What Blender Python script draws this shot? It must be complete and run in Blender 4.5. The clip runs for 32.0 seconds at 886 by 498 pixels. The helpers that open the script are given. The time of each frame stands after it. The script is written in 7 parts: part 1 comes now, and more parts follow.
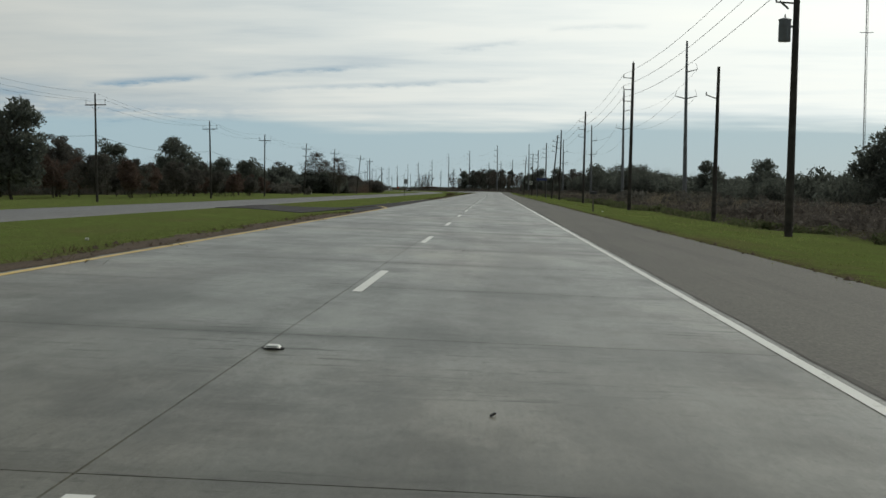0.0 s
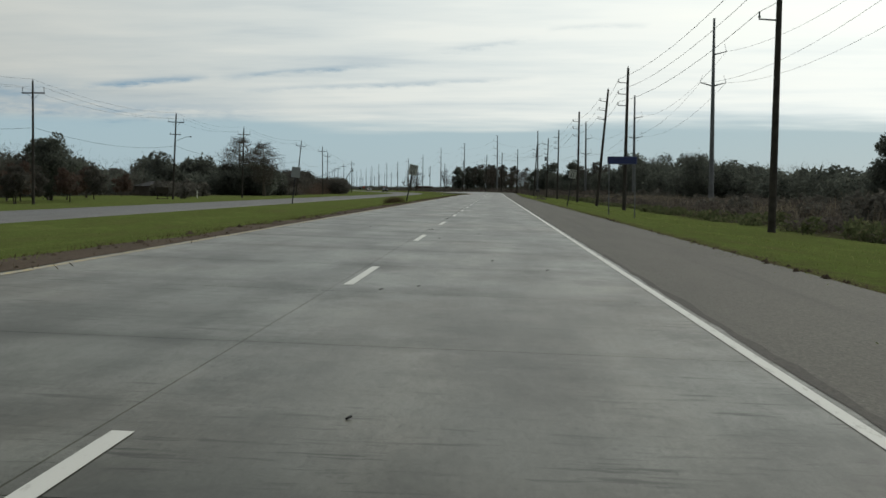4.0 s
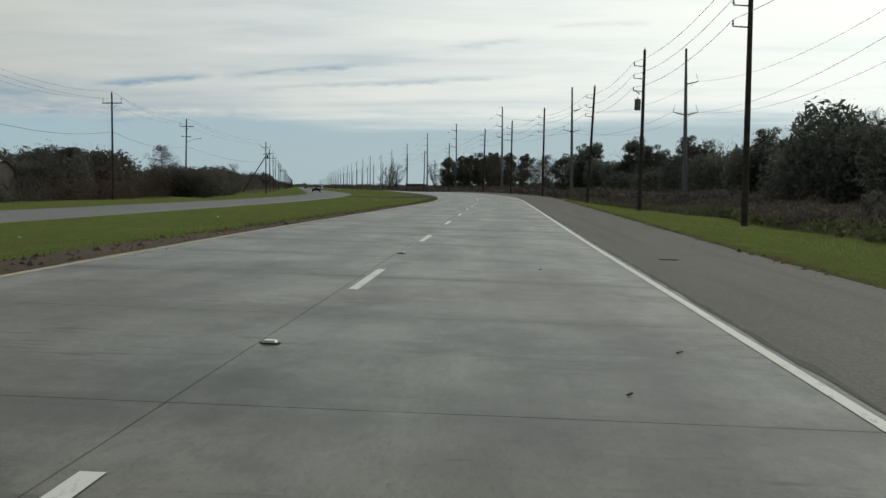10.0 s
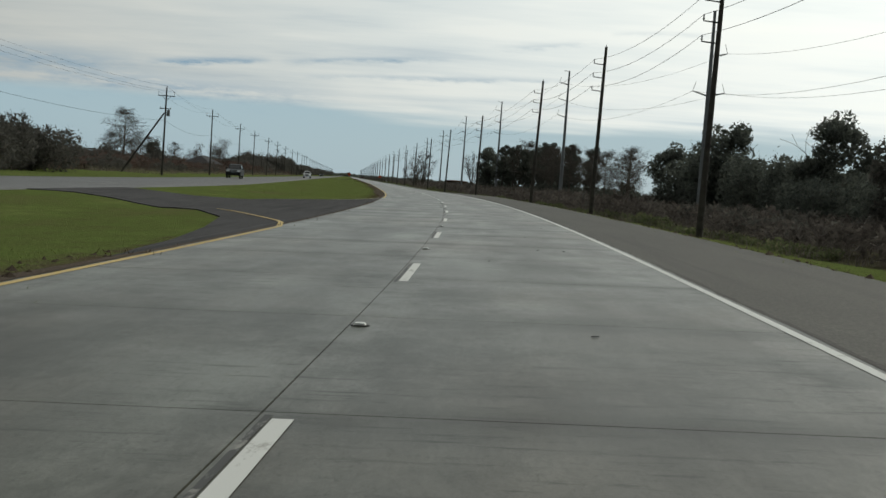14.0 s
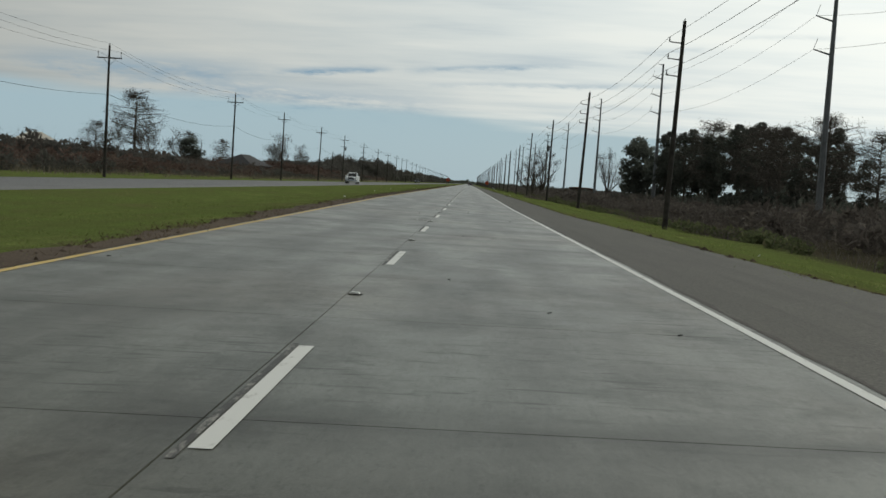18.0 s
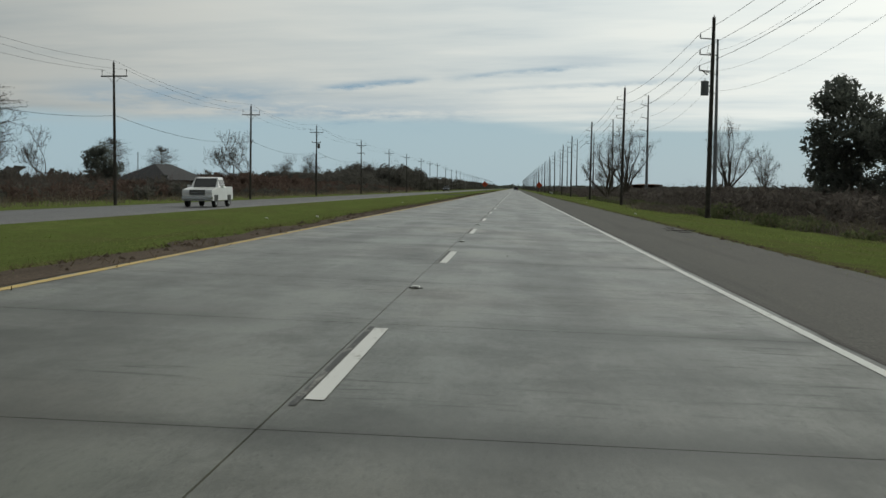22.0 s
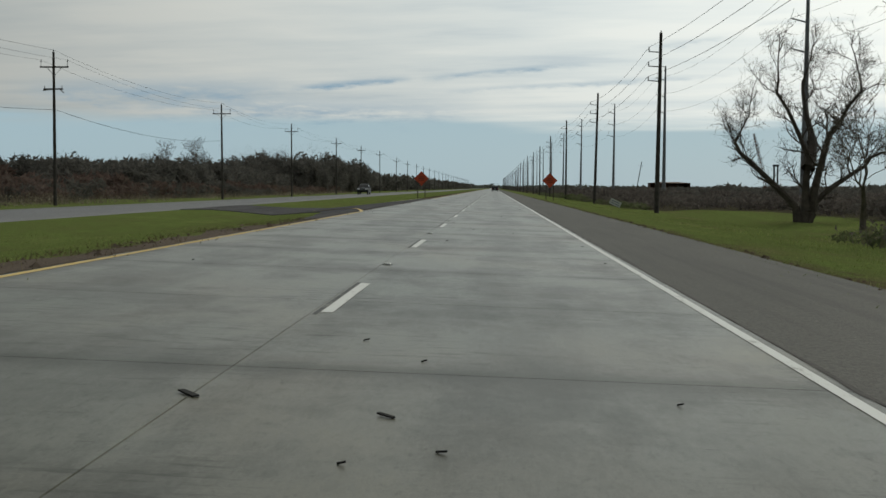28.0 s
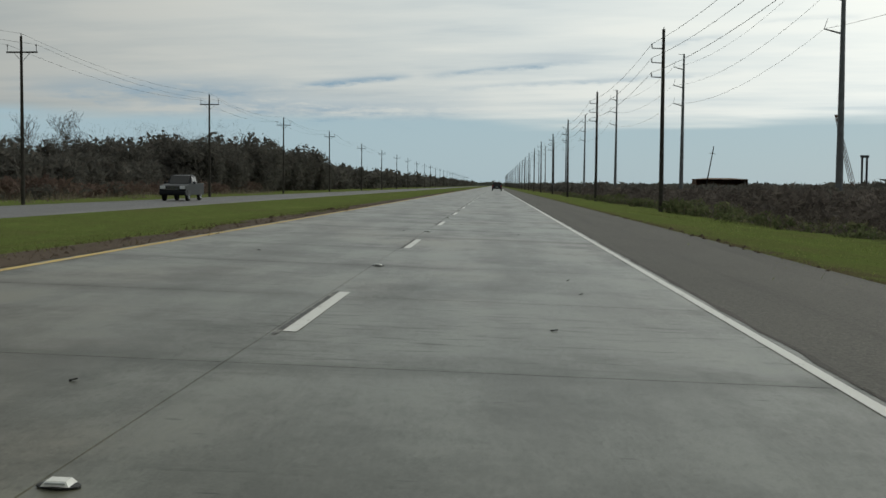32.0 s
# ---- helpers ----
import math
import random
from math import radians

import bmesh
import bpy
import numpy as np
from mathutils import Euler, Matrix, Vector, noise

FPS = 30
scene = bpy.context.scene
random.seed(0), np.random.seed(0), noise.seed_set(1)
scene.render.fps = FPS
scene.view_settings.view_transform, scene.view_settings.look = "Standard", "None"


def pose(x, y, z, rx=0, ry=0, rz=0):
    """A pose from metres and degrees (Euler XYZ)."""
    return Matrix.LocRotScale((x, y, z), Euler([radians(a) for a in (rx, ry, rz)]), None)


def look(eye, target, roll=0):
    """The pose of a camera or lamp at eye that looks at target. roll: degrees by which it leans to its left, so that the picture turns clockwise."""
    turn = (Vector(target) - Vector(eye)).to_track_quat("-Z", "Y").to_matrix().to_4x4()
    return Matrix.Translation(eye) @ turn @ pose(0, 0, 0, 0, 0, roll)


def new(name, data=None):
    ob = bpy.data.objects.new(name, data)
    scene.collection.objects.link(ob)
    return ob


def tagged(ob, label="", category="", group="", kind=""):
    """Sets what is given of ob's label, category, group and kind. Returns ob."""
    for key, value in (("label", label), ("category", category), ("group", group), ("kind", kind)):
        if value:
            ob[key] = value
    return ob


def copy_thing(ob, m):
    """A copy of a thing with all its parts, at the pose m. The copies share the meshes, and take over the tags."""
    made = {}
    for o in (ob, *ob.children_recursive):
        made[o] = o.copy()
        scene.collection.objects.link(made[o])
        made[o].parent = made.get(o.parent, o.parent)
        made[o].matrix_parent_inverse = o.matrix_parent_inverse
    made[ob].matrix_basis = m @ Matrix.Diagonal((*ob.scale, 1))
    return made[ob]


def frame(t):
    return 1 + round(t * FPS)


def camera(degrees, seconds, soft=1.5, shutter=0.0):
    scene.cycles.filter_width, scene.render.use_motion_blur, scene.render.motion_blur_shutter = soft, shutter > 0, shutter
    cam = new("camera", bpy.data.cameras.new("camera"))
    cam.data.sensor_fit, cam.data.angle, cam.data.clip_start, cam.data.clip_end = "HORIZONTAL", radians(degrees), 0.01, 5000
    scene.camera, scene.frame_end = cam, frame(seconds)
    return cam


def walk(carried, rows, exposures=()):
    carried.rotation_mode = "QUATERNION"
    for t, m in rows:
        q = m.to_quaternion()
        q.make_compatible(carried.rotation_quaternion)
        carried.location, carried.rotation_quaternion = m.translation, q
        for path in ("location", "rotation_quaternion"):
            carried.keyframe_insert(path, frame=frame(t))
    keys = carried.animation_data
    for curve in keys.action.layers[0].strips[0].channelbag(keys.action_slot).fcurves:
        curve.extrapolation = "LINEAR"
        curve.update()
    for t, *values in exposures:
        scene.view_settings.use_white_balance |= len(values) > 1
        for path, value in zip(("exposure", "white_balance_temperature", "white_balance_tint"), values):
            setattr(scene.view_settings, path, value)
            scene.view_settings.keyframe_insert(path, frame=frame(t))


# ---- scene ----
cam = camera(38.81, 32.0)
# seconds, eye, heading, pitch and lean of the car-borne camera
PATH = [
    (0.0, 1.473, -0.005, 1.079, 2.32, -2.72, 0.55),
    (0.5, 1.498, 16.595, 1.071, 2.36, -2.55, 0.65),
    (1.0, 1.547, 33.200, 1.106, 2.16, -2.65, 0.47),
    (1.5, 1.595, 49.801, 1.107, 2.20, -2.78, 0.41),
    (2.0, 1.650, 66.400, 1.108, 2.30, -3.21, 0.38),
    (2.5, 1.658, 83.002, 1.110, 2.34, -3.03, 0.48),
    (3.0, 1.704, 99.600, 1.107, 2.33, -2.76, 0.52),
    (3.5, 1.712, 116.200, 1.107, 2.30, -2.73, 0.34),
    (4.0, 1.718, 132.800, 1.107, 2.33, -2.73, 0.37),
    (4.5, 1.721, 149.401, 1.109, 2.38, -2.74, 0.41),
    (5.0, 1.724, 166.002, 1.111, 2.41, -2.74, 0.47),
    (5.5, 1.728, 182.603, 1.114, 2.46, -2.75, 0.53),
    (6.0, 1.723, 199.199, 1.122, 2.64, -2.90, 0.52),
    (6.5, 1.698, 215.797, 1.117, 2.52, -2.82, 0.81),
    (7.0, 1.681, 232.395, 1.115, 2.38, -2.65, 0.53),
    (7.5, 1.645, 248.994, 1.115, 2.56, -2.67, 0.35),
    (8.0, 1.599, 265.596, 1.118, 2.57, -2.85, 0.38),
    (8.5, 1.579, 282.198, 1.122, 2.59, -2.76, 0.22),
    (9.0, 1.580, 298.798, 1.127, 2.27, -2.78, 0.51),
    (9.5, 1.594, 315.398, 1.121, 2.24, -2.92, 0.30),
    (10.0, 1.610, 331.999, 1.115, 2.48, -2.81, 0.29),
    (10.5, 1.564, 348.599, 1.113, 2.61, -2.94, 0.42),
    (11.0, 1.501, 365.202, 1.110, 2.65, -2.86, 0.67),
    (11.5, 1.408, 381.804, 1.124, 2.73, -2.85, 1.03),
    (12.0, 1.328, 398.407, 1.134, 2.63, -2.70, 1.85),
    (12.5, 1.180, 415.008, 1.157, 2.68, -2.80, 2.75),
    (13.0, 0.979, 431.619, 1.174, 3.10, -2.87, 3.44),
    (13.5, 0.652, 448.232, 1.187, 3.59, -3.03, 4.20),
    (14.0, 0.164, 464.844, 1.188, 4.52, -2.99, 4.25),
    (14.5, -0.600, 481.444, 1.189, 5.33, -2.95, 4.30),
    (15.0, -1.576, 498.030, 1.189, 6.00, -2.92, 4.34),
    (15.5, -2.752, 514.606, 1.189, 6.72, -2.90, 4.39),
    (16.0, -4.230, 531.155, 1.185, 7.65, -2.92, 4.48),
    (16.5, -5.906, 547.685, 1.181, 8.42, -2.81, 4.51),
    (17.0, -7.847, 564.174, 1.195, 8.93, -2.87, 4.55),
    (17.5, -9.841, 580.657, 1.199, 9.49, -2.94, 4.43),
    (18.0, -12.099, 597.110, 1.203, 10.05, -3.05, 4.05),
    (18.5, -14.381, 613.560, 1.189, 10.46, -2.92, 3.06),
    (19.0, -16.815, 629.980, 1.178, 10.81, -2.98, 2.24),
    (19.5, -19.344, 646.385, 1.150, 11.22, -2.97, 1.48),
    (20.0, -21.879, 662.791, 1.124, 11.46, -2.90, 0.79),
    (20.5, -24.587, 679.175, 1.133, 11.98, -2.87, 0.54),
    (21.0, -27.327, 695.550, 1.126, 12.17, -2.94, 0.57),
    (21.5, -30.168, 711.909, 1.126, 12.23, -2.84, 0.56),
    (22.0, -33.018, 728.264, 1.128, 12.31, -2.80, 0.48),
    (22.5, -35.762, 744.635, 1.141, 11.63, -2.77, 0.85),
    (23.0, -38.407, 761.023, 1.155, 11.29, -2.70, 0.69),
    (23.5, -40.956, 777.425, 1.144, 11.38, -2.78, 0.54),
    (24.0, -43.510, 793.822, 1.137, 11.31, -2.69, 0.54),
    (24.5, -46.114, 810.214, 1.126, 11.25, -2.79, 0.47),
    (25.0, -48.718, 826.607, 1.114, 11.27, -2.81, 0.39),
    (25.5, -51.268, 843.011, 1.099, 11.36, -2.66, 0.35),
    (26.0, -53.832, 859.415, 1.106, 11.38, -2.67, 0.32),
    (26.5, -56.396, 875.818, 1.110, 11.39, -2.69, 0.32),
    (27.0, -58.960, 892.221, 1.112, 11.39, -2.71, 0.33),
    (27.5, -61.524, 908.625, 1.113, 11.37, -2.75, 0.33),
    (28.0, -64.101, 925.024, 1.115, 11.39, -2.80, 0.38),
    (28.5, -66.752, 941.409, 1.122, 11.55, -2.80, 0.40),
    (29.0, -69.370, 957.803, 1.138, 11.60, -2.81, 0.68),
    (29.5, -72.012, 974.188, 1.125, 11.55, -2.83, 0.79),
    (30.0, -74.656, 990.570, 1.116, 11.42, -2.97, 0.79),
    (30.5, -77.260, 1006.965, 1.103, 11.50, -2.77, 0.65),
    (31.0, -79.878, 1023.360, 1.090, 11.54, -2.57, 0.36),
    (31.5, -82.482, 1039.758, 1.088, 11.47, -2.65, 0.48),
    (32.0, -85.087, 1056.155, 1.079, 11.45, -2.92, 0.45),
]
EXPOSURES = ((0, 0.0, 6700, 4), (32, 0.0, 6700, 4))
walk(cam, [(t, look((x, y, z), (x - math.sin(radians(a)) * math.cos(radians(p)), y + math.cos(radians(a)) * math.cos(radians(p)), z + math.sin(radians(p))), r)) for t, x, y, z, a, p, r in PATH], EXPOSURES)
# END_CAMERA
# ---------------------------------------------------------------- world and sun
world = bpy.data.worlds.new("sky")
scene.world = world
world.use_nodes = True
wn, wl = world.node_tree.nodes, world.node_tree.links
wn.clear()


def wnode(kind, **sets):
    n = wn.new(kind)
    for k, val in sets.items():
        if k in n.inputs:
            n.inputs[k].default_value = val
    return n


def wmath(op, a, b=None, c=None, clamp=False):
    n = wn.new("ShaderNodeMath")
    n.operation, n.use_clamp = op, clamp
    for i, val in enumerate((a, b, c)):
        if val is None:
            continue
        if isinstance(val, (int, float)):
            n.inputs[i].default_value = val
        else:
            wl.new(val, n.inputs[i])
    return n.outputs[0]


SUN_AZ, SUN_EL = radians(-30), radians(32)      # turned from +y towards +x, and height
sky = wn.new("ShaderNodeTexSky")
sky.sky_type, sky.sun_disc = "NISHITA", False
sky.sun_elevation, sky.sun_rotation = SUN_EL, -SUN_AZ
sky.air_density, sky.dust_density, sky.ozone_density = 1.0, 0.6, 2.0
coord = wn.new("ShaderNodeTexCoord")
sep = wn.new("ShaderNodeSeparateXYZ")
wl.new(coord.outputs["Generated"], sep.inputs[0])
el = wmath("MAXIMUM", sep.outputs["Z"], 0.0)
# a high cloud sheet, seen flat: plan position = direction / (height + small)
den = wmath("ADD", el, 0.045)
cx, cy = wmath("DIVIDE", sep.outputs["X"], den), wmath("DIVIDE", sep.outputs["Y"], den)
plan = wn.new("ShaderNodeCombineXYZ")
wl.new(cx, plan.inputs[0]), wl.new(cy, plan.inputs[1])


def sky_noise(scale, loc, size, detail, rough=0.55, turn=0.0):
    mp = wn.new("ShaderNodeMapping")
    mp.inputs["Location"].default_value, mp.inputs["Scale"].default_value = loc, scale
    mp.inputs["Rotation"].default_value = (0, 0, turn)
    wl.new(plan.outputs[0], mp.inputs["Vector"])
    nz = wn.new("ShaderNodeTexNoise")
    nz.inputs["Scale"].default_value, nz.inputs["Detail"].default_value, nz.inputs["Roughness"].default_value = size, detail, rough
    wl.new(mp.outputs[0], nz.inputs["Vector"])
    return nz.outputs["Fac"]


def ramp(fac, stops):
    r = wn.new("ShaderNodeValToRGB")
    while len(r.color_ramp.elements) < len(stops):
        r.color_ramp.elements.new(0.5)
    for e, (p, c) in zip(r.color_ramp.elements, stops):
        e.position, e.color = p, (*c, 1)
    wl.new(fac, r.inputs[0])
    return r.outputs[0]


def wmix(fac, a, b):
    m = wn.new("ShaderNodeMix")
    m.data_type = "RGBA"
    for sock, val in ((m.inputs[0], fac), (m.inputs[6], a), (m.inputs[7], b)):
        if isinstance(val, (int, float)):
            sock.default_value = val
        elif isinstance(val, tuple):
            sock.default_value = (*val, 1)
        else:
            wl.new(val, sock)
    return m.outputs[2]


sheet = sky_noise((1.0, 1.35, 1), (3.1, 1.7, 0), 0.34, 5, 0.5)
fine = sky_noise((1.0, 2.6, 1), (0.4, 5.2, 0), 0.9, 6, 0.6, 0.1)
# how much cloud: none low down, full from about four degrees up
edge = wmath("ADD", el, wmath("MULTIPLY", wmath("SUBTRACT", sheet, 0.5), 0.035))
cover = wn.new("ShaderNodeMapRange")
cover.interpolation_type = "SMOOTHSTEP"
cover.inputs["From Min"].default_value, cover.inputs["From Max"].default_value = 0.046, 0.060
wl.new(edge, cover.inputs["Value"])
tone = wmath("ADD", wmath("MULTIPLY", sheet, 0.75), wmath("MULTIPLY", fine, 0.30))
cloud = ramp(tone, [(0.34, (0.53, 0.60, 0.67)), (0.46, (0.70, 0.745, 0.775)), (0.58, (0.81, 0.832, 0.838)), (0.75, (0.87, 0.872, 0.855))])
# the veil is brighter towards the sun
sundir = wn.new("ShaderNodeVectorMath")
sundir.operation = "DOT_PRODUCT"
sundir.inputs[1].default_value = (-math.sin(SUN_AZ) * math.cos(SUN_EL), math.cos(SUN_AZ) * math.cos(SUN_EL), math.sin(SUN_EL))
wl.new(coord.outputs["Generated"], sundir.inputs[0])
glow = wmath("MULTIPLY", wmath("POWER", wmath("MAXIMUM", sundir.outputs["Value"], 0.0), 2.0), 1.18)
gain = wmath("ADD", 0.30, glow)
lit = wn.new("ShaderNodeVectorMath")
lit.operation = "SCALE"
wl.new(cloud, lit.inputs[0]), wl.new(gain, lit.inputs["Scale"])
clear = wn.new("ShaderNodeVectorMath")
clear.operation = "SCALE"
clear.inputs["Scale"].default_value = 0.085
wl.new(sky.outputs[0], clear.inputs[0])
haze = wmix(0.88, clear.outputs[0], (0.345, 0.470, 0.575))
skycol = wmix(cover.outputs[0], haze, lit.outputs[0])
# long thin gaps in the veil, where the blue shows: azimuth, height, half length, slope, half thickness (degrees), depth
azim = wmath("MULTIPLY", wmath("ARCTAN2", wmath("MULTIPLY", sep.outputs["X"], -1.0), sep.outputs["Y"]), 57.29578)
elev = wmath("MULTIPLY", wmath("ARCSINE", sep.outputs["Z"]), 57.29578)
wisp = wn.new("ShaderNodeTexNoise")
wisp.inputs["Scale"].default_value, wisp.inputs["Detail"].default_value, wisp.inputs["Roughness"].default_value = 1.0, 5.0, 0.65
wmap = wn.new("ShaderNodeCombineXYZ")
wl.new(wmath("MULTIPLY", azim, 0.55), wmap.inputs[0]), wl.new(wmath("MULTIPLY", elev, 2.6), wmap.inputs[1])
wl.new(wmap.outputs[0], wisp.inputs["Vector"])
wob = wmath("SUBTRACT", wisp.outputs["Fac"], 0.5)
for a0, e0, half, slope, thick, depth in ((15.6, 4.66, 2.8, -0.096, 0.14, 1.4), (8.6, 5.26, 3.9, -0.085, 0.13, 1.1), (5.5, 4.66, 7.5, -0.055, 0.13, 0.7), (0.6, 6.46, 2.6, -0.11, 0.16, 0.45), (-4.6, 7.3, 2.4, -0.03, 0.12, 0.35), (24, 4.2, 7, -0.02, 0.5, 0.8), (18, 3.5, 9, 0.0, 0.45, 0.8)):
    da = wmath("SUBTRACT", azim, a0)
    d = wmath("DIVIDE", wmath("ADD", wmath("SUBTRACT", wmath("SUBTRACT", elev, e0), wmath("MULTIPLY", da, slope)), wmath("MULTIPLY", wob, thick * 3.2)), thick)
    core = wmath("POWER", 2.718, wmath("MULTIPLY", wmath("MULTIPLY", d, d), -1.0))
    span = wmath("SUBTRACT", 1.0, wmath("MULTIPLY", wmath("MULTIPLY", da, da), 1.0 / (half * half)), clamp=True)
    torn = wmath("ADD", 0.55, wmath("MULTIPLY", wob, 2.2), clamp=True)
    skycol = wmix(wmath("MULTIPLY", wmath("MULTIPLY", core, span), wmath("MULTIPLY", torn, depth), clamp=True), skycol, (0.22, 0.34, 0.47))
back = wn.new("ShaderNodeBackground")
back.inputs["Strength"].default_value = 1.0
wl.new(skycol, back.inputs["Color"])
wout = wn.new("ShaderNodeOutputWorld")
wl.new(back.outputs[0], wout.inputs["Surface"])

sun = new("sun", bpy.data.lights.new("sun", "SUN"))
sun.data.energy, sun.data.angle, sun.data.color = 0.8, radians(10), (1.0, 0.95, 0.87)
sun.matrix_world = look((0, 0, 60), (math.sin(SUN_AZ) * math.cos(SUN_EL), -math.cos(SUN_AZ) * math.cos(SUN_EL), 60 - math.sin(SUN_EL)))

# ---------------------------------------------------------------- the road's line
# heading in degrees by distance along the lane line: straight, a left bend, straight
KNOTS_S = (0, 375, 405, 432, 448, 515, 531, 564, 598, 631, 664, 5000)
KNOTS_A = (0, 0, -0.03, 0.27, 2.03, 4.77, 5.66, 7.34, 9.19, 8.98, 9.1, 9.1)
STEP = 0.5
line_s = np.arange(-400.0, 5600.0, STEP)
line_a = np.radians(np.mean([np.interp(line_s - 8 + d, KNOTS_S, KNOTS_A) for d in np.linspace(-23, 23, 29)], axis=0))
line_x, line_y = -np.cumsum(np.sin(line_a)) * STEP, np.cumsum(np.cos(line_a)) * STEP
line_x -= np.interp(0.0, line_s, line_x)
line_y -= np.interp(0.0, line_s, line_y)


def plan_xy(s, across):
    """World x, y of a place s metres along the lane line and so far to its right."""
    a = np.interp(s, line_s, line_a)
    return np.interp(s, line_s, line_x) + across * np.cos(a), np.interp(s, line_s, line_y) + across * np.sin(a)


def bank(s):
    """Cross slope of the carriageway, degrees, right side up."""
    return np.interp(s, (0, 360, 448, 585, 670, 6000), (-1.7, -1.7, 2.15, 2.2, -1.7, -1.7))


EDGE_L, EDGE_R, SHOULDER = -4.0, 3.745, 6.72          # concrete edges, outer edge of the asphalt shoulder
OPP_R, OPP_L, OPP_Z = -16.8, -25.3, -0.25             # the other carriageway


def ground_z(s, across):
    s, x = np.broadcast_arrays(np.asarray(s, float), np.asarray(across, float))
    t = np.tan(np.radians(bank(s)))
    zl, zr = (EDGE_L - 0.7) * t, SHOULDER * t
    z = np.where((x > EDGE_L - 0.7) & (x < SHOULDER), x * t, 0.0)
    left = np.interp(-x, (-EDGE_L + 0.7, 10.5, 16.0, 26.5, 32, 60, 9000), (0, -0.45, -0.27, -0.27, -0.7, -0.85, -0.85))
    wl_ = np.clip((-x + EDGE_L - 0.7 + 0.0) / 5.0, 0, 1)
    right = np.interp(x, (SHOULDER, 8.2, 12.5, 18.5, 21, 9000), (0, -0.12, -0.75, -1.15, -0.95, -0.95))
    wr = np.clip((x - SHOULDER) / 8.0, 0, 1)
    z = np.where(x <= EDGE_L - 0.7, left + zl * (1 - wl_), z)
    z = np.where(x >= SHOULDER, right + zr * (1 - wr), z)
    return z


def at(s, across, up=0.0):
    x, y = plan_xy(s, across)
    return Vector((float(x), float(y), float(ground_z(s, across)) + up))


def heading(s):
    return float(np.interp(s, line_s, line_a))


def stand(s, across, up=0.0, turn=0.0, lean=(0, 0)):
    """Pose of a thing standing on the ground; turn 0 faces along the road."""
    p = at(s, across, up)
    return pose(p.x, p.y, p.z, lean[0], lean[1], math.degrees(heading(s)) + turn)


# ---------------------------------------------------------------- materials
def material(name, rough=0.8, metal=0.0, spec=0.3):
    m = bpy.data.materials.new(name)
    m.use_nodes = True
    b = m.node_tree.nodes["Principled BSDF"]
    b.inputs["Roughness"].default_value, b.inputs["Metallic"].default_value = rough, metal
    b.inputs["Specular IOR Level"].default_value = spec
    return m, m.node_tree, b


def n_tex(nt, kind, vec=None, **sets):
    n = nt.nodes.new(kind)
    for k, val in sets.items():
        n.inputs[k].default_value = val
    if vec is not None:
        nt.links.new(vec, n.inputs["Vector"])
    return n


def n_map(nt, vec, scale, loc=(0, 0, 0)):
    mp = nt.nodes.new("ShaderNodeMapping")
    mp.inputs["Scale"].default_value, mp.inputs["Location"].default_value = scale, loc
    nt.links.new(vec, mp.inputs["Vector"])
    return mp.outputs[0]


def n_ramp(nt, fac, stops):
    r = nt.nodes.new("ShaderNodeValToRGB")
    while len(r.color_ramp.elements) < len(stops):
        r.color_ramp.elements.new(0.5)
    for e, (p, c) in zip(r.color_ramp.elements, stops):
        e.position, e.color = p, (*(c if isinstance(c, tuple) else (c, c, c)), 1)
    nt.links.new(fac, r.inputs[0])
    return r.outputs[0]


def n_mix(nt, fac, a, b, mode="MIX"):
    m = nt.nodes.new("ShaderNodeMix")
    m.data_type, m.blend_type = "RGBA", mode
    for sock, val in ((m.inputs[0], fac), (m.inputs[6], a), (m.inputs[7], b)):
        if isinstance(val, (int, float)):
            sock.default_value = val
        elif isinstance(val, tuple):
            sock.default_value = (*val, 1)
        else:
            nt.links.new(val, sock)
    return m.outputs[2]


def n_bump(nt, b, height, strength, dist):
    n = nt.nodes.new("ShaderNodeBump")
    n.inputs["Strength"].default_value, n.inputs["Distance"].default_value = strength, dist
    nt.links.new(height, n.inputs["Height"])
    nt.links.new(n.outputs[0], b.inputs["Normal"])


def n_uv(nt):
    return nt.nodes.new("ShaderNodeUVMap").outputs[0]


def n_obj(nt):
    return nt.nodes.new("ShaderNodeTexCoord").outputs["Object"]


def n_random(nt):
    return nt.nodes.new("ShaderNodeObjectInfo").outputs["Random"]


def plain(name, colour, rough=0.7, metal=0.0, vary=0.25, size=3.0, bump=0.0, spec=0.3):
    """Paint, wood or metal with a soft mottle and fine grain."""
    m, nt, b = material(name, rough, metal, spec)
    o = n_obj(nt)
    big = n_tex(nt, "ShaderNodeTexNoise", o, Scale=size, Detail=5.0).outputs["Fac"]
    lo, hi = tuple(c * (1 - vary) for c in colour), tuple(min(1, c * (1 + vary)) for c in colour)
    nt.links.new(n_ramp(nt, big, [(0.3, lo), (0.7, hi)]), b.inputs["Base Color"])
    if bump:
        n_bump(nt, b, n_tex(nt, "ShaderNodeTexNoise", o, Scale=size * 12, Detail=4.0).outputs["Fac"], 0.5, bump)
    return m


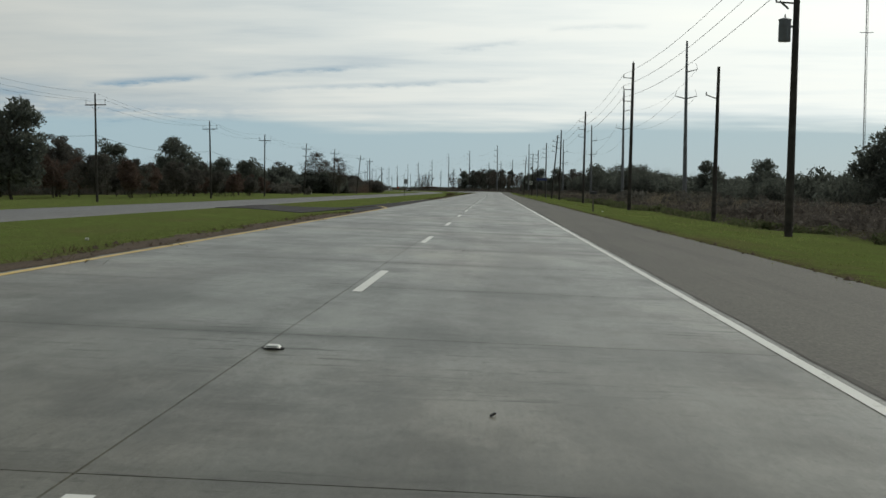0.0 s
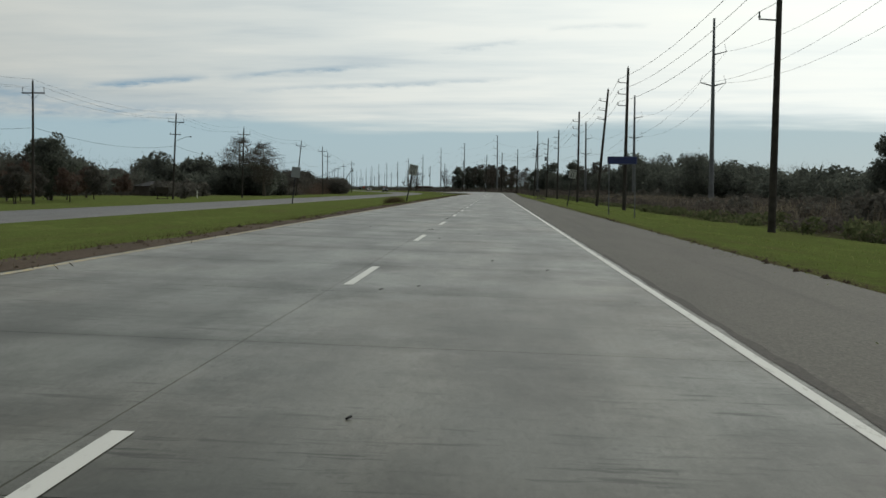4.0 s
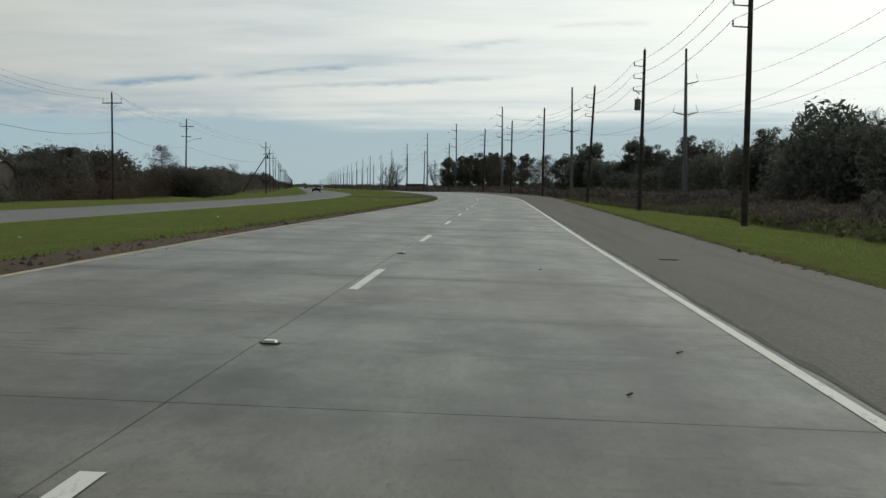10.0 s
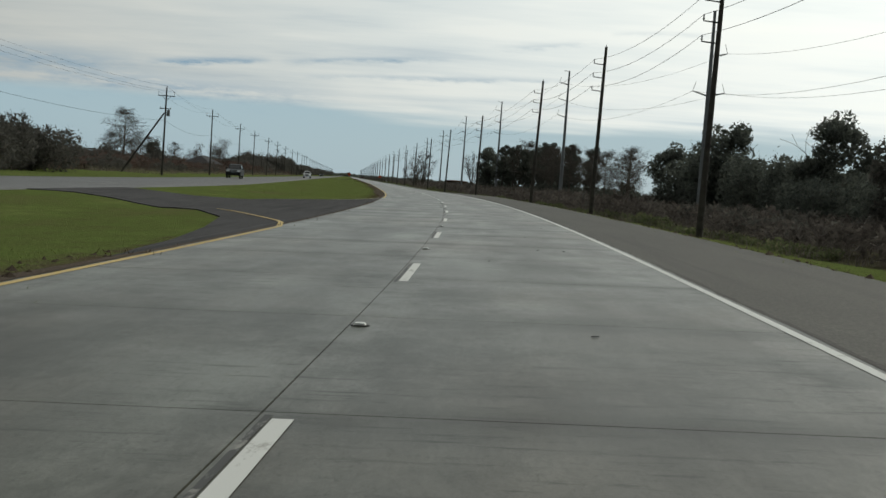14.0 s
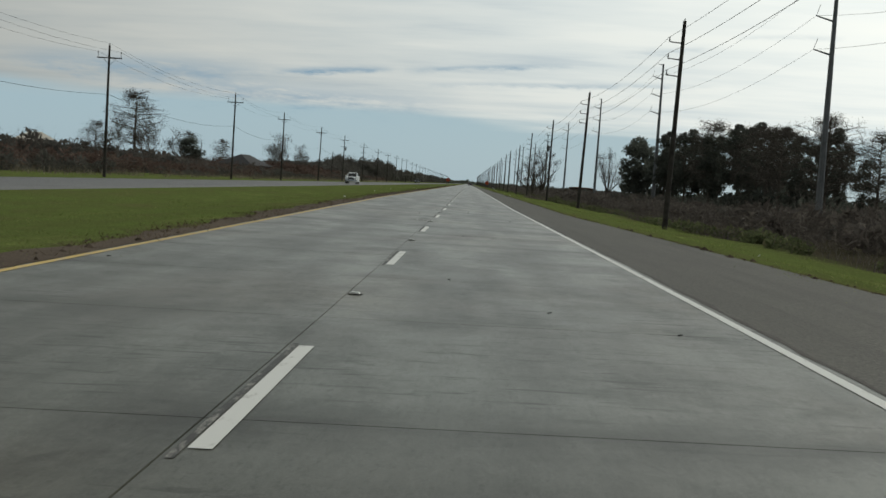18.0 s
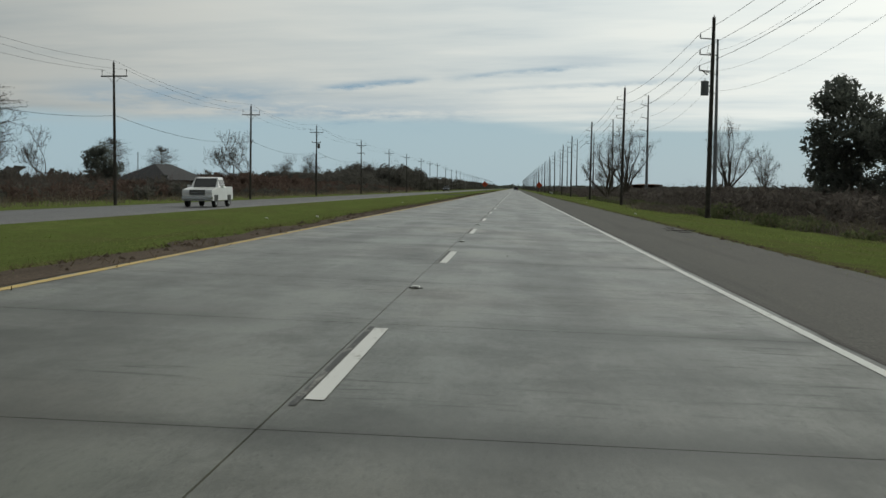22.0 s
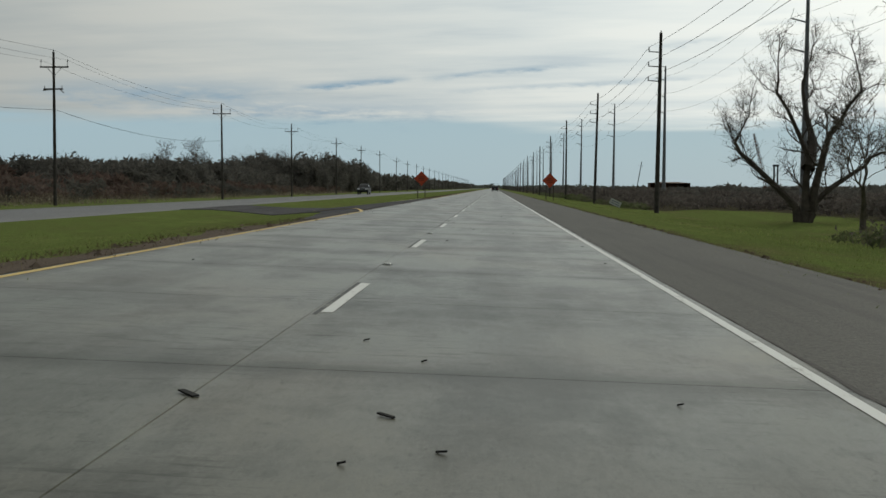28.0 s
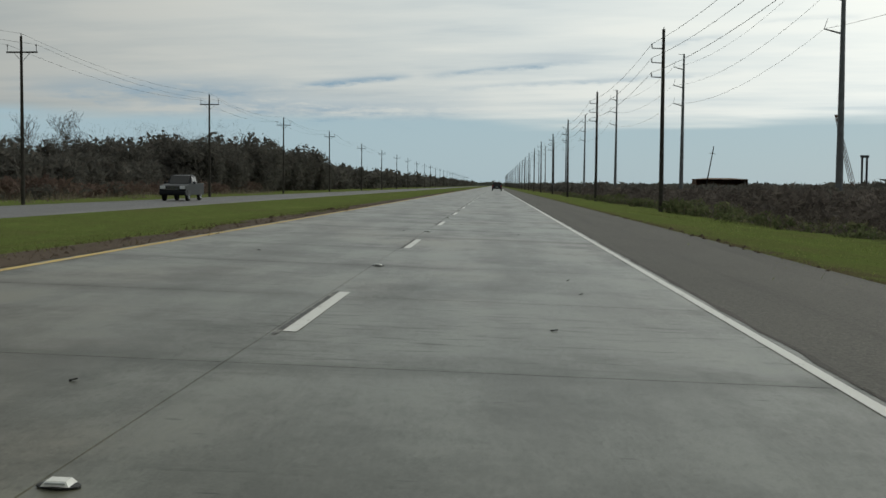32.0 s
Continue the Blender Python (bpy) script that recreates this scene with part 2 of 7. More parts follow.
def concrete_material(name, light):
    """Old concrete pavement; uv = metres across, metres along."""
    m, nt, b = material(name, 0.6, 0.0, 0.2)
    uv = n_uv(nt)
    tone = lambda k: tuple(c * k for c in light)
    noise = lambda scale, loc, detail, rough: n_tex(nt, "ShaderNodeTexNoise", n_map(nt, uv, scale, loc), Scale=1.0, Detail=detail, Roughness=rough).outputs["Fac"]

    def mul(a, c):
        n = nt.nodes.new("ShaderNodeMath")
        n.operation = "MULTIPLY"
        for sock, val in zip(n.inputs, (a, c)):
            if isinstance(val, (int, float)):
                sock.default_value = val
            else:
                nt.links.new(val, sock)
        return n.outputs[0]

    grain = noise((55, 55, 1), (0, 0, 0), 4.0, 0.8)
    speck = noise((16, 4.5, 1), (2, 8, 0), 6.0, 0.8)
    mott = noise((0.8, 0.4, 1), (0, 0, 0), 7.0, 0.62)
    base = n_ramp(nt, mott, [(0.36, tone(0.70)), (0.64, tone(1.30))])
    base = n_mix(nt, 0.38, base, n_ramp(nt, grain, [(0.3, tone(0.4)), (0.7, tone(1.6))]))
    pits = noise((28, 9, 1), (1, 6, 0), 3.0, 0.7)
    base = n_mix(nt, n_ramp(nt, pits, [(0.58, 0.0), (0.66, 0.45)]), base, tone(0.4))
    base = n_mix(nt, n_ramp(nt, speck, [(0.50, 0.0), (0.70, 0.45)]), base, tone(0.5))
    # the stain along every joint, broken and uneven
    sepx = nt.nodes.new("ShaderNodeSeparateXYZ")
    nt.links.new(uv, sepx.inputs[0])
    wander = noise((0.5, 0.06, 1), (4, 1, 0), 3.0, 0.6)
    moved_v = nt.nodes.new("ShaderNodeMath")
    moved_v.operation = "MULTIPLY_ADD"
    moved_v.inputs[1].default_value, moved_v.inputs[2].default_value = 0.22, 27.29
    nt.links.new(wander, moved_v.inputs[0])
    add = nt.nodes.new("ShaderNodeMath")
    add.operation = "ADD"
    nt.links.new(sepx.outputs[1], add.inputs[0]), nt.links.new(moved_v.outputs[0], add.inputs[1])
    fold = nt.nodes.new("ShaderNodeMath")
    fold.operation = "PINGPONG"
    fold.inputs[1].default_value = 4.572 / 2
    nt.links.new(add.outputs[0], fold.inputs[0])
    near = n_ramp(nt, mul(fold.outputs[0], 1.0), [(0.02, 1.0), (0.12, 0.85), (0.32, 0.50), (0.75, 0.0)])
    torn = n_ramp(nt, noise((0.16, 0.34, 1), (11, 5, 0), 7.0, 0.70), [(0.40, 0.0), (0.60, 1.0)])
    base = n_mix(nt, mul(mul(near, torn), 0.9), base, tone(0.34))
    # thin crisp scuffs across the lane, and smudges
    thin = noise((1.5, 8.5, 1), (7, 4, 0), 5.0, 0.68)
    gate = n_ramp(nt, noise((0.22, 0.30, 1), (1, 9, 0), 4.0, 0.6), [(0.45, 0.0), (0.58, 1.0)])
    base = n_mix(nt, mul(n_ramp(nt, thin, [(0.55, 0.0), (0.64, 0.85)]), gate), base, tone(0.26))
    blot = noise((0.6, 0.4, 1), (5, 3, 0), 8.0, 0.74)
    base = n_mix(nt, n_ramp(nt, blot, [(0.46, 0.0), (0.64, 0.80)]), base, tone(0.40))
    # fine scoring along the lane, and long worn patches
    tine = noise((34, 5, 1), (3, 2, 0), 4.0, 0.8)
    worn = noise((1.0, 0.13, 1), (6, 7, 0), 6.0, 0.6)
    base = n_mix(nt, 1.0, base, n_ramp(nt, worn, [(0.36, 0.74), (0.64, 1.22)]), "MULTIPLY")
    base = n_mix(nt, 0.30, base, n_ramp(nt, tine, [(0.32, 0.62), (0.68, 1.38)]), "MULTIPLY")
    # brownish and greenish old stains
    hue = noise((0.25, 0.12, 1), (14, 2, 0), 4.0, 0.6)
    base = n_mix(nt, 1.0, base, n_ramp(nt, hue, [(0.36, (0.93, 1.0, 0.98)), (0.5, (1.0, 1.0, 0.98)), (0.66, (1.18, 1.0, 0.80))]), "MULTIPLY")
    # a greasy stripe down the middle of each lane
    grease = nt.nodes.new("ShaderNodeMath")
    grease.operation = "SINE"
    gph = nt.nodes.new("ShaderNodeMath")
    gph.operation = "MULTIPLY_ADD"
    gph.inputs[1].default_value, gph.inputs[2].default_value = 2 * math.pi / 3.78, -1.57
    nt.links.new(sepx.outputs[0], gph.inputs[0]), nt.links.new(gph.outputs[0], grease.inputs[0])
    drips = noise((0.9, 0.05, 1), (2, 12, 0), 6.0, 0.62)
    base = n_mix(nt, mul(n_ramp(nt, grease.outputs[0], [(0.35, 0.0), (1.0, 0.55)]), n_ramp(nt, drips, [(0.36, 0.25), (0.62, 1.0)])), base, tone(0.52))
    # polished, slightly darker wheel paths
    wave = nt.nodes.new("ShaderNodeMath")
    wave.operation = "SINE"
    ph = nt.nodes.new("ShaderNodeMath")
    ph.operation = "MULTIPLY_ADD"
    ph.inputs[1].default_value, ph.inputs[2].default_value = 2 * math.pi / 1.83, -1.2
    nt.links.new(sepx.outputs[0], ph.inputs[0]), nt.links.new(ph.outputs[0], wave.inputs[0])
    band = mul(n_ramp(nt, wave.outputs[0], [(0.0, 0.0), (1.0, 0.35)]), n_ramp(nt, wander, [(0.35, 0.2), (0.65, 1.0)]))
    base = n_mix(nt, band, base, tone(0.74))
    # old lane joints and small dark pocks
    pock = n_tex(nt, "ShaderNodeTexVoronoi", uv, Scale=2.2, Randomness=1.0).outputs["Distance"]
    base = n_mix(nt, n_ramp(nt, pock, [(0.014, 0.8), (0.03, 0.0)]), base, (0.035, 0.033, 0.03))
    tick = n_tex(nt, "ShaderNodeTexVoronoi", n_map(nt, uv, (1.3, 6.0, 1), (3, 5, 0)), Scale=1.0, Randomness=1.0).outputs["Distance"]
    rare = n_ramp(nt, noise((0.5, 0.3, 1), (8, 13, 0), 3.0, 0.6), [(0.44, 0.0), (0.56, 0.9)])
    base = n_mix(nt, mul(n_ramp(nt, tick, [(0.035, 1.0), (0.075, 0.0)]), rare), base, (0.022, 0.021, 0.019))
    base = n_mix(nt, 1.0, base, n_ramp(nt, n_random(nt), [(0.0, 0.97), (1.0, 1.0)]), "MULTIPLY")
    # overall tone changes with distance along the road
    base = n_mix(nt, 1.0, base, n_ramp(nt, mul(sepx.outputs[1], 1 / 1200), [(0.06, 0.94), (0.14, 0.82), (0.22, 0.78), (0.28, 0.84), (0.38, 0.80), (0.44, 0.84), (0.56, 0.90), (0.64, 1.02), (0.72, 1.06), (0.86, 1.08)]), "MULTIPLY")
    nt.links.new(base, b.inputs["Base Color"])
    nt.links.new(n_ramp(nt, base, [(0.012, 0.08), (0.080, 0.19)]), b.inputs["Specular IOR Level"])
    nt.links.new(n_ramp(nt, base, [(0.012, 0.43), (0.080, 0.32)]), b.inputs["Roughness"])
    n_bump(nt, b, grain, 0.25, 0.004)
    return m


def asphalt_material(name, light, patch=0.3, lengths=(), rough=0.72, spec=0.14):
    m, nt, b = material(name, rough, 0.0, spec)
    uv = n_uv(nt)
    grain = n_tex(nt, "ShaderNodeTexNoise", n_map(nt, uv, (30, 7, 1)), Scale=1.0, Detail=4.0, Roughness=0.8).outputs["Fac"]
    stone = n_tex(nt, "ShaderNodeTexVoronoi", uv, Scale=46.0).outputs["Color"]
    mott = n_tex(nt, "ShaderNodeTexNoise", n_map(nt, uv, (0.7, 0.16, 1)), Scale=1.0, Detail=6.0, Roughness=0.6).outputs["Fac"]
    base = n_ramp(nt, mott, [(0.28, tuple(c * (1 - patch) for c in light)), (0.72, tuple(c * (1 + patch) for c in light))])
    base = n_mix(nt, 0.5, base, n_ramp(nt, grain, [(0.32, tuple(c * 0.3 for c in light)), (0.68, tuple(c * 1.6 for c in light))]))
    base = n_mix(nt, 0.22, base, n_ramp(nt, stone, [(0.15, 0.0), (0.85, tuple(c * 2.0 for c in light))]))
    # loose pale chips, thicker in places, and long dark smears
    chip = n_tex(nt, "ShaderNodeTexVoronoi", uv, Scale=17.0).outputs["Distance"]
    where = n_tex(nt, "ShaderNodeTexNoise", n_map(nt, uv, (0.9, 0.35, 1), (3, 1, 0)), Scale=1.0, Detail=5.0).outputs["Fac"]
    spots = nt.nodes.new("ShaderNodeMath")
    spots.operation = "MULTIPLY"
    nt.links.new(n_ramp(nt, chip, [(0.12, 1.0), (0.26, 0.0)]), spots.inputs[0]), nt.links.new(n_ramp(nt, where, [(0.40, 0.0), (0.62, 0.7)]), spots.inputs[1])
    base = n_mix(nt, spots.outputs[0], base, tuple(min(1.0, c * 2.3) for c in light))
    smear = n_tex(nt, "ShaderNodeTexNoise", n_map(nt, uv, (2.2, 0.05, 1), (8, 3, 0)), Scale=1.0, Detail=6.0, Roughness=0.6).outputs["Fac"]
    base = n_mix(nt, n_ramp(nt, smear, [(0.52, 0.0), (0.66, 0.45)]), base, tuple(c * 0.55 for c in light))
    if lengths:
        along = nt.nodes.new("ShaderNodeSeparateXYZ")
        nt.links.new(uv, along.inputs[0])
        far = nt.nodes.new("ShaderNodeMath")
        far.operation = "MULTIPLY"
        far.inputs[1].default_value = 1 / 1200
        nt.links.new(along.outputs[1], far.inputs[0])
        base = n_mix(nt, 1.0, base, n_ramp(nt, far.outputs[0], list(lengths)), "MULTIPLY")
    nt.links.new(base, b.inputs["Base Color"])
    n_bump(nt, b, grain, 0.6, 0.012)
    return m


def turf_material():
    """Mown winter grass with dry and bare patches, rougher away from the road."""
    m, nt, b = material("turf", 0.95, 0.0, 0.0)
    uv = n_uv(nt)
    blade = n_tex(nt, "ShaderNodeTexNoise", n_map(nt, uv, (26, 7, 1)), Scale=1.0, Detail=4.0, Roughness=0.75).outputs["Fac"]
    patch = n_tex(nt, "ShaderNodeTexNoise", n_map(nt, uv, (0.30, 0.10, 1)), Scale=1.0, Detail=7.0, Roughness=0.65).outputs["Fac"]
    small = n_tex(nt, "ShaderNodeTexNoise", n_map(nt, uv, (1.6, 0.8, 1)), Scale=1.0, Detail=5.0, Roughness=0.7).outputs["Fac"]
    green = n_ramp(nt, patch, [(0.34, (0.140, 0.116, 0.066)), (0.44, (0.106, 0.130, 0.044)), (0.54, (0.108, 0.158, 0.042)), (0.68, (0.180, 0.206, 0.070))])
    green = n_mix(nt, n_ramp(nt, small, [(0.42, 0.0), (0.66, 0.8)]), green, (0.082, 0.076, 0.036))
    green = n_mix(nt, 0.5, green, n_ramp(nt, blade, [(0.36, (0.056, 0.070, 0.024)), (0.64, (0.200, 0.240, 0.078))]))
    # rank dead growth beyond the mown verges
    sepx = nt.nodes.new("ShaderNodeSeparateXYZ")
    nt.links.new(uv, sepx.inputs[0])
    # worn brown margin beside both edges of the carriageway
    far_in = nt.nodes.new("ShaderNodeMath")
    far_in.operation = "ADD"
    far_in.inputs[1].default_value = -1.28
    nt.links.new(sepx.outputs[0], far_in.inputs[0])
    reach = nt.nodes.new("ShaderNodeMath")
    reach.operation = "ABSOLUTE"
    nt.links.new(far_in.outputs[0], reach.inputs[0])
    ragged = nt.nodes.new("ShaderNodeMath")
    ragged.operation = "MULTIPLY_ADD"
    ragged.inputs[1].default_value = -2.6
    nt.links.new(small, ragged.inputs[0]), nt.links.new(reach.outputs[0], ragged.inputs[2])
    margin = nt.nodes.new("ShaderNodeMapRange")
    margin.inputs["From Min"].default_value, margin.inputs["From Max"].default_value = 5.0, 4.1
    nt.links.new(ragged.outputs[0], margin.inputs["Value"])
    green = n_mix(nt, margin.outputs[0], green, n_ramp(nt, blade, [(0.3, (0.050, 0.040, 0.027)), (0.7, (0.150, 0.120, 0.080))]))
    ab = nt.nodes.new("ShaderNodeMapRange")
    ab.inputs["From Min"].default_value, ab.inputs["From Max"].default_value = 15.2, 17.4
    rim = nt.nodes.new("ShaderNodeMath")
    rim.operation = "MULTIPLY_ADD"
    rim.inputs[1].default_value = 5.0
    nt.links.new(small, rim.inputs[0]), nt.links.new(sepx.outputs[0], rim.inputs[2])
    rim_c = nt.nodes.new("ShaderNodeMath")
    rim_c.operation = "ADD"
    rim_c.inputs[1].default_value = -2.5
    nt.links.new(rim.outputs[0], rim_c.inputs[0])
    along = nt.nodes.new("ShaderNodeMath")
    along.operation = "MULTIPLY"
    along.inputs[1].default_value = 1 / 1200
    nt.links.new(sepx.outputs[1], along.inputs[0])
    mown = nt.nodes.new("ShaderNodeMath")
    mown.operation = "MULTIPLY_ADD"
    mown.inputs[1].default_value = -12.0
    nt.links.new(n_ramp(nt, along.outputs[0], [(0.0, 0.15), (0.50, 0.15), (0.52, 0.0), (0.803, 0.0), (0.815, 1.0), (0.872, 1.0), (0.885, 0.0)]), mown.inputs[0])
    nt.links.new(rim_c.outputs[0], mown.inputs[2])
    nt.links.new(mown.outputs[0], ab.inputs["Value"])
    al = nt.nodes.new("ShaderNodeMapRange")
    al.inputs["From Min"].default_value, al.inputs["From Max"].default_value = -48.0, -60.0
    lawn = nt.nodes.new("ShaderNodeMapRange")
    lawn.inputs["From Min"].default_value, lawn.inputs["From Max"].default_value = 400.0, 440.0
    lawn.inputs["To Min"].default_value, lawn.inputs["To Max"].default_value = 32.0, 0.0
    nt.links.new(sepx.outputs[1], lawn.inputs["Value"])
    lawn_x = nt.nodes.new("ShaderNodeMath")
    lawn_x.operation = "ADD"
    nt.links.new(sepx.outputs[0], lawn_x.inputs[0]), nt.links.new(lawn.outputs[0], lawn_x.inputs[1])
    nt.links.new(lawn_x.outputs[0], al.inputs["Value"])
    mx = nt.nodes.new("ShaderNodeMath")
    mx.operation = "MAXIMUM"
    nt.links.new(ab.outputs[0], mx.inputs[0]), nt.links.new(al.outputs[0], mx.inputs[1])
    dead = n_ramp(nt, small, [(0.3, (0.032, 0.034, 0.020)), (0.5, (0.070, 0.060, 0.042)), (0.7, (0.046, 0.056, 0.026))])
    green = n_mix(nt, mx.outputs[0], green, dead)
    nt.links.new(green, b.inputs["Base Color"])
    n_bump(nt, b, blade, 0.8, 0.05)
    return m


def leaf_material(name, dark, light, dry=None, thin=0.5):
    """Leaves and dry stems: light also passes through them."""
    m, nt, b = material(name, 0.85, 0.0, 0.05)
    geo = nt.nodes.new("ShaderNodeNewGeometry").outputs["Random Per Island"]
    stops = [(0.0, dark), (0.75, light)] + ([(1.0, dry)] if dry else [(1.0, tuple(c * 1.12 for c in light))])
    col = n_ramp(nt, geo, stops)
    big = n_tex(nt, "ShaderNodeTexNoise", n_obj(nt), Scale=0.22, Detail=3.0).outputs["Fac"]
    col = n_mix(nt, 1.0, col, n_ramp(nt, big, [(0.3, 0.72), (0.7, 1.25)]), "MULTIPLY")
    fine_n = n_tex(nt, "ShaderNodeTexNoise", n_obj(nt), Scale=5.0, Detail=5.0, Roughness=0.7).outputs["Fac"]
    col = n_mix(nt, 1.0, col, n_ramp(nt, fine_n, [(0.32, 0.66), (0.68, 1.32)]), "MULTIPLY")
    nt.links.new(col, b.inputs["Base Color"])
    through_ = nt.nodes.new("ShaderNodeBsdfTranslucent")
    nt.links.new(col, through_.inputs["Color"])
    both = nt.nodes.new("ShaderNodeMixShader")
    both.inputs[0].default_value = thin
    nt.links.new(b.outputs[0], both.inputs[1]), nt.links.new(through_.outputs[0], both.inputs[2])
    nt.links.new(both.outputs[0], nt.nodes["Material Output"].inputs["Surface"])
    return m


M_CONC = concrete_material("worn_concrete", (0.086, 0.0856, 0.0612))
M_SHOULDER = asphalt_material("chip_seal_shoulder", (0.094, 0.088, 0.075), 0.3, ((0.0, 1.0), (0.30, 1.0), (0.42, 0.82), (1.0, 0.82)))
M_OPP = asphalt_material("grey_asphalt", (0.15, 0.15, 0.152), 0.25)
M_PATCH = asphalt_material("dark_asphalt", (0.100, 0.098, 0.100), 0.3)
M_PATCH.node_tree.nodes["Principled BSDF"].inputs["Specular IOR Level"].default_value = 0.0
M_TURF = turf_material()
M_DIRT = asphalt_material("bare_dirt", (0.098, 0.076, 0.058), 0.55, (), 0.95, 0.05)


def paint_material(name, colour, wear):
    m, nt, b = material(name, 0.65, 0.0, 0.3)
    uv = n_uv(nt)
    w = n_tex(nt, "ShaderNodeTexNoise", n_map(nt, uv, (9, 2.5, 1)), Scale=1.0, Detail=6.0, Roughness=0.75).outputs["Fac"]
    col = n_mix(nt, n_ramp(nt, w, [(wear, 0.0), (wear + 0.12, 0.85)]), colour, (0.30, 0.29, 0.26))
    nt.links.new(col, b.inputs["Base Color"])
    return m


M_WHITE = paint_material("white_road_paint", (0.64, 0.64, 0.61), 0.56)
M_YELLOW = paint_material("yellow_road_paint", (0.56, 0.40, 0.13), 0.52)
M_YELLOWOLD = paint_material("worn_yellow_road_paint", (0.50, 0.40, 0.20), 0.40)
M_WOOD = plain("weathered_pole_wood", (0.050, 0.045, 0.041), 0.9, 0, 0.35, 2.5, 0.01)
M_GREYWOOD = plain("grey_sawn_wood", (0.13, 0.12, 0.105), 0.9, 0, 0.3, 4, 0.008)
M_STEEL = plain("dull_galvanised_steel", (0.17, 0.18, 0.19), 0.6, 0.35, 0.2, 1.5)
M_DARKSTEEL = plain("dark_metal", (0.06, 0.06, 0.065), 0.55, 0.6, 0.25, 5)
M_CERAMIC = plain("grey_ceramic", (0.20, 0.20, 0.21), 0.35, 0, 0.15, 8, 0, 0.5)
M_WIRE = plain("black_wire", (0.045, 0.045, 0.05), 0.6, 0.3, 0.1, 2)
M_BARK = plain("bark", (0.070, 0.060, 0.050), 0.95, 0, 0.35, 3, 0.03)
M_PALEBARK = plain("pale_bark", (0.105, 0.092, 0.078), 0.95, 0, 0.3, 3, 0.02)
# evergreen tones raised and cooled: the veil of haze is put into the colour
M_LEAF = leaf_material("evergreen_leaves", (0.098, 0.110, 0.098), (0.136, 0.147, 0.124))
M_LEAF2 = leaf_material("olive_leaves", (0.092, 0.091, 0.082), (0.122, 0.117, 0.104), (0.130, 0.118, 0.103))
M_PINE = leaf_material("pine_needles", (0.074, 0.083, 0.072), (0.110, 0.119, 0.100), (0.115, 0.106, 0.090))
M_BRUSH = leaf_material("bare_brush", (0.092, 0.080, 0.072), (0.136, 0.120, 0.107), (0.17, 0.150, 0.130), 0.35)
M_RUSTBRUSH = leaf_material("rusty_brush", (0.108, 0.076, 0.064), (0.146, 0.104, 0.088), (0.165, 0.128, 0.106), 0.35)
M_TWIG = leaf_material("cypress_twigs", (0.060, 0.053, 0.046), (0.100, 0.088, 0.078), None, 0.25)
M_WEED = leaf_material("low_weeds", (0.085, 0.104, 0.050), (0.130, 0.146, 0.074), (0.15, 0.14, 0.085))
M_REED = leaf_material("dry_reeds", (0.11, 0.092, 0.066), (0.22, 0.19, 0.14), (0.32, 0.29, 0.23))
M_GRASS = leaf_material("grass_blades", (0.150, 0.190, 0.058), (0.200, 0.245, 0.075), (0.24, 0.24, 0.11), 0.6)
M_DEADGRASS = leaf_material("dead_grass_blades", (0.060, 0.046, 0.028), (0.13, 0.100, 0.060), (0.20, 0.16, 0.10))


# ---------------------------------------------------------------- mesh helpers
def mesh_of(name, verts, faces, mat, uvs=None, smooth=False):
    """verts (n, 3), faces (m, k): one mesh, quickly."""
    verts, faces = np.asarray(verts, np.float32), np.asarray(faces, np.int32)
    me = bpy.data.meshes.new(name)
    me.vertices.add(len(verts)), me.vertices.foreach_set("co", verts.ravel())
    k = faces.shape[1]
    me.loops.add(faces.size), me.loops.foreach_set("vertex_index", faces.ravel())
    me.polygons.add(len(faces)), me.polygons.foreach_set("loop_start", np.arange(len(faces), dtype=np.int32) * k)
    me.polygons.foreach_set("use_smooth", np.broadcast_to(smooth, (len(faces),)).astype(bool))
    if uvs is not None:
        layer = me.uv_layers.new(name="UVMap")
        layer.data.foreach_set("uv", np.asarray(uvs, np.float32)[faces.ravel()].ravel())
    me.update(calc_edges=True)
    me.materials.append(mat)
    return me


def part(name, data, mat, parent, label=""):
    """Links a bmesh or mesh as one object under a thing or a part."""
    if isinstance(data, bmesh.types.BMesh):
        me = bpy.data.meshes.new(name)
        data.to_mesh(me)
        data.free()
        me.materials.append(mat)
    else:
        me = data
    ob = new(name, me)
    if parent is not None:
        ob.parent = parent
    if label:
        ob["label"] = label
    return ob


def thing(name, label, category, group="", kind="", m=None):
    ob = tagged(new(name), label, category, group, kind)
    ob.empty_display_size = 0.1
    if m is not None:
        ob.matrix_world = m
    return ob


def bm_box(size, centre=(0, 0, 0), bevel=0.0, bm=None, turn=None):
    own = bmesh.new()
    bmesh.ops.create_cube(own, size=1)
    bmesh.ops.scale(own, vec=size, verts=own.verts)
    if bevel:
        bmesh.ops.bevel(own, geom=own.edges[:], offset=bevel, segments=2, affect="EDGES", profile=0.5)
    if turn is not None:
        bmesh.ops.transform(own, matrix=turn, verts=own.verts)
    bmesh.ops.translate(own, vec=centre, verts=own.verts)
    if bm is None:
        return own
    me = bpy.data.meshes.new("tmp")
    own.to_mesh(me)
    own.free()
    bm.from_mesh(me)
    bpy.data.meshes.remove(me)
    return bm


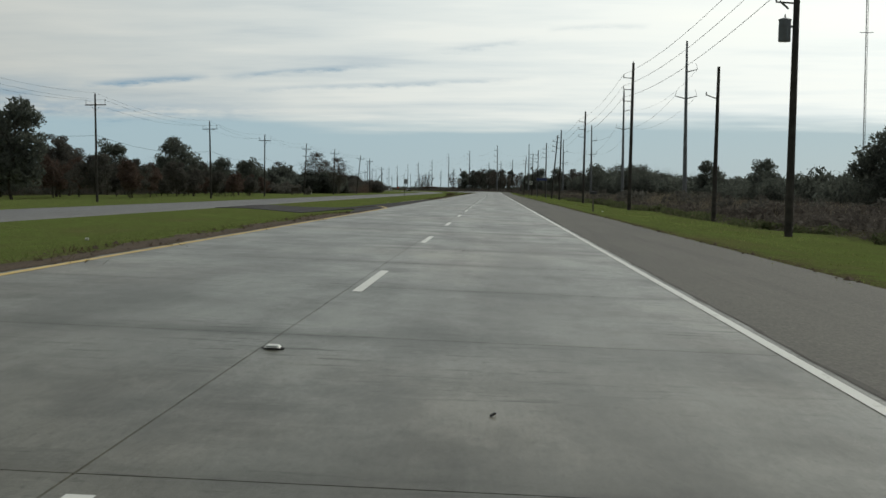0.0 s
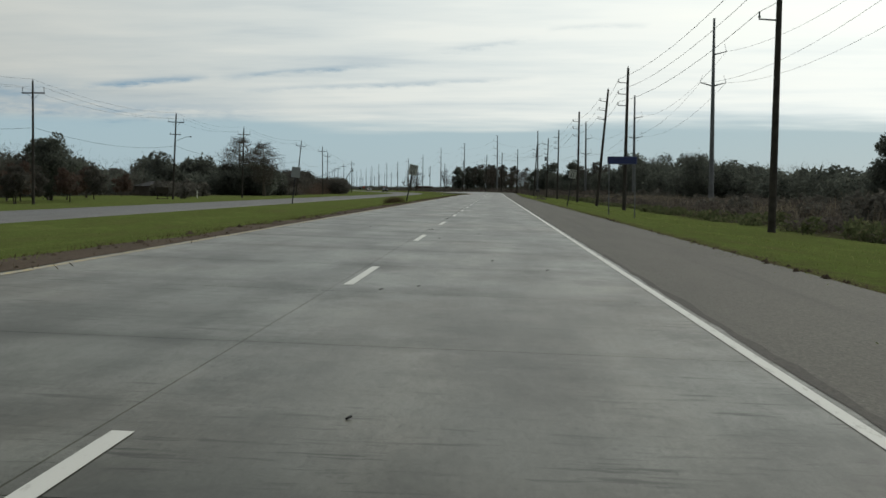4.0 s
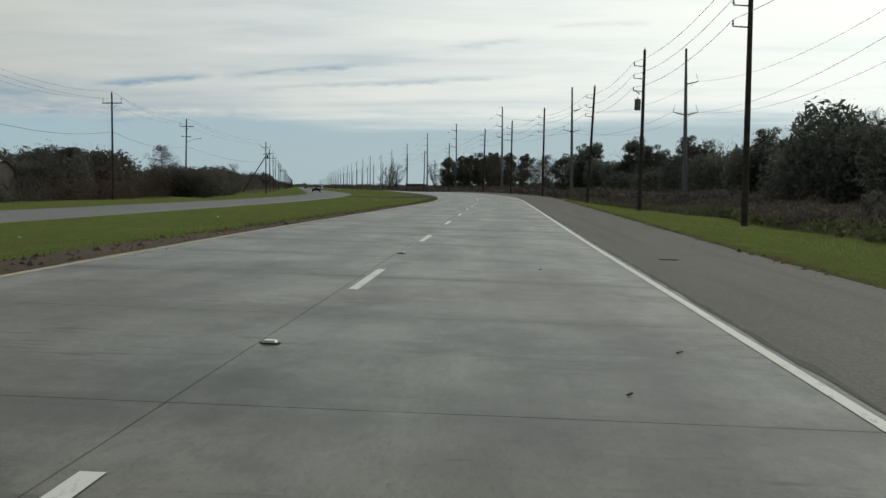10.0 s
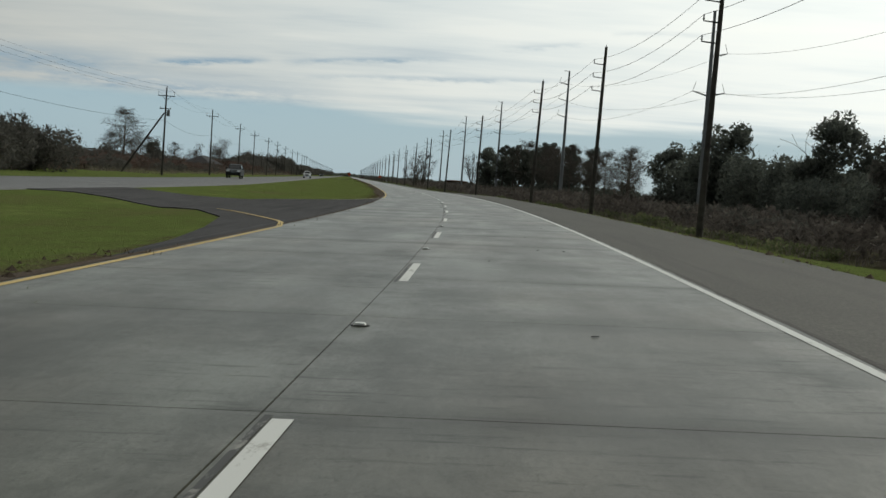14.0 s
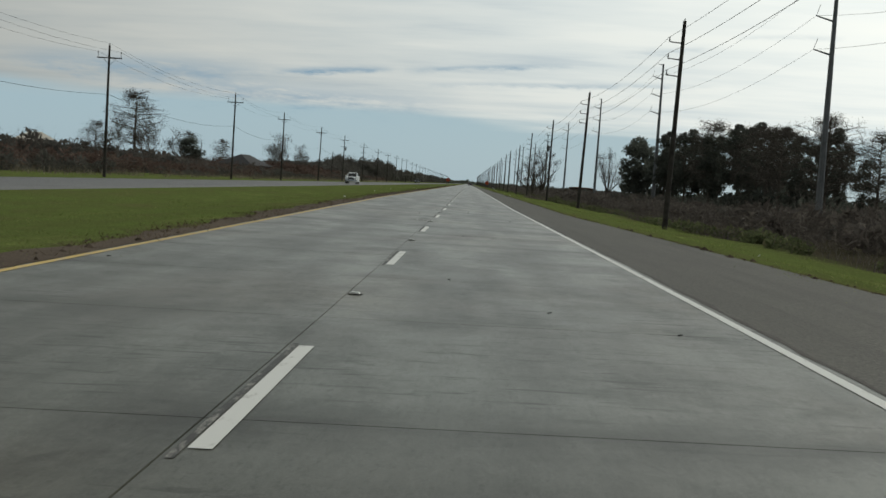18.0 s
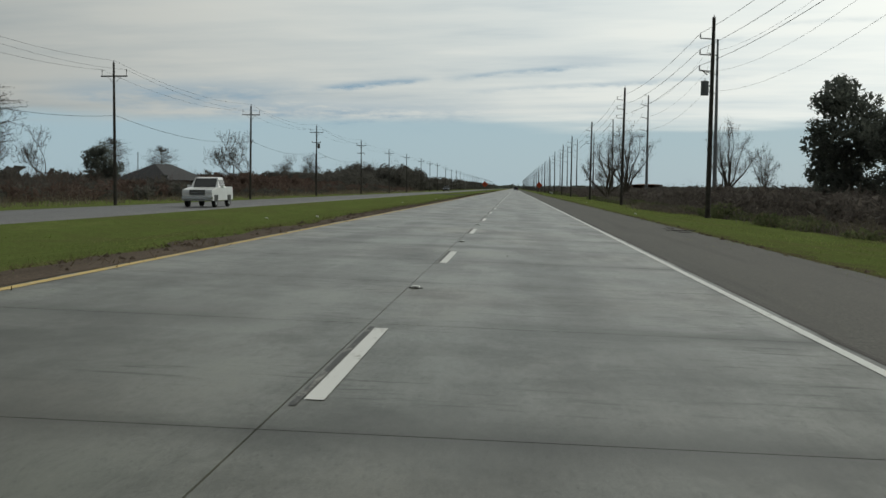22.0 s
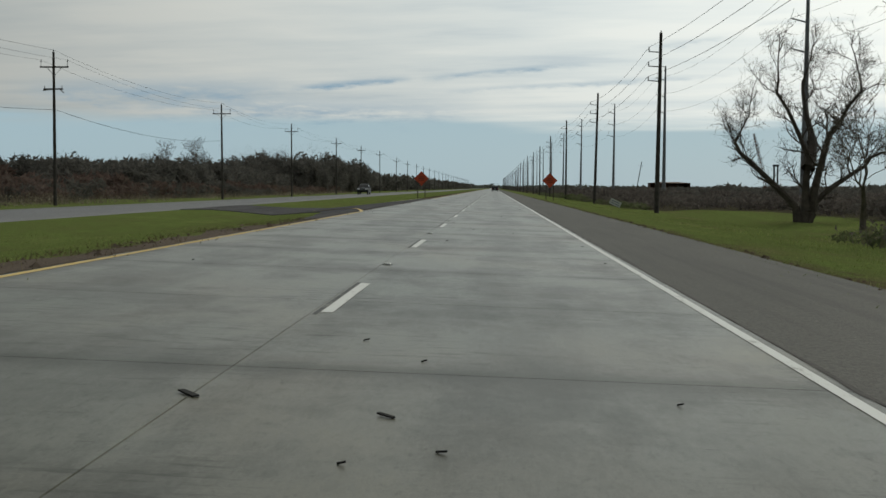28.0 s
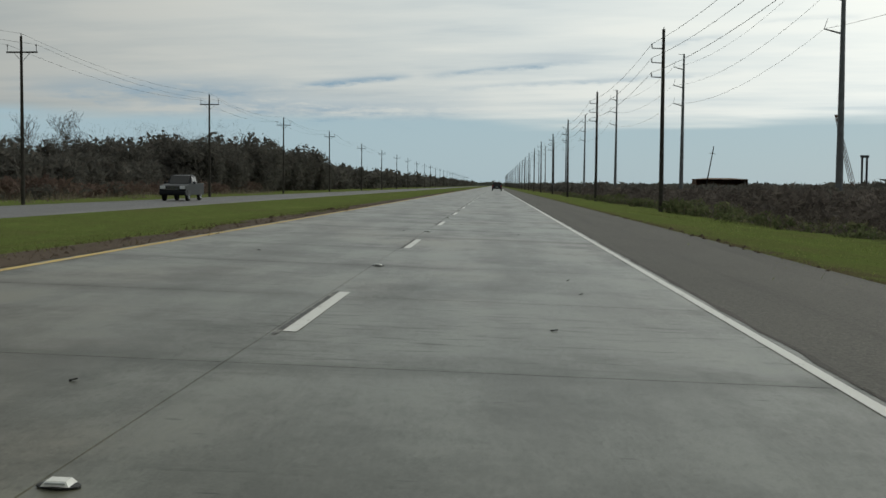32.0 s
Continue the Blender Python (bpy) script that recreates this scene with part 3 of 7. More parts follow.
def bm_rod(a, b, r0, r1=None, sides=8, bm=None):
    """A tapered round bar from a to b."""
    a, b = Vector(a), Vector(b)
    r1 = r0 if r1 is None else r1
    bm = bm or bmesh.new()
    q = (b - a).to_track_quat("Z", "Y")
    rings = []
    for p, r in ((a, r0), (b, r1)):
        rings.append([bm.verts.new(p + q @ Vector((r * math.cos(2 * math.pi * i / sides), r * math.sin(2 * math.pi * i / sides), 0))) for i in range(sides)])
    for i in range(sides):
        j = (i + 1) % sides
        bm.faces.new((rings[0][i], rings[0][j], rings[1][j], rings[1][i]))
    bm.faces.new(rings[0][::-1]), bm.faces.new(rings[1])
    return bm


def bm_lathe(profile, sides=12, bm=None, origin=(0, 0, 0)):
    """A turned body from (radius, height) pairs."""
    bm = bm or bmesh.new()
    o = Vector(origin)
    rings = [[bm.verts.new(o + Vector((r * math.cos(2 * math.pi * i / sides), r * math.sin(2 * math.pi * i / sides), h))) for i in range(sides)] for r, h in profile]
    for lo, hi in zip(rings, rings[1:]):
        for i in range(sides):
            j = (i + 1) % sides
            bm.faces.new((lo[i], lo[j], hi[j], hi[i]))
    bm.faces.new(rings[0][::-1]), bm.faces.new(rings[-1])
    return bm


def strip(name, s_values, offsets, mat, lift=0.0, lift_fn=None):
    """A sheet along the road: columns at the offsets, laid on the ground."""
    s_values, offsets = np.asarray(s_values, float), np.asarray(offsets, float)
    sg, xg = np.meshgrid(s_values, offsets, indexing="ij")
    x, y = plan_xy(sg, xg)
    z = ground_z(sg, xg) + lift
    if lift_fn is not None:
        z = z + lift_fn(sg, xg)
    v = np.stack([x, y, z], -1).reshape(-1, 3)
    n, k = len(s_values), len(offsets)
    i = (np.arange(n - 1)[:, None] * k + np.arange(k - 1)[None, :]).ravel()
    f = np.stack([i, i + 1, i + k + 1, i + k], -1)
    return mesh_of(name, v, f, mat, np.stack([xg, sg], -1).reshape(-1, 2), smooth=True)


# ---------------------------------------------------------------- ground and roads
def sheet_object(name, me, label, category):
    return tagged(new(name, me), label, category, kind="structure")


M_SEAM = asphalt_material("seam_tar_and_dirt", (0.050, 0.044, 0.038), 0.5)
s_near = np.concatenate([np.arange(-60, 1250, 5.0), np.arange(1250, 1800, 20.0), np.arange(1800, 5501, 100.0)])
x_cols = np.array([-1300, -700, -400, -250, -160, -110, -80, -65, -55, -47, -40, -35, -32, -29, -27, -26.0, -25.2, -24.9, -21, -17.2, -16.9, -16.0, -14.5, -13, -11.5, -10.5, -9, -8, -7, -6.2, -5.5, -4.9, 0, 3, 6.6, 6.75, 7.2, 7.7, 8.2, 9, 10, 11, 12, 13, 14, 15.5, 17, 18.5, 20, 21, 24, 30, 40, 55, 75, 100, 150, 250, 400, 700, 1300])


def ground_relief(sg, xg):
    """Uneven earth, none of it under the roads."""
    rough = np.clip((xg - 9) / 10, 0, 1) + np.clip((-xg - 29) / 10, 0, 1)
    z = 0.10 * np.sin(sg * 0.21 + xg * 0.4) + 0.09 * np.sin(sg * 0.083 - xg * 0.23 + 1.3)
    under = np.where((xg > EDGE_L - 0.15) & (xg < SHOULDER - 0.1), -0.06, 0) + np.where((xg > OPP_L + 0.3) & (xg < OPP_R - 0.3), -0.05, 0)
    return z * rough + under


sheet_object("ground", strip("ground", s_near, x_cols, M_TURF, -0.02, ground_relief), "mown green verges and rough winter land beside the highway", "ground")
s_road = np.concatenate([np.arange(-60, 1250, 4.0), np.arange(1250, 5501, 50.0)])
sheet_object("road_shoulder", strip("road_shoulder", s_road, (EDGE_R + 0.01, 4.8, 5.8, SHOULDER + 0.02), M_SHOULDER, -0.004), "brownish chip-seal shoulder beside the concrete lanes", "road shoulder")
sheet_object("road_opposite", strip("road_opposite", s_road, (OPP_L - 0.06, OPP_L, -23.2, -21.0, -18.9, OPP_R, OPP_R + 0.06), M_OPP, 0.012, lambda sg, xg: np.where((xg < OPP_L - 0.01) | (xg > OPP_R + 0.01), -0.06, 0)), "grey asphalt carriageway for oncoming traffic", "road")

# the concrete lanes: slabs with open joints, a base below them
SLAB, JOINT_X = 4.572, -0.09
road = sheet_object("road", strip("road", s_road, (EDGE_L - 0.02, -2, 0, 2, EDGE_R + 0.015), M_PATCH, -0.03), "worn grey concrete lanes laid in jointed slabs", "road")


def slab_mesh(s0, s1, x0, x1, name):
    """One slab: a flat block with chamfered top edges, in world metres."""
    g, c, e = 0.0015, 0.004, 0.002
    outer = [(s0 + g, x0 + e), (s0 + g, x1 - e), (s1 - g, x1 - e), (s1 - g, x0 + e)]
    inner = [(s0 + g + c, x0 + e + 0.004), (s0 + g + c, x1 - e - 0.004), (s1 - g - c, x1 - e - 0.004), (s1 - g - c, x0 + e + 0.004)]
    v, uv = [], []
    for ring, dz in ((inner, 0.0), (outer, -0.008), (outer, -0.05)):
        for s, x in ring:
            px, py = plan_xy(s, x)
            v.append((px, py, x * math.tan(radians(bank(s))) + dz)), uv.append((x, s))
    f = [(0, 1, 2, 3)] + [(a, 4 + a, 4 + (a + 1) % 4, (a + 1) % 4) for a in range(4)] + [(4 + a, 8 + a, 8 + (a + 1) % 4, 4 + (a + 1) % 4) for a in range(4)]
    return v, f, uv


def slab_block(s_list, x0, x1):
    vs, fs, us = [], [], []
    for s in s_list:
        v, f, uv = slab_mesh(s, s + SLAB, x0, x1, "slab")
        fs += [tuple(i + len(vs) for i in q) for q in f]
        vs += v
        us += uv
    return mesh_of("slabs", vs, fs, M_CONC, us)


# the passing lane, and both lanes far ahead, joined
left_slabs = part("slabs", slab_block(np.arange(-27.4, 1300, SLAB), EDGE_L, JOINT_X), M_CONC, road)
left_slabs["kind"] = "stuff"
far_slabs = part("slabs", slab_block(np.arange(-27.4 + 242 * SLAB, 1300, SLAB), JOINT_X, EDGE_R), M_CONC, road)
far_slabs["kind"] = "stuff"
sheet_object("road_far", strip("road_far", np.arange(1298, 5501, 25.0), (EDGE_L, 0, EDGE_R), M_CONC), "grey concrete lanes running on to the horizon", "road")

# ---------------------------------------------------------------- painted lines, a few millimetres thick
LIFT = 0.004


def line_strip(name, s_values, x0, x1, mat, lift=LIFT):
    return strip(name, s_values, (x0, x1), mat, lift)


s_line = np.concatenate([np.arange(-40, 1300, 3.0), np.arange(1300, 4000, 40.0)])
sheet_object("edge_line", line_strip("edge_line", s_line, 3.563, 3.66, M_WHITE), "solid white edge line along the shoulder", "road marking")
CROSSOVERS = ((61.6, 1.0), (495, 1.0), (980.3, 1.1))      # where the yellow line swings out, and length
YELLOW_X = -3.82
starts = [-40] + [a + 57 * k for a, k in CROSSOVERS[:1]] + [405] + [a + 57 * k for a, k in CROSSOVERS[1:]]
ends = [CROSSOVERS[0][0], 405] + [a for a, k in CROSSOVERS[1:]] + [3000]
for s0, s1 in zip(starts, ends):
    sheet_object("yellow_line", line_strip("yellow_line", np.linspace(s0, s1, max(3, int((s1 - s0) / 3))), YELLOW_X - 0.06, YELLOW_X + 0.06, M_YELLOWOLD if 100 < s0 < 300 else M_YELLOW), "faded yellow edge line beside the median", "road marking")
PITCH = 12.192
M_DASHSIDE = paint_material("dark_dash_side", (0.045, 0.044, 0.042), 0.52)
RUNS = ((-23.5, 155), (159.6, 288), (309.0, 396), (406.4, 596), (602.85, 812), (821.7, 905), (916.3, 1046), (1059.3, 2600))
for a, b in RUNS:
    for k, s in enumerate(np.arange(a, b, PITCH)):
        # on this length a thin dark strip runs along each dash's left side
        if 380 < s < 1150:
            sheet_object("dash_shadow_strip", line_strip("dash_shadow_strip", (s - 0.2, s + 1.7, s + 3.5), -0.062, -0.022, M_DASHSIDE, 0.003), "thin dark strip along the left side of a lane dash", "road marking")
        sheet_object("lane_dash", line_strip("lane_dash", (s, s + 1.7, s + 3.4), -0.010, 0.098, M_WHITE), "white lane dash on the concrete", "road marking")


# ---------------------------------------------------------------- median crossings of dark asphalt
def crossover(a, k):
    """Pavement across the median: an apron, a curved throat and a long taper back to the lane."""
    near = [(-16, EDGE_L - 0.005), (-8, -4.5), (-2, -5.2), (6, -6.4), (12.9, -8.5), (17, -11.5), (20, -13.5), (21.5, -15.3), (20, OPP_R - 0.05)]
    far = [(58, EDGE_L - 0.005), (49, -4.8), (46, -5.4), (43, -6.7), (40, -9.0), (36.4, -10.9), (33.6, -12.7), (35.0, -15.3), (36.2, OPP_R - 0.05)]
    vs, us = [], []
    n = 25
    cuts = np.arange(0, len(near) - 0.999, 0.125)
    near = np.stack([np.interp(cuts, range(len(near)), [q[i] for q in near]) for i in (0, 1)], 1)
    far = np.stack([np.interp(cuts, range(len(far)), [q[i] for q in far]) for i in (0, 1)], 1)
    for (ua, xa), (ub, xb) in zip(near, far):
        for q in range(n):
            w = min(1.0, max(0.0, (q - 1) / (n - 3)))
            s, x = a + k * (ua + (ub - ua) * w), xa + (xb - xa) * w
            skirt = -0.16 if q in (0, n - 1) and x < EDGE_L - 0.1 else 0.0
            px, py = plan_xy(s, x)
            vs.append((px, py, float(ground_z(s, x)) + (0.014 if x < EDGE_L - 0.3 else -0.004) + skirt)), us.append((x, s))
    fs = [(r * n + q, r * n + q + 1, (r + 1) * n + q + 1, (r + 1) * n + q) for r in range(len(near) - 1) for q in range(n - 1)]
    sheet_object("median_crossing", mesh_of("median_crossing", vs, fs, M_PATCH, us), "dark asphalt crossing through the grass median", "road")
    # the yellow line swings out towards the nose of the median
    vs, us = [], []
    us_, xs_ = np.linspace(0, 14.1, 16), np.interp(np.linspace(0, 14.1, 16), (0, 3, 6, 9.9, 12.4, 14.1), (YELLOW_X, -4.2, -5.15, -6.43, -7.3, -8.07))
    for u, x in zip(us_, xs_):
        for d in (-0.07, 0.07):
            px, py = plan_xy(a + k * u, x + d)
            vs.append((px, py, float(ground_z(a + k * u, x)) + (0.008 if x > -4.3 else 0.03))), us.append((x + d, a + u))
    fs = [(2 * q, 2 * q + 1, 2 * q + 3, 2 * q + 2) for q in range(15)]
    sheet_object("yellow_line", mesh_of("yellow_line", vs, fs, M_YELLOW, us), "yellow line swinging round the median nose", "road marking")
    # and comes back in along the taper beyond it
    vs, us = [], []
    us_ = np.linspace(57, 43, 15)
    xs_ = np.interp(us_, (43, 46, 49, 53, 57), (-6.45, -5.22, -4.66, -4.22, YELLOW_X))
    for u, x in zip(us_, xs_):
        for d in (-0.05, 0.05):
            px, py = plan_xy(a + k * u, x + d)
            vs.append((px, py, float(ground_z(a + k * u, x)) + (0.008 if x > -4.0 else 0.03))), us.append((x + d, a + u))
    fs = [(2 * q, 2 * q + 1, 2 * q + 3, 2 * q + 2) for q in range(14)]
    sheet_object("yellow_line", mesh_of("yellow_line", vs, fs, M_YELLOWOLD, us), "faded yellow line along the taper of the crossing", "road marking")


for c in CROSSOVERS:
    crossover(*c)


# bare dirt between the concrete and the median grass
def dirt_strip(s0, s1):
    s_values = np.arange(s0, s1, 1.5)
    rng = np.random.default_rng(int(s0) + 500)
    w = 0.68 + 0.2 * np.sin(s_values * 0.31) + 0.2 * np.sin(s_values * 0.127 + 2) + rng.normal(0, 0.2, len(s_values))
    vs, us = [], []
    ends_ = np.clip(np.minimum(s_values - s0, s1 - s_values) / 12, 0.06, 1)
    for s, k in zip(s_values, np.clip(w, 0.35, 1.6) * ends_):
        for x, dz in ((EDGE_L + 0.01, -0.012), (EDGE_L - 0.35 * k, 0.012), (EDGE_L - k, 0.0)):
            px, py = plan_xy(s, x)
            vs.append((px, py, float(ground_z(s, x)) + dz)), us.append((x, s))
    fs = [(3 * i + j, 3 * i + j + 1, 3 * i + j + 4, 3 * i + j + 3) for i in range(len(s_values) - 1) for j in range(2)]
    sheet_object("dirt_strip", mesh_of("dirt_strip", vs, fs, M_DIRT, us, True), "bare reddish dirt between concrete and median grass", "ground")


for s0, s1 in zip([-50] + [a + 56 * k for a, k in CROSSOVERS], [a - 10 for a, k in CROSSOVERS] + [1500]):
    dirt_strip(s0, s1)


# the ragged dark seam between concrete and shoulder, and the dirt along the shoulder's outer edge
def ragged_strip(name, seed, x_in, x_out, wob_in, wob_out, mat, label, lift, step=0.6, s1=1180):
    rng = np.random.default_rng(seed)
    s_values = np.arange(-30, s1, step)
    n = len(s_values)
    soft = np.convolve(rng.normal(0, 1, n + 40), np.ones(41) / 6.4, "valid")
    a = x_in + wob_in * (0.5 * soft + 0.6 * rng.normal(0, 1, n))
    b = np.maximum(x_out + wob_out * (0.5 * np.roll(soft, 37) + 0.6 * rng.normal(0, 1, n)), a + 0.015)
    vs, us = [], []
    for s, p, q in zip(s_values, a, b):
        for x in (p, q):
            px, py = plan_xy(s, x)
            vs.append((px, py, float(ground_z(s, x)) + lift)), us.append((x, s))
    fs = [(2 * i, 2 * i + 1, 2 * i + 3, 2 * i + 2) for i in range(n - 1)]
    return sheet_object(name, mesh_of(name, vs, fs, mat, us), label, "road edge")


ragged_strip("edge_seam", 3, 3.722, 3.785, 0.016, 0.03, M_SEAM, "ragged dark seam between concrete and shoulder", 0.003)

ragged_strip("edge_dirt", 6, -4.03, -3.925, 0.01, 0.022, M_DIRT, "dirt and dead grass creeping over the slab edge", 0.006, 0.4)


def clods(seed, count, s0, s1, x0, x1):
    """Small broken lumps of earth."""
    rng = np.random.default_rng(seed)
    s, x = rng.uniform(s0, s1, count), rng.uniform(x0, x1, count)
    for a, k in CROSSOVERS:
        clear_ = (x < 0) & (s > a - 12) & (s < a + 56 * k)
        s, x = s[~clear_], x[~clear_]
    count = len(s)
    px, py = plan_xy(s, x)
    c = np.stack([px, py, ground_z(s, x)], 1)
    d = np.array(((1, 0, 0), (0, 1, 0), (-1, 0, 0), (0, -1, 0), (0, 0, 1)), float)
    v = c[:, None] + d[None] * rng.uniform(0.5, 1.3, (count, 5, 1)) * (rng.uniform(0.015, 0.055, count) * rng.choice((1, 1, 1, 1.8), count))[:, None, None] * (1, 1, 0.7)
    f = (np.array(((0, 1, 4), (1, 2, 4), (2, 3, 4), (3, 0, 4)))[None] + 5 * np.arange(count)[:, None, None]).reshape(-1, 3)
    uv = np.stack([np.repeat(x, 5), np.repeat(s, 5)], 1)
    return tagged(new("dirt_clods", mesh_of("dirt_clods", v.reshape(-1, 3), f, M_DIRT, uv)), "small broken clods of earth along the slab edge", "dirt", kind="stuff")


clods(7, 5000, -20, 1120, -4.7, -3.99)
clods(8, 2500, -20, 1120, 6.6, 6.95)


# ---------------------------------------------------------------- raised lane markers
def lane_marker():
    root = thing("lane_marker", "white raised reflective pavement marker on dark adhesive", "road marker", "raised lane markers")
    pad = bm_lathe([(0.08, 0.0), (0.08, 0.004), (0.068, 0.007)], 14)
    bmesh.ops.scale(pad, vec=(1.0, 0.72, 1), verts=pad.verts)
    part("adhesive_pad", pad, M_PADTAR, root, "black bitumen pad")
    body = bmesh.new()
    top = [body.verts.new((x, y, 0.024)) for x, y in ((-0.036, -0.032), (0.036, -0.032), (0.036, 0.032), (-0.036, 0.032))]
    low = [body.verts.new((x, y, 0.006)) for x, y in ((-0.052, -0.048), (0.052, -0.048), (0.052, 0.048), (-0.052, 0.048))]
    body.faces.new(top), body.faces.new(low[::-1])
    for i in range(4):
        body.faces.new((low[i], low[(i + 1) % 4], top[(i + 1) % 4], top[i]))
    part("marker_body", body, M_MARKER, root)
    lens = bm_box((0.075, 0.004, 0.016), (0, -0.0425, 0.016), turn=Matrix.Rotation(radians(40), 4, "X"))
    part("reflector", lens, M_REFLECT, root, "pale reflective face")
    return root


M_PADTAR = plain("bitumen", (0.03, 0.03, 0.03), 0.7, 0, 0.3, 20)
M_MARKER = plain("white_plastic", (0.72, 0.72, 0.68), 0.5, 0, 0.1, 30)
M_REFLECT = plain("reflector_plastic", (0.80, 0.82, 0.82), 0.15, 0.2, 0.05, 30, 0, 0.7)
first_marker = None
line_pick = random.Random(4)
for a, b in RUNS:
    for s in np.arange(a + (6.9 if 900 < a < 1000 else 7.45), min(b, 1250), PITCH):
        if (a < 400 and line_pick.random() < 0.45 and abs(s - 8.4) > 1) or 930 < s < 945 or 534 < s < 542:
            continue
        px, py = plan_xy(s, 0.0)
        m = pose(float(px), float(py), LIFT, 0, float(-bank(s)), math.degrees(heading(s)))
        if first_marker is None:
            first_marker = lane_marker()
            first_marker.matrix_world = m
        else:
            copy_thing(first_marker, m)


# ---------------------------------------------------------------- utility poles
def insulator(h=0.22, r=0.055):
    return bm_lathe([(0.02, 0), (0.02, 0.05), (r, 0.07), (r * 0.6, 0.10), (r, 0.13), (r * 0.5, 0.17), (r * 0.55, h), (0.01, h + 0.02)], 8)


def moved(bm, v):
    bmesh.ops.translate(bm, vec=v, verts=bm.verts)
    return bm


def turned(bm, deg, axis):
    bmesh.ops.rotate(bm, cent=(0, 0, 0), matrix=Matrix.Rotation(radians(deg), 3, axis), verts=bm.verts)
    return bm


def shaft(h, r0, r1):
    prof = [(r0 + (r1 - r0) * k / 6, h * k / 6) for k in range(7)]
    prof[0] = (r0, -0.6)
    return bm_lathe(prof, 10)


def crossarm_pole(h=12.6, extra=""):
    """Old wooden pole with one crossarm and a pin insulator at each end."""
    root = thing("utility_pole", "dark weathered wooden utility pole with a crossarm" + (" and transformer" if extra == "can" else " and lamp arm" if extra == "lamp" else ""), "utility pole", "poles along the oncoming road")
    part("shaft", shaft(h, 0.17, 0.10), M_WOOD, root)
    za = h - 1.25
    part("crossarm", bm_box((2.5, 0.10, 0.12), (0, 0.14, za), 0.01), M_WOOD, root)
    for x in (-1.15, 1.15):
        pin = part("insulator_pin", bm_rod((x, 0.14, za + 0.05), (x, 0.14, za + 0.45), 0.022), M_DARKSTEEL, root)
        part("insulator", moved(insulator(0.26, 0.07), (x, 0.14, za + 0.38)), M_CERAMIC, root)
    part("insulator", moved(insulator(0.24, 0.06), (0, 0, h - 0.02)), M_CERAMIC, root)
    for x in (-0.65, 0.65):
        part("brace", bm_rod((x, 0.16, za - 0.03), (0, 0.15, za - 0.75), 0.018), M_DARKSTEEL, root)
    if extra:
        part("crossarm", bm_box((1.7, 0.10, 0.11), (0, -0.14, za - 1.9), 0.01), M_WOOD, root)
        for x in (-0.75, 0.75):
            part("insulator", moved(insulator(), (x, -0.14, za - 1.85)), M_CERAMIC, root)
    if extra == "can":
        can = part("transformer", bm_lathe([(0.02, 0), (0.24, 0.02), (0.25, 0.06), (0.25, 0.82), (0.27, 0.84), (0.27, 0.88), (0.12, 0.94)], 14, None, (0.42, 0, za - 3.0)), M_STEEL, root, "grey transformer can")
        for x in (0.34, 0.50):
            part("bushing", moved(insulator(0.2, 0.04), (x, 0, za - 2.08)), M_CERAMIC, can)
    if extra == "lamp":
        arm = bmesh.new()
        pts = [(0, 0, za - 3.0), (0.9, -0.3, za - 2.55), (1.9, -0.7, za - 2.25), (2.6, -1.0, za - 2.15)]
        for a, b in zip(pts, pts[1:]):
            bm_rod(a, b, 0.03, bm=arm)
        part("lamp_arm", arm, M_STEEL, root)
        part("lamp_head", bm_lathe([(0.10, 0), (0.15, 0.06), (0.12, 0.16), (0.04, 0.2)], 10, None, (2.65, -1.02, za - 2.28)), M_STEEL, root)
    if extra == "fitting":
        bar = part("fuse_bar", bm_rod((-0.95, 0, h - 3.25), (0.55, 0, h - 3.1), 0.045), M_GREYWOOD, root)
        part("fuse", bm_rod((0.5, 0, h - 3.1), (0.85, 0, h - 3.45), 0.07, 0.05), M_CERAMIC, bar)
    return root


def side_arm_pole(h=14.2, can=False):
    """Taller wooden pole with three short arms, one above the other, on the road side."""
    root = thing("utility_pole", "tall brown wooden power pole with three side arms" + (" and transformer" if can else ""), "utility pole", "wooden poles along the verge")
    part("shaft", shaft(h, 0.20, 0.12), M_WOOD, root)
    for k in range(3):
        z = h - 1.55 - 1.15 * k
        part("side_arm", bm_rod((0, 0, z), (-0.95, 0, z + 0.05), 0.045, 0.035), M_DARKSTEEL, root)
        part("insulator", turned(moved(insulator(0.34, 0.075), (0, 0, 0)), 0, "X"), M_CERAMIC, root).location = (-0.92, 0, z + 0.05)
    part("insulator", moved(insulator(0.2, 0.05), (0.0, 0, h - 0.02)), M_CERAMIC, root)
    if can:
        c = part("transformer", bm_lathe([(0.02, 0), (0.27, 0.02), (0.28, 0.06), (0.28, 0.95), (0.30, 0.97), (0.30, 1.02), (0.12, 1.08)], 14, None, (-0.5, 0, h - 5.6)), M_STEEL, root, "grey transformer can")
        part("bushing", moved(insulator(0.2, 0.04), (-0.5, 0, h - 4.55)), M_CERAMIC, c)
        part("bracket", bm_box((0.35, 0.08, 0.10), (-0.2, 0, h - 4.9), 0.01), M_DARKSTEEL, root)
        part("cutout", bm_rod((-0.35, 0, h - 4.1), (-0.75, 0.05, h - 3.75), 0.05), M_CERAMIC, root)
    return root


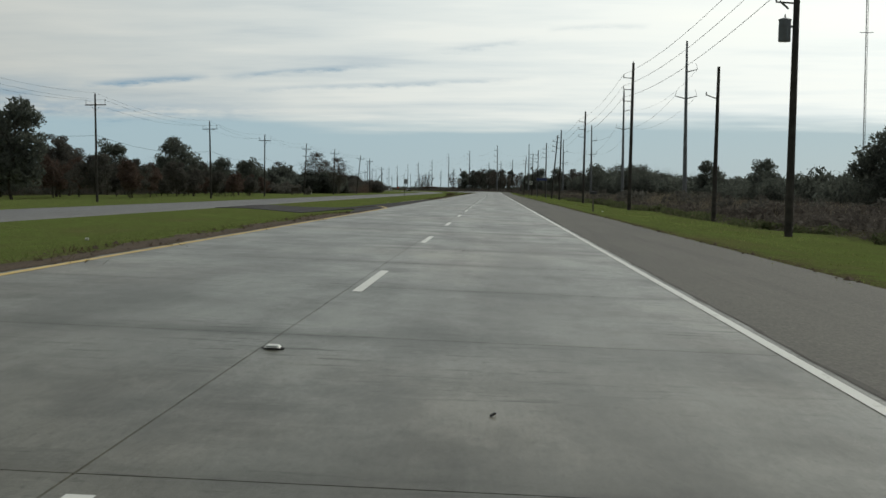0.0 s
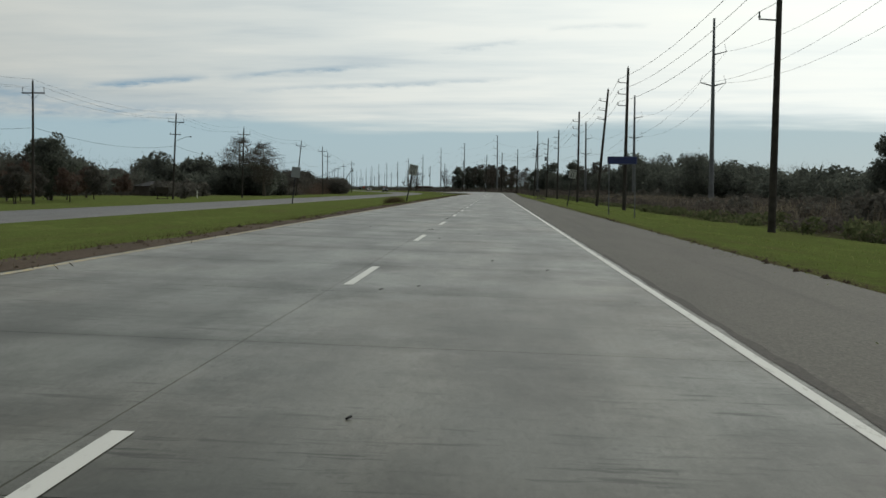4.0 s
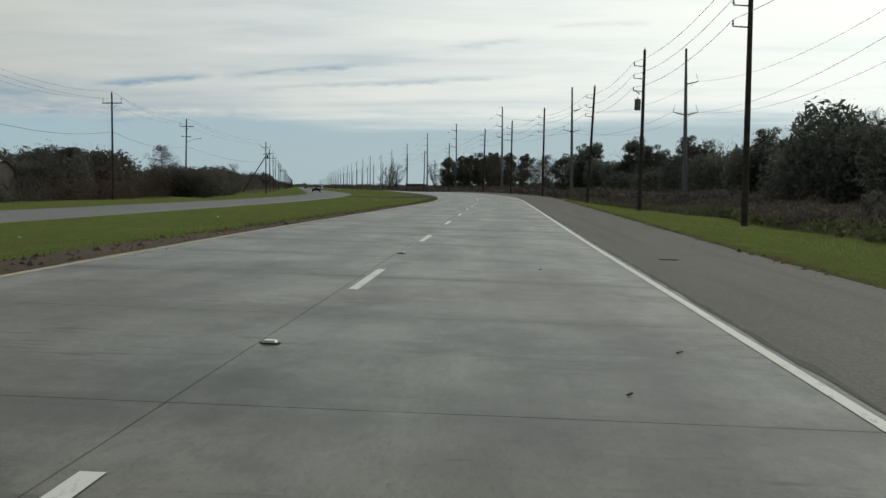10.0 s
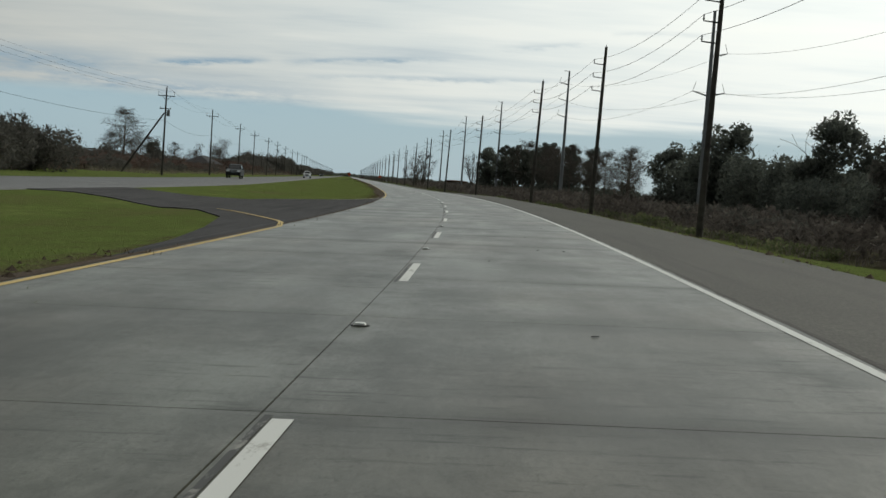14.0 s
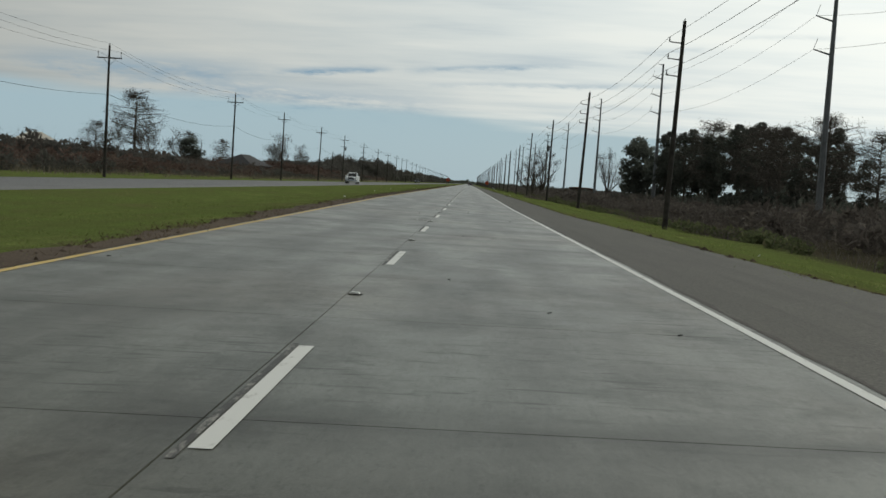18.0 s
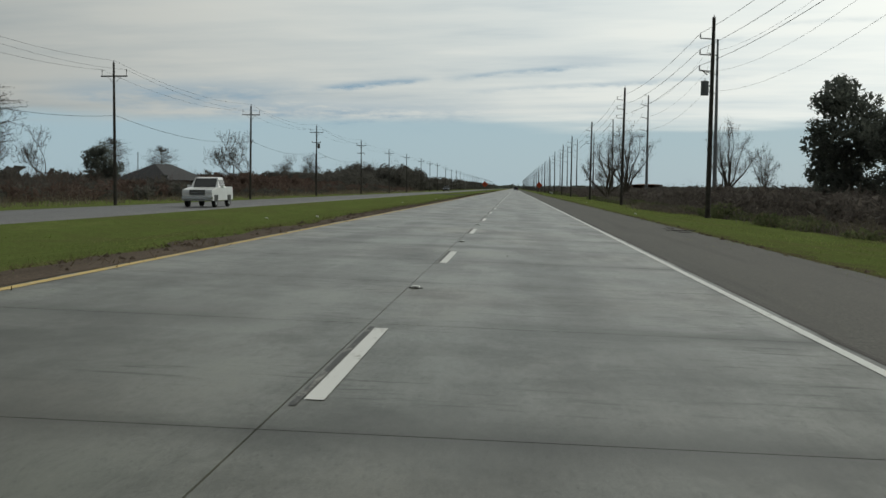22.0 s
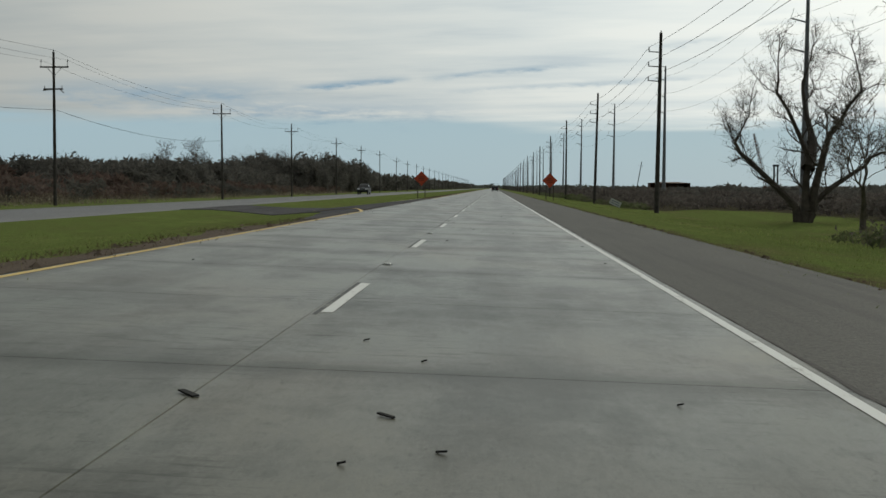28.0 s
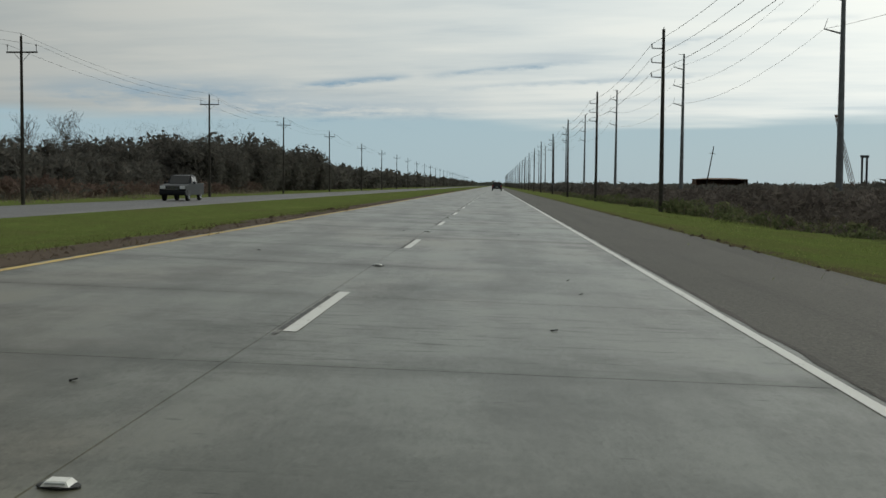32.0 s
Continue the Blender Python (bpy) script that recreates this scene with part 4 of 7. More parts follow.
def steel_pole(h=27.0, two_sided=False):
    """Tall tapering steel transmission pole."""
    root = thing("transmission_pole", "tall grey tapered steel transmission pole with upswept arms", "utility pole", "steel transmission poles")
    part("shaft", shaft(h, 0.42, 0.17), M_STEEL, root)
    part("base_flange", bm_lathe([(0.62, -0.3), (0.62, 0.08), (0.45, 0.14)], 14), M_DARKSTEEL, root)
    sides = ((-1, 1.0), (-1, 4.4), (-1, 7.8)) if not two_sided else ((1, 5.0), (1, 9.6), (-1, 9.6))
    if not two_sided:
        part("top_arm", bm_rod((0, 0, h - 0.15), (-1.1, 0, h - 0.05), 0.06, 0.04), M_STEEL, root)
        sides = ((-1, 2.6), (-1, 6.0), (-1, 9.4))
    for sx, d in sides:
        z = h - d
        arm = part("davit_arm", bm_rod((0, 0, z - 0.35), (sx * 1.9, 0, z + 0.15), 0.11, 0.06), M_STEEL, root)
        rod = bmesh.new()
        bm_rod((sx * 1.9, 0, z + 0.15), (sx * 1.55, 0, z + 1.25), 0.03, bm=rod)
        part("strain_insulator", rod, M_CERAMIC, arm)
    return root


LEFT_POLES = ((92, -47, "", 13.1), (149.3, -46.19, "", 12.9), (209.3, -46.01, "", 12.9), (264.2, -47.08, "", 13), (325.6, -48, "lamp", 13.1), (369.1, -45.98, "", 13.2), (438.3, -46.55, "", 13.4), (492.9, -45.1, "", 13.7),
              (565.6, -46.83, "lamp", 14), (654.7, -35.2, "can", 13), (723.8, -35.67, "", 13.2), (793.3, -35.98, "", 13.2), (846, -36.08, "", 13.2), (904.6, -35.74, "", 13), (964.4, -35.89, "can", 13.1), (1036.7, -36.25, "fitting", 13.2),
              (1101.6, -35.79, "", 13), (1160.2, -35.65, "", 13.2), (1224.4, -35.48, "", 13.3), (1284.5, -36.03, "", 13.4), (1353.7, -36.93, "", 13.9))
RIGHT_POLES = ((58, 14.9, 14.4, True), (127.1, 14.98, 14.7, False), (193.8, 15.03, 14.1, False), (261.4, 14.87, 14.4, False), (293.8, 14.72, 14.7, False), (334.2, 14.91, 14.4, False), (401.1, 15.02, 14.6, False), (448.9, 15.05, 14.9, True),
               (490, 14.93, 14.9, False), (535.3, 14.46, 14.9, False), (573.7, 14.07, 14.9, False), (615.9, 14.51, 15.2, False), (685.8, 14.9, 14.5, False), (754.2, 14.76, 14.5, False), (822.3, 15.07, 14.3, True), (891.3, 14.69, 14.7, False),
               (959.2, 14.78, 14, False), (1030.8, 14.53, 14.4, False), (1097.4, 14.89, 14.6, False), (1164.7, 14.92, 14.6, False), (1230.3, 14.87, 14.4, False), (1292.8, 14.74, 14, False), (1355.6, 14.84, 14, False))
STEEL_POLES = ((220.1, 34.41, 28, True), (321.5, 33.88, 27.4, True), (426.6, 33.97, 24.1, True), (520.4, 34.08, 22.9, True), (610.4, 33.67, 24.4, True), (727.2, 36.94, 27.6, False), (844.8, 37.21, 27.8, False), (959.4, 37.08, 28.9, False),
               (1075.9, 37.03, 27.5, False), (1193.4, 36.85, 27.6, False), (1302.5, 36.67, 26.9, False))
LEAN_R = {0: (0, 0.8), 1: (0, 0.8), 2: (0, 0.8), 3: (0, 1.0), 4: (0, 5.0), 5: (0, 0.6), 6: (0, 0.8), 7: (0, 1.2), 8: (0, 3.2), 9: (0, 0.8), 10: (0, 0.8), 11: (0, 1.4), 12: (0, 1.0), 13: (0, 1.6), 14: (0, 0.8), 15: (0, 1.0), 16: (0, 0.8), 17: (0, 0.6), 18: (0, 1.2)}
LEAN_L = {4: (0, 2.5), 5: (0, 1.5), 6: (0, 6.0), 8: (0, 1.0), 1: (0, -1.0), 2: (0, -1.2)}
line_rng = random.Random(7)
left_ends, right_ends, steel_ends = [], [], []
left_all = list(LEFT_POLES) + [(1356 + 63.5 * k, -36.5, "", 13.1) for k in range(1, 24)]
made = {}


def placed(kind, build, m):
    """Builds a kind of pole once, then copies it."""
    if kind not in made:
        made[kind] = build()
        made[kind].matrix_world = m
        return made[kind]
    return copy_thing(made[kind], m)


for i, (s, x, extra, h) in enumerate(left_all):
    lean = LEAN_L.get(i, (line_rng.uniform(-0.6, 0.6), line_rng.uniform(-0.7, 0.7)))
    m = stand(s, x, 0, 0, lean)
    h = round(h * 5) / 5
    placed("left%s%s" % (extra, h), lambda: crossarm_pole(h, extra), m)
    left_ends.append([m @ Vector(p) for p in ((-1.15, 0.14, h - 0.65), (1.15, 0.14, h - 0.65), (0, 0, h + 0.2), (0.1, 0, h - 4.9))])
for i, (s, x, h, can) in enumerate(list(RIGHT_POLES) + [(1356 + 65 * k, 14.5, 14.4, False) for k in range(1, 22)]):
    lean = LEAN_R.get(i, (0, line_rng.uniform(-0.2, 1.0)))
    m = stand(s, x, 0, 0, (line_rng.uniform(-0.5, 0.5), lean[1]))
    k = round(h * 5) / 5
    placed("right%s%s" % (k, can), lambda: side_arm_pole(k, can), m)
    right_ends.append([m @ Vector((-0.92, 0, k - 1.15 - 1.15 * j)) for j in range(3)] + [m @ Vector((0.15, 0, 8.0))])
for i, (s, x, h, two) in enumerate(list(STEEL_POLES) + [(1290 + 122 * k, 34.6, 28.5, False) for k in range(1, 14)]):
    m = stand(s, x, 0, 0, (0, line_rng.uniform(-0.2, 0.4)))
    k = round(h * 2) / 2
    placed("steel%s%s" % (k, two), lambda: steel_pole(k, two), m)
    ends = ((1.9, k - 4.85), (1.9, k - 9.45), (-1.9, k - 9.45)) if two else ((-1.9, k - 2.45), (-1.9, k - 5.85), (-1.9, k - 9.25))
    steel_ends.append([m @ Vector((a, 0, b)) for a, b in ends])


def wire(a, b, sag, r, label, group):
    """A sagging conductor from a to b."""
    n = 14
    bm = bmesh.new()
    pts = []
    for k in range(n + 1):
        t = k / n
        p = a.lerp(b, t)
        p.z -= 4 * sag * t * (1 - t)
        pts.append(p)
    side = (b - a).cross(Vector((0, 0, 1))).normalized()
    rings = []
    for p in pts:
        rings.append([bm.verts.new(p + r * (side * math.cos(q) + Vector((0, 0, 1)) * math.sin(q))) for q in (0.5, 2.6, 4.7)])
    for u, w in zip(rings, rings[1:]):
        for j in range(3):
            bm.faces.new((u[j], u[(j + 1) % 3], w[(j + 1) % 3], w[j]))
    ob = part("overhead_wire", bm, M_WIRE, None)
    return tagged(ob, label, "wire", group)


for ends, picks, sag, r, label, group, far in ((left_ends, (0, 1, 2), 0.9, 0.011, "thin dark wire sagging between wooden poles", "wires on crossarm poles", 22),
                                               (right_ends, (0, 1, 2), 0.8, 0.016, "dark conductor strung between side-arm poles", "wires on side-arm poles", 26),
                                               (steel_ends, (0, 1, 2), 2.2, 0.018, "dark transmission conductor between steel poles", "wires on steel poles", 14)):
    for u, w in list(zip(ends, ends[1:]))[:far]:
        for j in picks:
            wire(u[j], w[j], sag, r, label, group)
for u, w in list(zip(left_ends, left_ends[1:]))[:16]:
    wire(u[3], w[3], 1.0, 0.02, "thick black telephone cable slung low between poles", "telephone cable")


# ---------------------------------------------------------------- growth
def cards(rng, centres, size, flat=0.0, aspect=0.6, jitter=0.45):
    """A small three-cornered leaf spray at every centre, turned at random."""
    n = len(centres)
    sz = (size * rng.uniform(0.6, 1.5, n))[:, None]
    u = rng.normal(size=(n, 3))
    u[:, 2] *= (1 - flat)
    u /= np.linalg.norm(u, axis=1)[:, None]
    w = rng.normal(size=(n, 3))
    w -= (w * u).sum(1)[:, None] * u
    w /= np.linalg.norm(w, axis=1)[:, None]
    c = np.asarray(centres)
    q = np.stack([c - u * sz * 0.8 - w * sz * aspect * 0.5, c + u * sz * rng.uniform(-0.4, 0.4, n)[:, None] + w * sz * aspect * 1.3, c + u * sz], 1)
    return q.reshape(-1, 3)


def blades(rng, bases, h, width, lean=0.35):
    """Upright tapering stems: narrow quads that stand on their bases."""
    n = len(bases)
    hh = h * rng.uniform(0.5, 1.25, n)[:, None]
    a = rng.uniform(0, 2 * math.pi, n)
    side = np.stack([np.cos(a), np.sin(a), np.zeros(n)], 1) * width
    tip = np.stack([rng.normal(0, lean, n), rng.normal(0, lean, n), np.ones(n)], 1) * hh
    b = np.asarray(bases)
    q = np.stack([b - side, b + side, b + tip], 1)
    return q.reshape(-1, 3)


def sprays(rng, centres, size):
    """Leaf sprays mixed with thin bare twigs."""
    c = np.asarray(centres)
    k = len(c) * 3 // 5
    c = c[rng.permutation(len(c))]
    return np.concatenate([cards(rng, c[:k], size * 1.25), cards(rng, c[k:], size * 1.7, aspect=0.16)])


def cores(rng, centres, radii, count=160, fill=0.9, layers=1.3, aspect=0.5):
    """The inner mass of each clump: crossing sprays, large enough together to hide what is behind them."""
    c, r = np.asarray(centres, float), np.asarray(radii, float)
    n = len(c)
    d = rng.normal(size=(n, count, 3))
    d /= np.linalg.norm(d, axis=2)[:, :, None]
    p = c[:, None] + d * r[:, None] * fill * rng.uniform(0.2, 1.0, (n, count, 1)) ** 0.5
    size = np.sqrt(layers * math.pi * r[:, 0] * r[:, 2] / (count * 1.26 * aspect))
    return cards(rng, p.reshape(-1, 3), np.repeat(size, count), aspect=aspect)


def quads_mesh(name, v, mat, heart=None):
    """Loose sprays, and the dense hearts within them."""
    v = v if heart is None else np.concatenate([v, heart])
    return mesh_of(name, v, np.arange(len(v), dtype=np.int32).reshape(-1, 3), mat)


def limbs(rng, height, spread, levels, trunk_r, fork=0.35, up=0.35, twigs=3, droop=0.0):
    """Segments (a, b, ra, rb) of a branching tree and the tips of its twigs."""
    segs, tips = [], []

    def grow(p, d, length, r, level):
        n = 3 if level < 2 else 2
        for k in range(n):
            d = (d + Vector(rng.normal(0, 0.16 + 0.06 * level, 3)) + Vector((0, 0, up * 0.12 - droop * 0.05 * level))).normalized()
            q = p + d * length / n
            r2 = r * (0.86 if k < n - 1 else 0.74)
            segs.append((p.copy(), q.copy(), r, r2))
            if level >= 1 and level < levels and rng.random() < 0.65:
                side = (d + Vector(rng.normal(0, 0.75, 3)) + Vector((0, 0, 0.15))).normalized()
                grow(q, side, length * rng.uniform(0.45, 0.7), r2 * 0.55, level + 1)
            p, r = q, r2
        if level >= levels:
            tips.append(p.copy())
            return
        for k in range(twigs if level else twigs + 1):
            a = rng.uniform(0, 2 * math.pi)
            out = Vector((math.cos(a), math.sin(a), 0)) * spread + Vector((0, 0, up + 0.3))
            nd = (d * 0.75 + out * rng.uniform(0.45, 0.95)).normalized()
            grow(p, nd, length * rng.uniform(0.58, 0.82), r * rng.uniform(0.5, 0.7), level + 1)

    grow(Vector((0, 0, -0.2)), Vector((rng.normal(0, 0.05), rng.normal(0, 0.05), 1)), height * fork, trunk_r, 0)
    top = max(b.z for _, b, _, _ in segs)
    k = height / top
    return [(a * k, b * k, ra, rb) for a, b, ra, rb in segs], [t * k for t in tips]


def tubes(segs, thick=0.0):
    """All the segments as tapered four- to six-sided tubes, one mesh's arrays."""
    v, f = [], []
    for a, b, ra, rb in segs:
        ra, rb = max(ra, thick), max(rb, thick)
        sides = 6 if ra > 0.08 else 3
        d = (b - a).normalized()
        x = d.orthogonal().normalized()
        y = d.cross(x)
        o = len(v)
        for p, r in ((a, ra), (b, rb)):
            for i in range(sides):
                q = 2 * math.pi * i / sides
                v.append(tuple(p + r * (x * math.cos(q) + y * math.sin(q))))
        for i in range(sides):
            j = (i + 1) % sides
            f.append((o + i, o + j, o + sides + j, o + sides + i))
    return v, f


def with_twigs(rng, branches, fine, width):
    """Adds the last twigs to the branches: one thin tapering blade each."""
    v, f = np.array(branches[0]), np.array(branches[1])
    a, b = np.array([tuple(s[0]) for s in fine]), np.array([tuple(s[1]) for s in fine])
    side = np.cross(b - a, rng.normal(size=a.shape))
    side *= width / np.linalg.norm(side, axis=1)[:, None]
    w = np.stack([a - side, a + side, b + side * 0.3, b - side * 0.3], 1).reshape(-1, 3)
    return np.concatenate([v, w]), np.concatenate([f, np.arange(len(w)).reshape(-1, 4) + len(v)])


def bare_tree(seed, height, spread=0.9, levels=4, trunk_r=0.3, fork=0.25, label="bare leafless tree with a spreading grey crown", mat=None, up=0.3, twigs=3, thick=0.010, droop=0.0, spray=4):
    rng = np.random.default_rng(seed)
    root = thing("bare_tree", label, "tree", "leafless trees")
    segs, tips = limbs(rng, height, spread, levels, trunk_r, fork, up, twigs, droop)
    heavy = [s for s in segs if s[2] > trunk_r * 0.3]
    light = [s for s in segs if s[2] <= trunk_r * 0.3]
    part("trunk", mesh_of("trunk", *tubes(heavy), mat or M_PALEBARK), None, root)
    fine = []
    for t in tips:
        for _ in range(spray):
            d = Vector(rng.normal(0, 1, 3)) + Vector((0, 0, 0.5 - droop))
            fine.append((t, t + d.normalized() * height * rng.uniform(0.03, 0.075), 0.008, 0.004))
    part("crown", mesh_of("crown", *with_twigs(rng, tubes(light, thick), fine, thick * 1.2), mat or M_PALEBARK), None, root, "fine bare twigs")
    return root


def leafy_tree(seed, height, width, mat, base=0.25, clumps=26, n=110, size=0.32, label="dark evergreen tree with a dense uneven crown", trunk_r=0.22, name="tree", tall=1.0, dense=1.0):
    rng = np.random.default_rng(seed)
    root = thing(name, label, "tree", "evergreen trees")
    segs, tips = limbs(rng, height * 0.86, 0.7, 2, trunk_r, 0.4, 0.5, 3)
    part("trunk", mesh_of("trunk", *tubes(segs, 0.02), M_BARK), None, root)
    pts, hc, hr = [], [], []
    low = base * height
    for k in range(clumps):
        t = rng.uniform(0, 1) ** tall
        z = low + (height * 0.95 - low) * t
        rim = math.sin((0.14 + 0.78 * t) * math.pi) ** 0.7
        a, r = rng.uniform(0, 2 * math.pi), width * 0.42 * rim * math.sqrt(rng.uniform(0.1, 1.0))
        q = width * rng.uniform(0.07, 0.17) * (0.8 + 0.4 * rim)
        p = np.array((r * math.cos(a), r * math.sin(a), z))
        hc.append(p), hr.append((q, q, q * rng.uniform(0.6, 0.9)))
        d = rng.normal(size=(n, 3))
        d /= np.linalg.norm(d, axis=1)[:, None]
        pts.append(p + d * np.array(hr[-1]) * rng.uniform(0.75, 1.08, (n, 1)))
    heart = [cores(rng, hc, hr, 90, 0.95)]
    mid, tall_half = (low + height * 0.93) / 2, (height * 0.93 - low) / 2
    heart.append(cores(rng, [(0, 0, mid)], [(width * 0.36 * dense, width * 0.36 * dense, tall_half)], 700, 0.9))
    part("crown", quads_mesh("crown", sprays(rng, np.concatenate(pts), size), mat, np.concatenate(heart)), None, root, "dense leaf sprays in overlapping clumps")
    return root


def belt(name, label, seed, s0, s1, x0, x1, count, h, w, mat, size, n=60, category="brush", hvar=0.4, gaps=0.0, mass=0):
    """A belt of scrub along the road: many clumps of small sprays."""
    rng = np.random.default_rng(seed)
    s, x = rng.uniform(s0, s1, count), rng.uniform(x0, x1, count)
    if gaps:
        keep = (np.sin(s * 0.045 + seed) + 0.6 * np.sin(s * 0.013 + 2 * seed) + rng.normal(0, 0.3, count)) > gaps - 1
        s, x = s[keep], x[keep]
    px, py = plan_xy(s, x)
    pz = ground_z(s, x)
    rise = np.sin(s * 0.031 + seed) + 0.7 * np.sin(s * 0.083 + 2.1 * seed) + 0.5 * np.sin(s * 0.19 + 0.7 * seed + x * 0.1) + 0.4 * np.sin(s * 0.41 + x * 0.2)
    hh = h * np.clip(rng.normal(0.95, hvar * 0.4, len(s)), 0.5, 1.3) * (1 + 0.62 * hvar * rise)
    ww = w * rng.uniform(0.7, 1.3, len(s))
    c = np.stack([px, py, pz + hh * 0.44], 1)
    r = np.stack([ww * 1.05, ww * 1.05, hh * 0.50], 1)
    big = h > 5 and size < 0.2
    low_weed = h < 1
    heart = cores(rng, c, r, mass or 400 if big else 90 if size < 0.25 else 44, 0.94, 1.5, 0.42)
    # sprays on the skin of every bush, and bare twigs rooted in its upper half
    k = max(8, int(n * 0.3))
    d = rng.normal(size=(len(c), k, 3))
    d /= np.linalg.norm(d, axis=2)[:, :, None]
    skin = c[:, None] + d * r[:, None] * rng.uniform(0.60 if low_weed else 0.80, 1.02, (len(c), k, 1)) * (1 + 0.16 * np.sin(d[:, :, :1] * 5 + d[:, :, 2:] * 4 + s[:, None, None]))
    skin = skin.reshape(-1, 3)[(skin[:, :, 2] > pz[:, None]).ravel()]
    t = 22 if big else 8
    d = rng.normal(size=(len(c), t, 3))
    d /= np.linalg.norm(d, axis=2)[:, :, None]
    d[:, :, 2] = np.abs(d[:, :, 2]) * 0.9 + 0.1
    roots = (c[:, None] + d * r[:, None] * 0.86).reshape(-1, 3)
    twig = blades(rng, roots, min(1.1, 0.16 * h), size * 0.09, 0.55)
    ob = new(name, quads_mesh(name, np.concatenate([sprays(rng, skin, size), twig]), mat, heart))
    return tagged(ob, label, category, kind="stuff")


def reeds(name, label, seed, s0, s1, x0, x1, count, h, width, mat, tufts=0, lean=0.3, clump=0.5, edge=None):
    """Standing stems in loose tufts."""
    rng = np.random.default_rng(seed)
    t = max(1, count // 14)
    ts, tx = rng.uniform(s0, s1, t), rng.uniform(x0, x1, t)
    k = rng.integers(0, t, count)
    s, x = ts[k] + rng.normal(0, clump, count), tx[k] + rng.normal(0, clump, count)
    for a, k_ in CROSSOVERS:
        clear_ = (x > -17) & (x < -4) & (s > a - 12) & (s < a + 56 * k_)
        s, x = s[~clear_], x[~clear_]
    px, py = plan_xy(s, x)
    b = np.stack([px, py, ground_z(s, x) - 0.03], 1)
    ob = new(name, quads_mesh(name, blades(rng, b, h, width, lean), mat))
    return tagged(ob, label, "grass", kind="stuff")


def thicket(name, label, seed, s0, s1, x0, x1, count, h, w, mat, width, n=40, category="brush", low=0.0, hvar=0.35, gaps=0.0, litter=20):
    """A belt of leafless growth: clumps of thin upright sticks that fan out."""
    rng = np.random.default_rng(seed)
    s, x = rng.uniform(s0, s1, count), rng.uniform(x0, x1, count)
    if gaps:
        keep = (np.sin(s * 0.045 + seed) + 0.6 * np.sin(s * 0.013 + 2 * seed) + rng.normal(0, 0.3, count)) > gaps - 1
        s, x = s[keep], x[keep]
    hh = h * np.clip(rng.normal(1, hvar, len(s)), 0.45, 1.3) * (1 + 0.22 * np.sin(s * 0.031 + seed))
    px, py = plan_xy(s, x)
    c = np.stack([px, py, ground_z(s, x)], 1)
    m = len(c) * litter
    hc = np.repeat(c, litter, axis=0) + np.stack([rng.normal(0, w * 0.5, m), rng.normal(0, w * 0.5, m), np.repeat(hh, litter) * rng.uniform(0.02, 0.72, m)], 1)
    heart = cards(rng, hc, 0.11, aspect=0.5) if litter else None
    c, hh = np.repeat(c, n, axis=0), np.repeat(hh, n)
    k = len(c)
    a, r = rng.uniform(0, 2 * math.pi, k), np.sqrt(rng.uniform(0, 1, k)) * w
    t = np.where(rng.random(k) < 0.12, 0.0, rng.uniform(0.03, 0.8, k)) + low * rng.uniform(0, 0.15, k)
    base = c + np.stack([r * np.cos(a) * (0.6 + 0.5 * t), r * np.sin(a) * (0.6 + 0.5 * t), t * hh], 1)
    wild, rise = (0.42, 1.0) if low else (0.8, 0.55)
    d = np.stack([rng.normal(0, wild, k) + 0.3 * np.cos(a), rng.normal(0, wild, k) + 0.3 * np.sin(a), rng.normal(rise, 0.45, k)], 1)
    d /= np.linalg.norm(d, axis=1)[:, None]
    ln = (np.minimum(hh, 4.5) * rng.uniform(0.12, 0.38, k) * (1.15 - 0.7 * t) * (1.5 if low else 1.0))[:, None]
    q = rng.uniform(0, 2 * math.pi, k)
    side = np.stack([np.cos(q), np.sin(q), np.zeros(k)], 1) * (width * rng.uniform(0.6, 1.5, k))[:, None]
    v = np.stack([base - side, base + side, base + d * ln], 1).reshape(-1, 3)
    return tagged(new(name, quads_mesh(name, v, mat, heart)), label, category, kind="stuff")


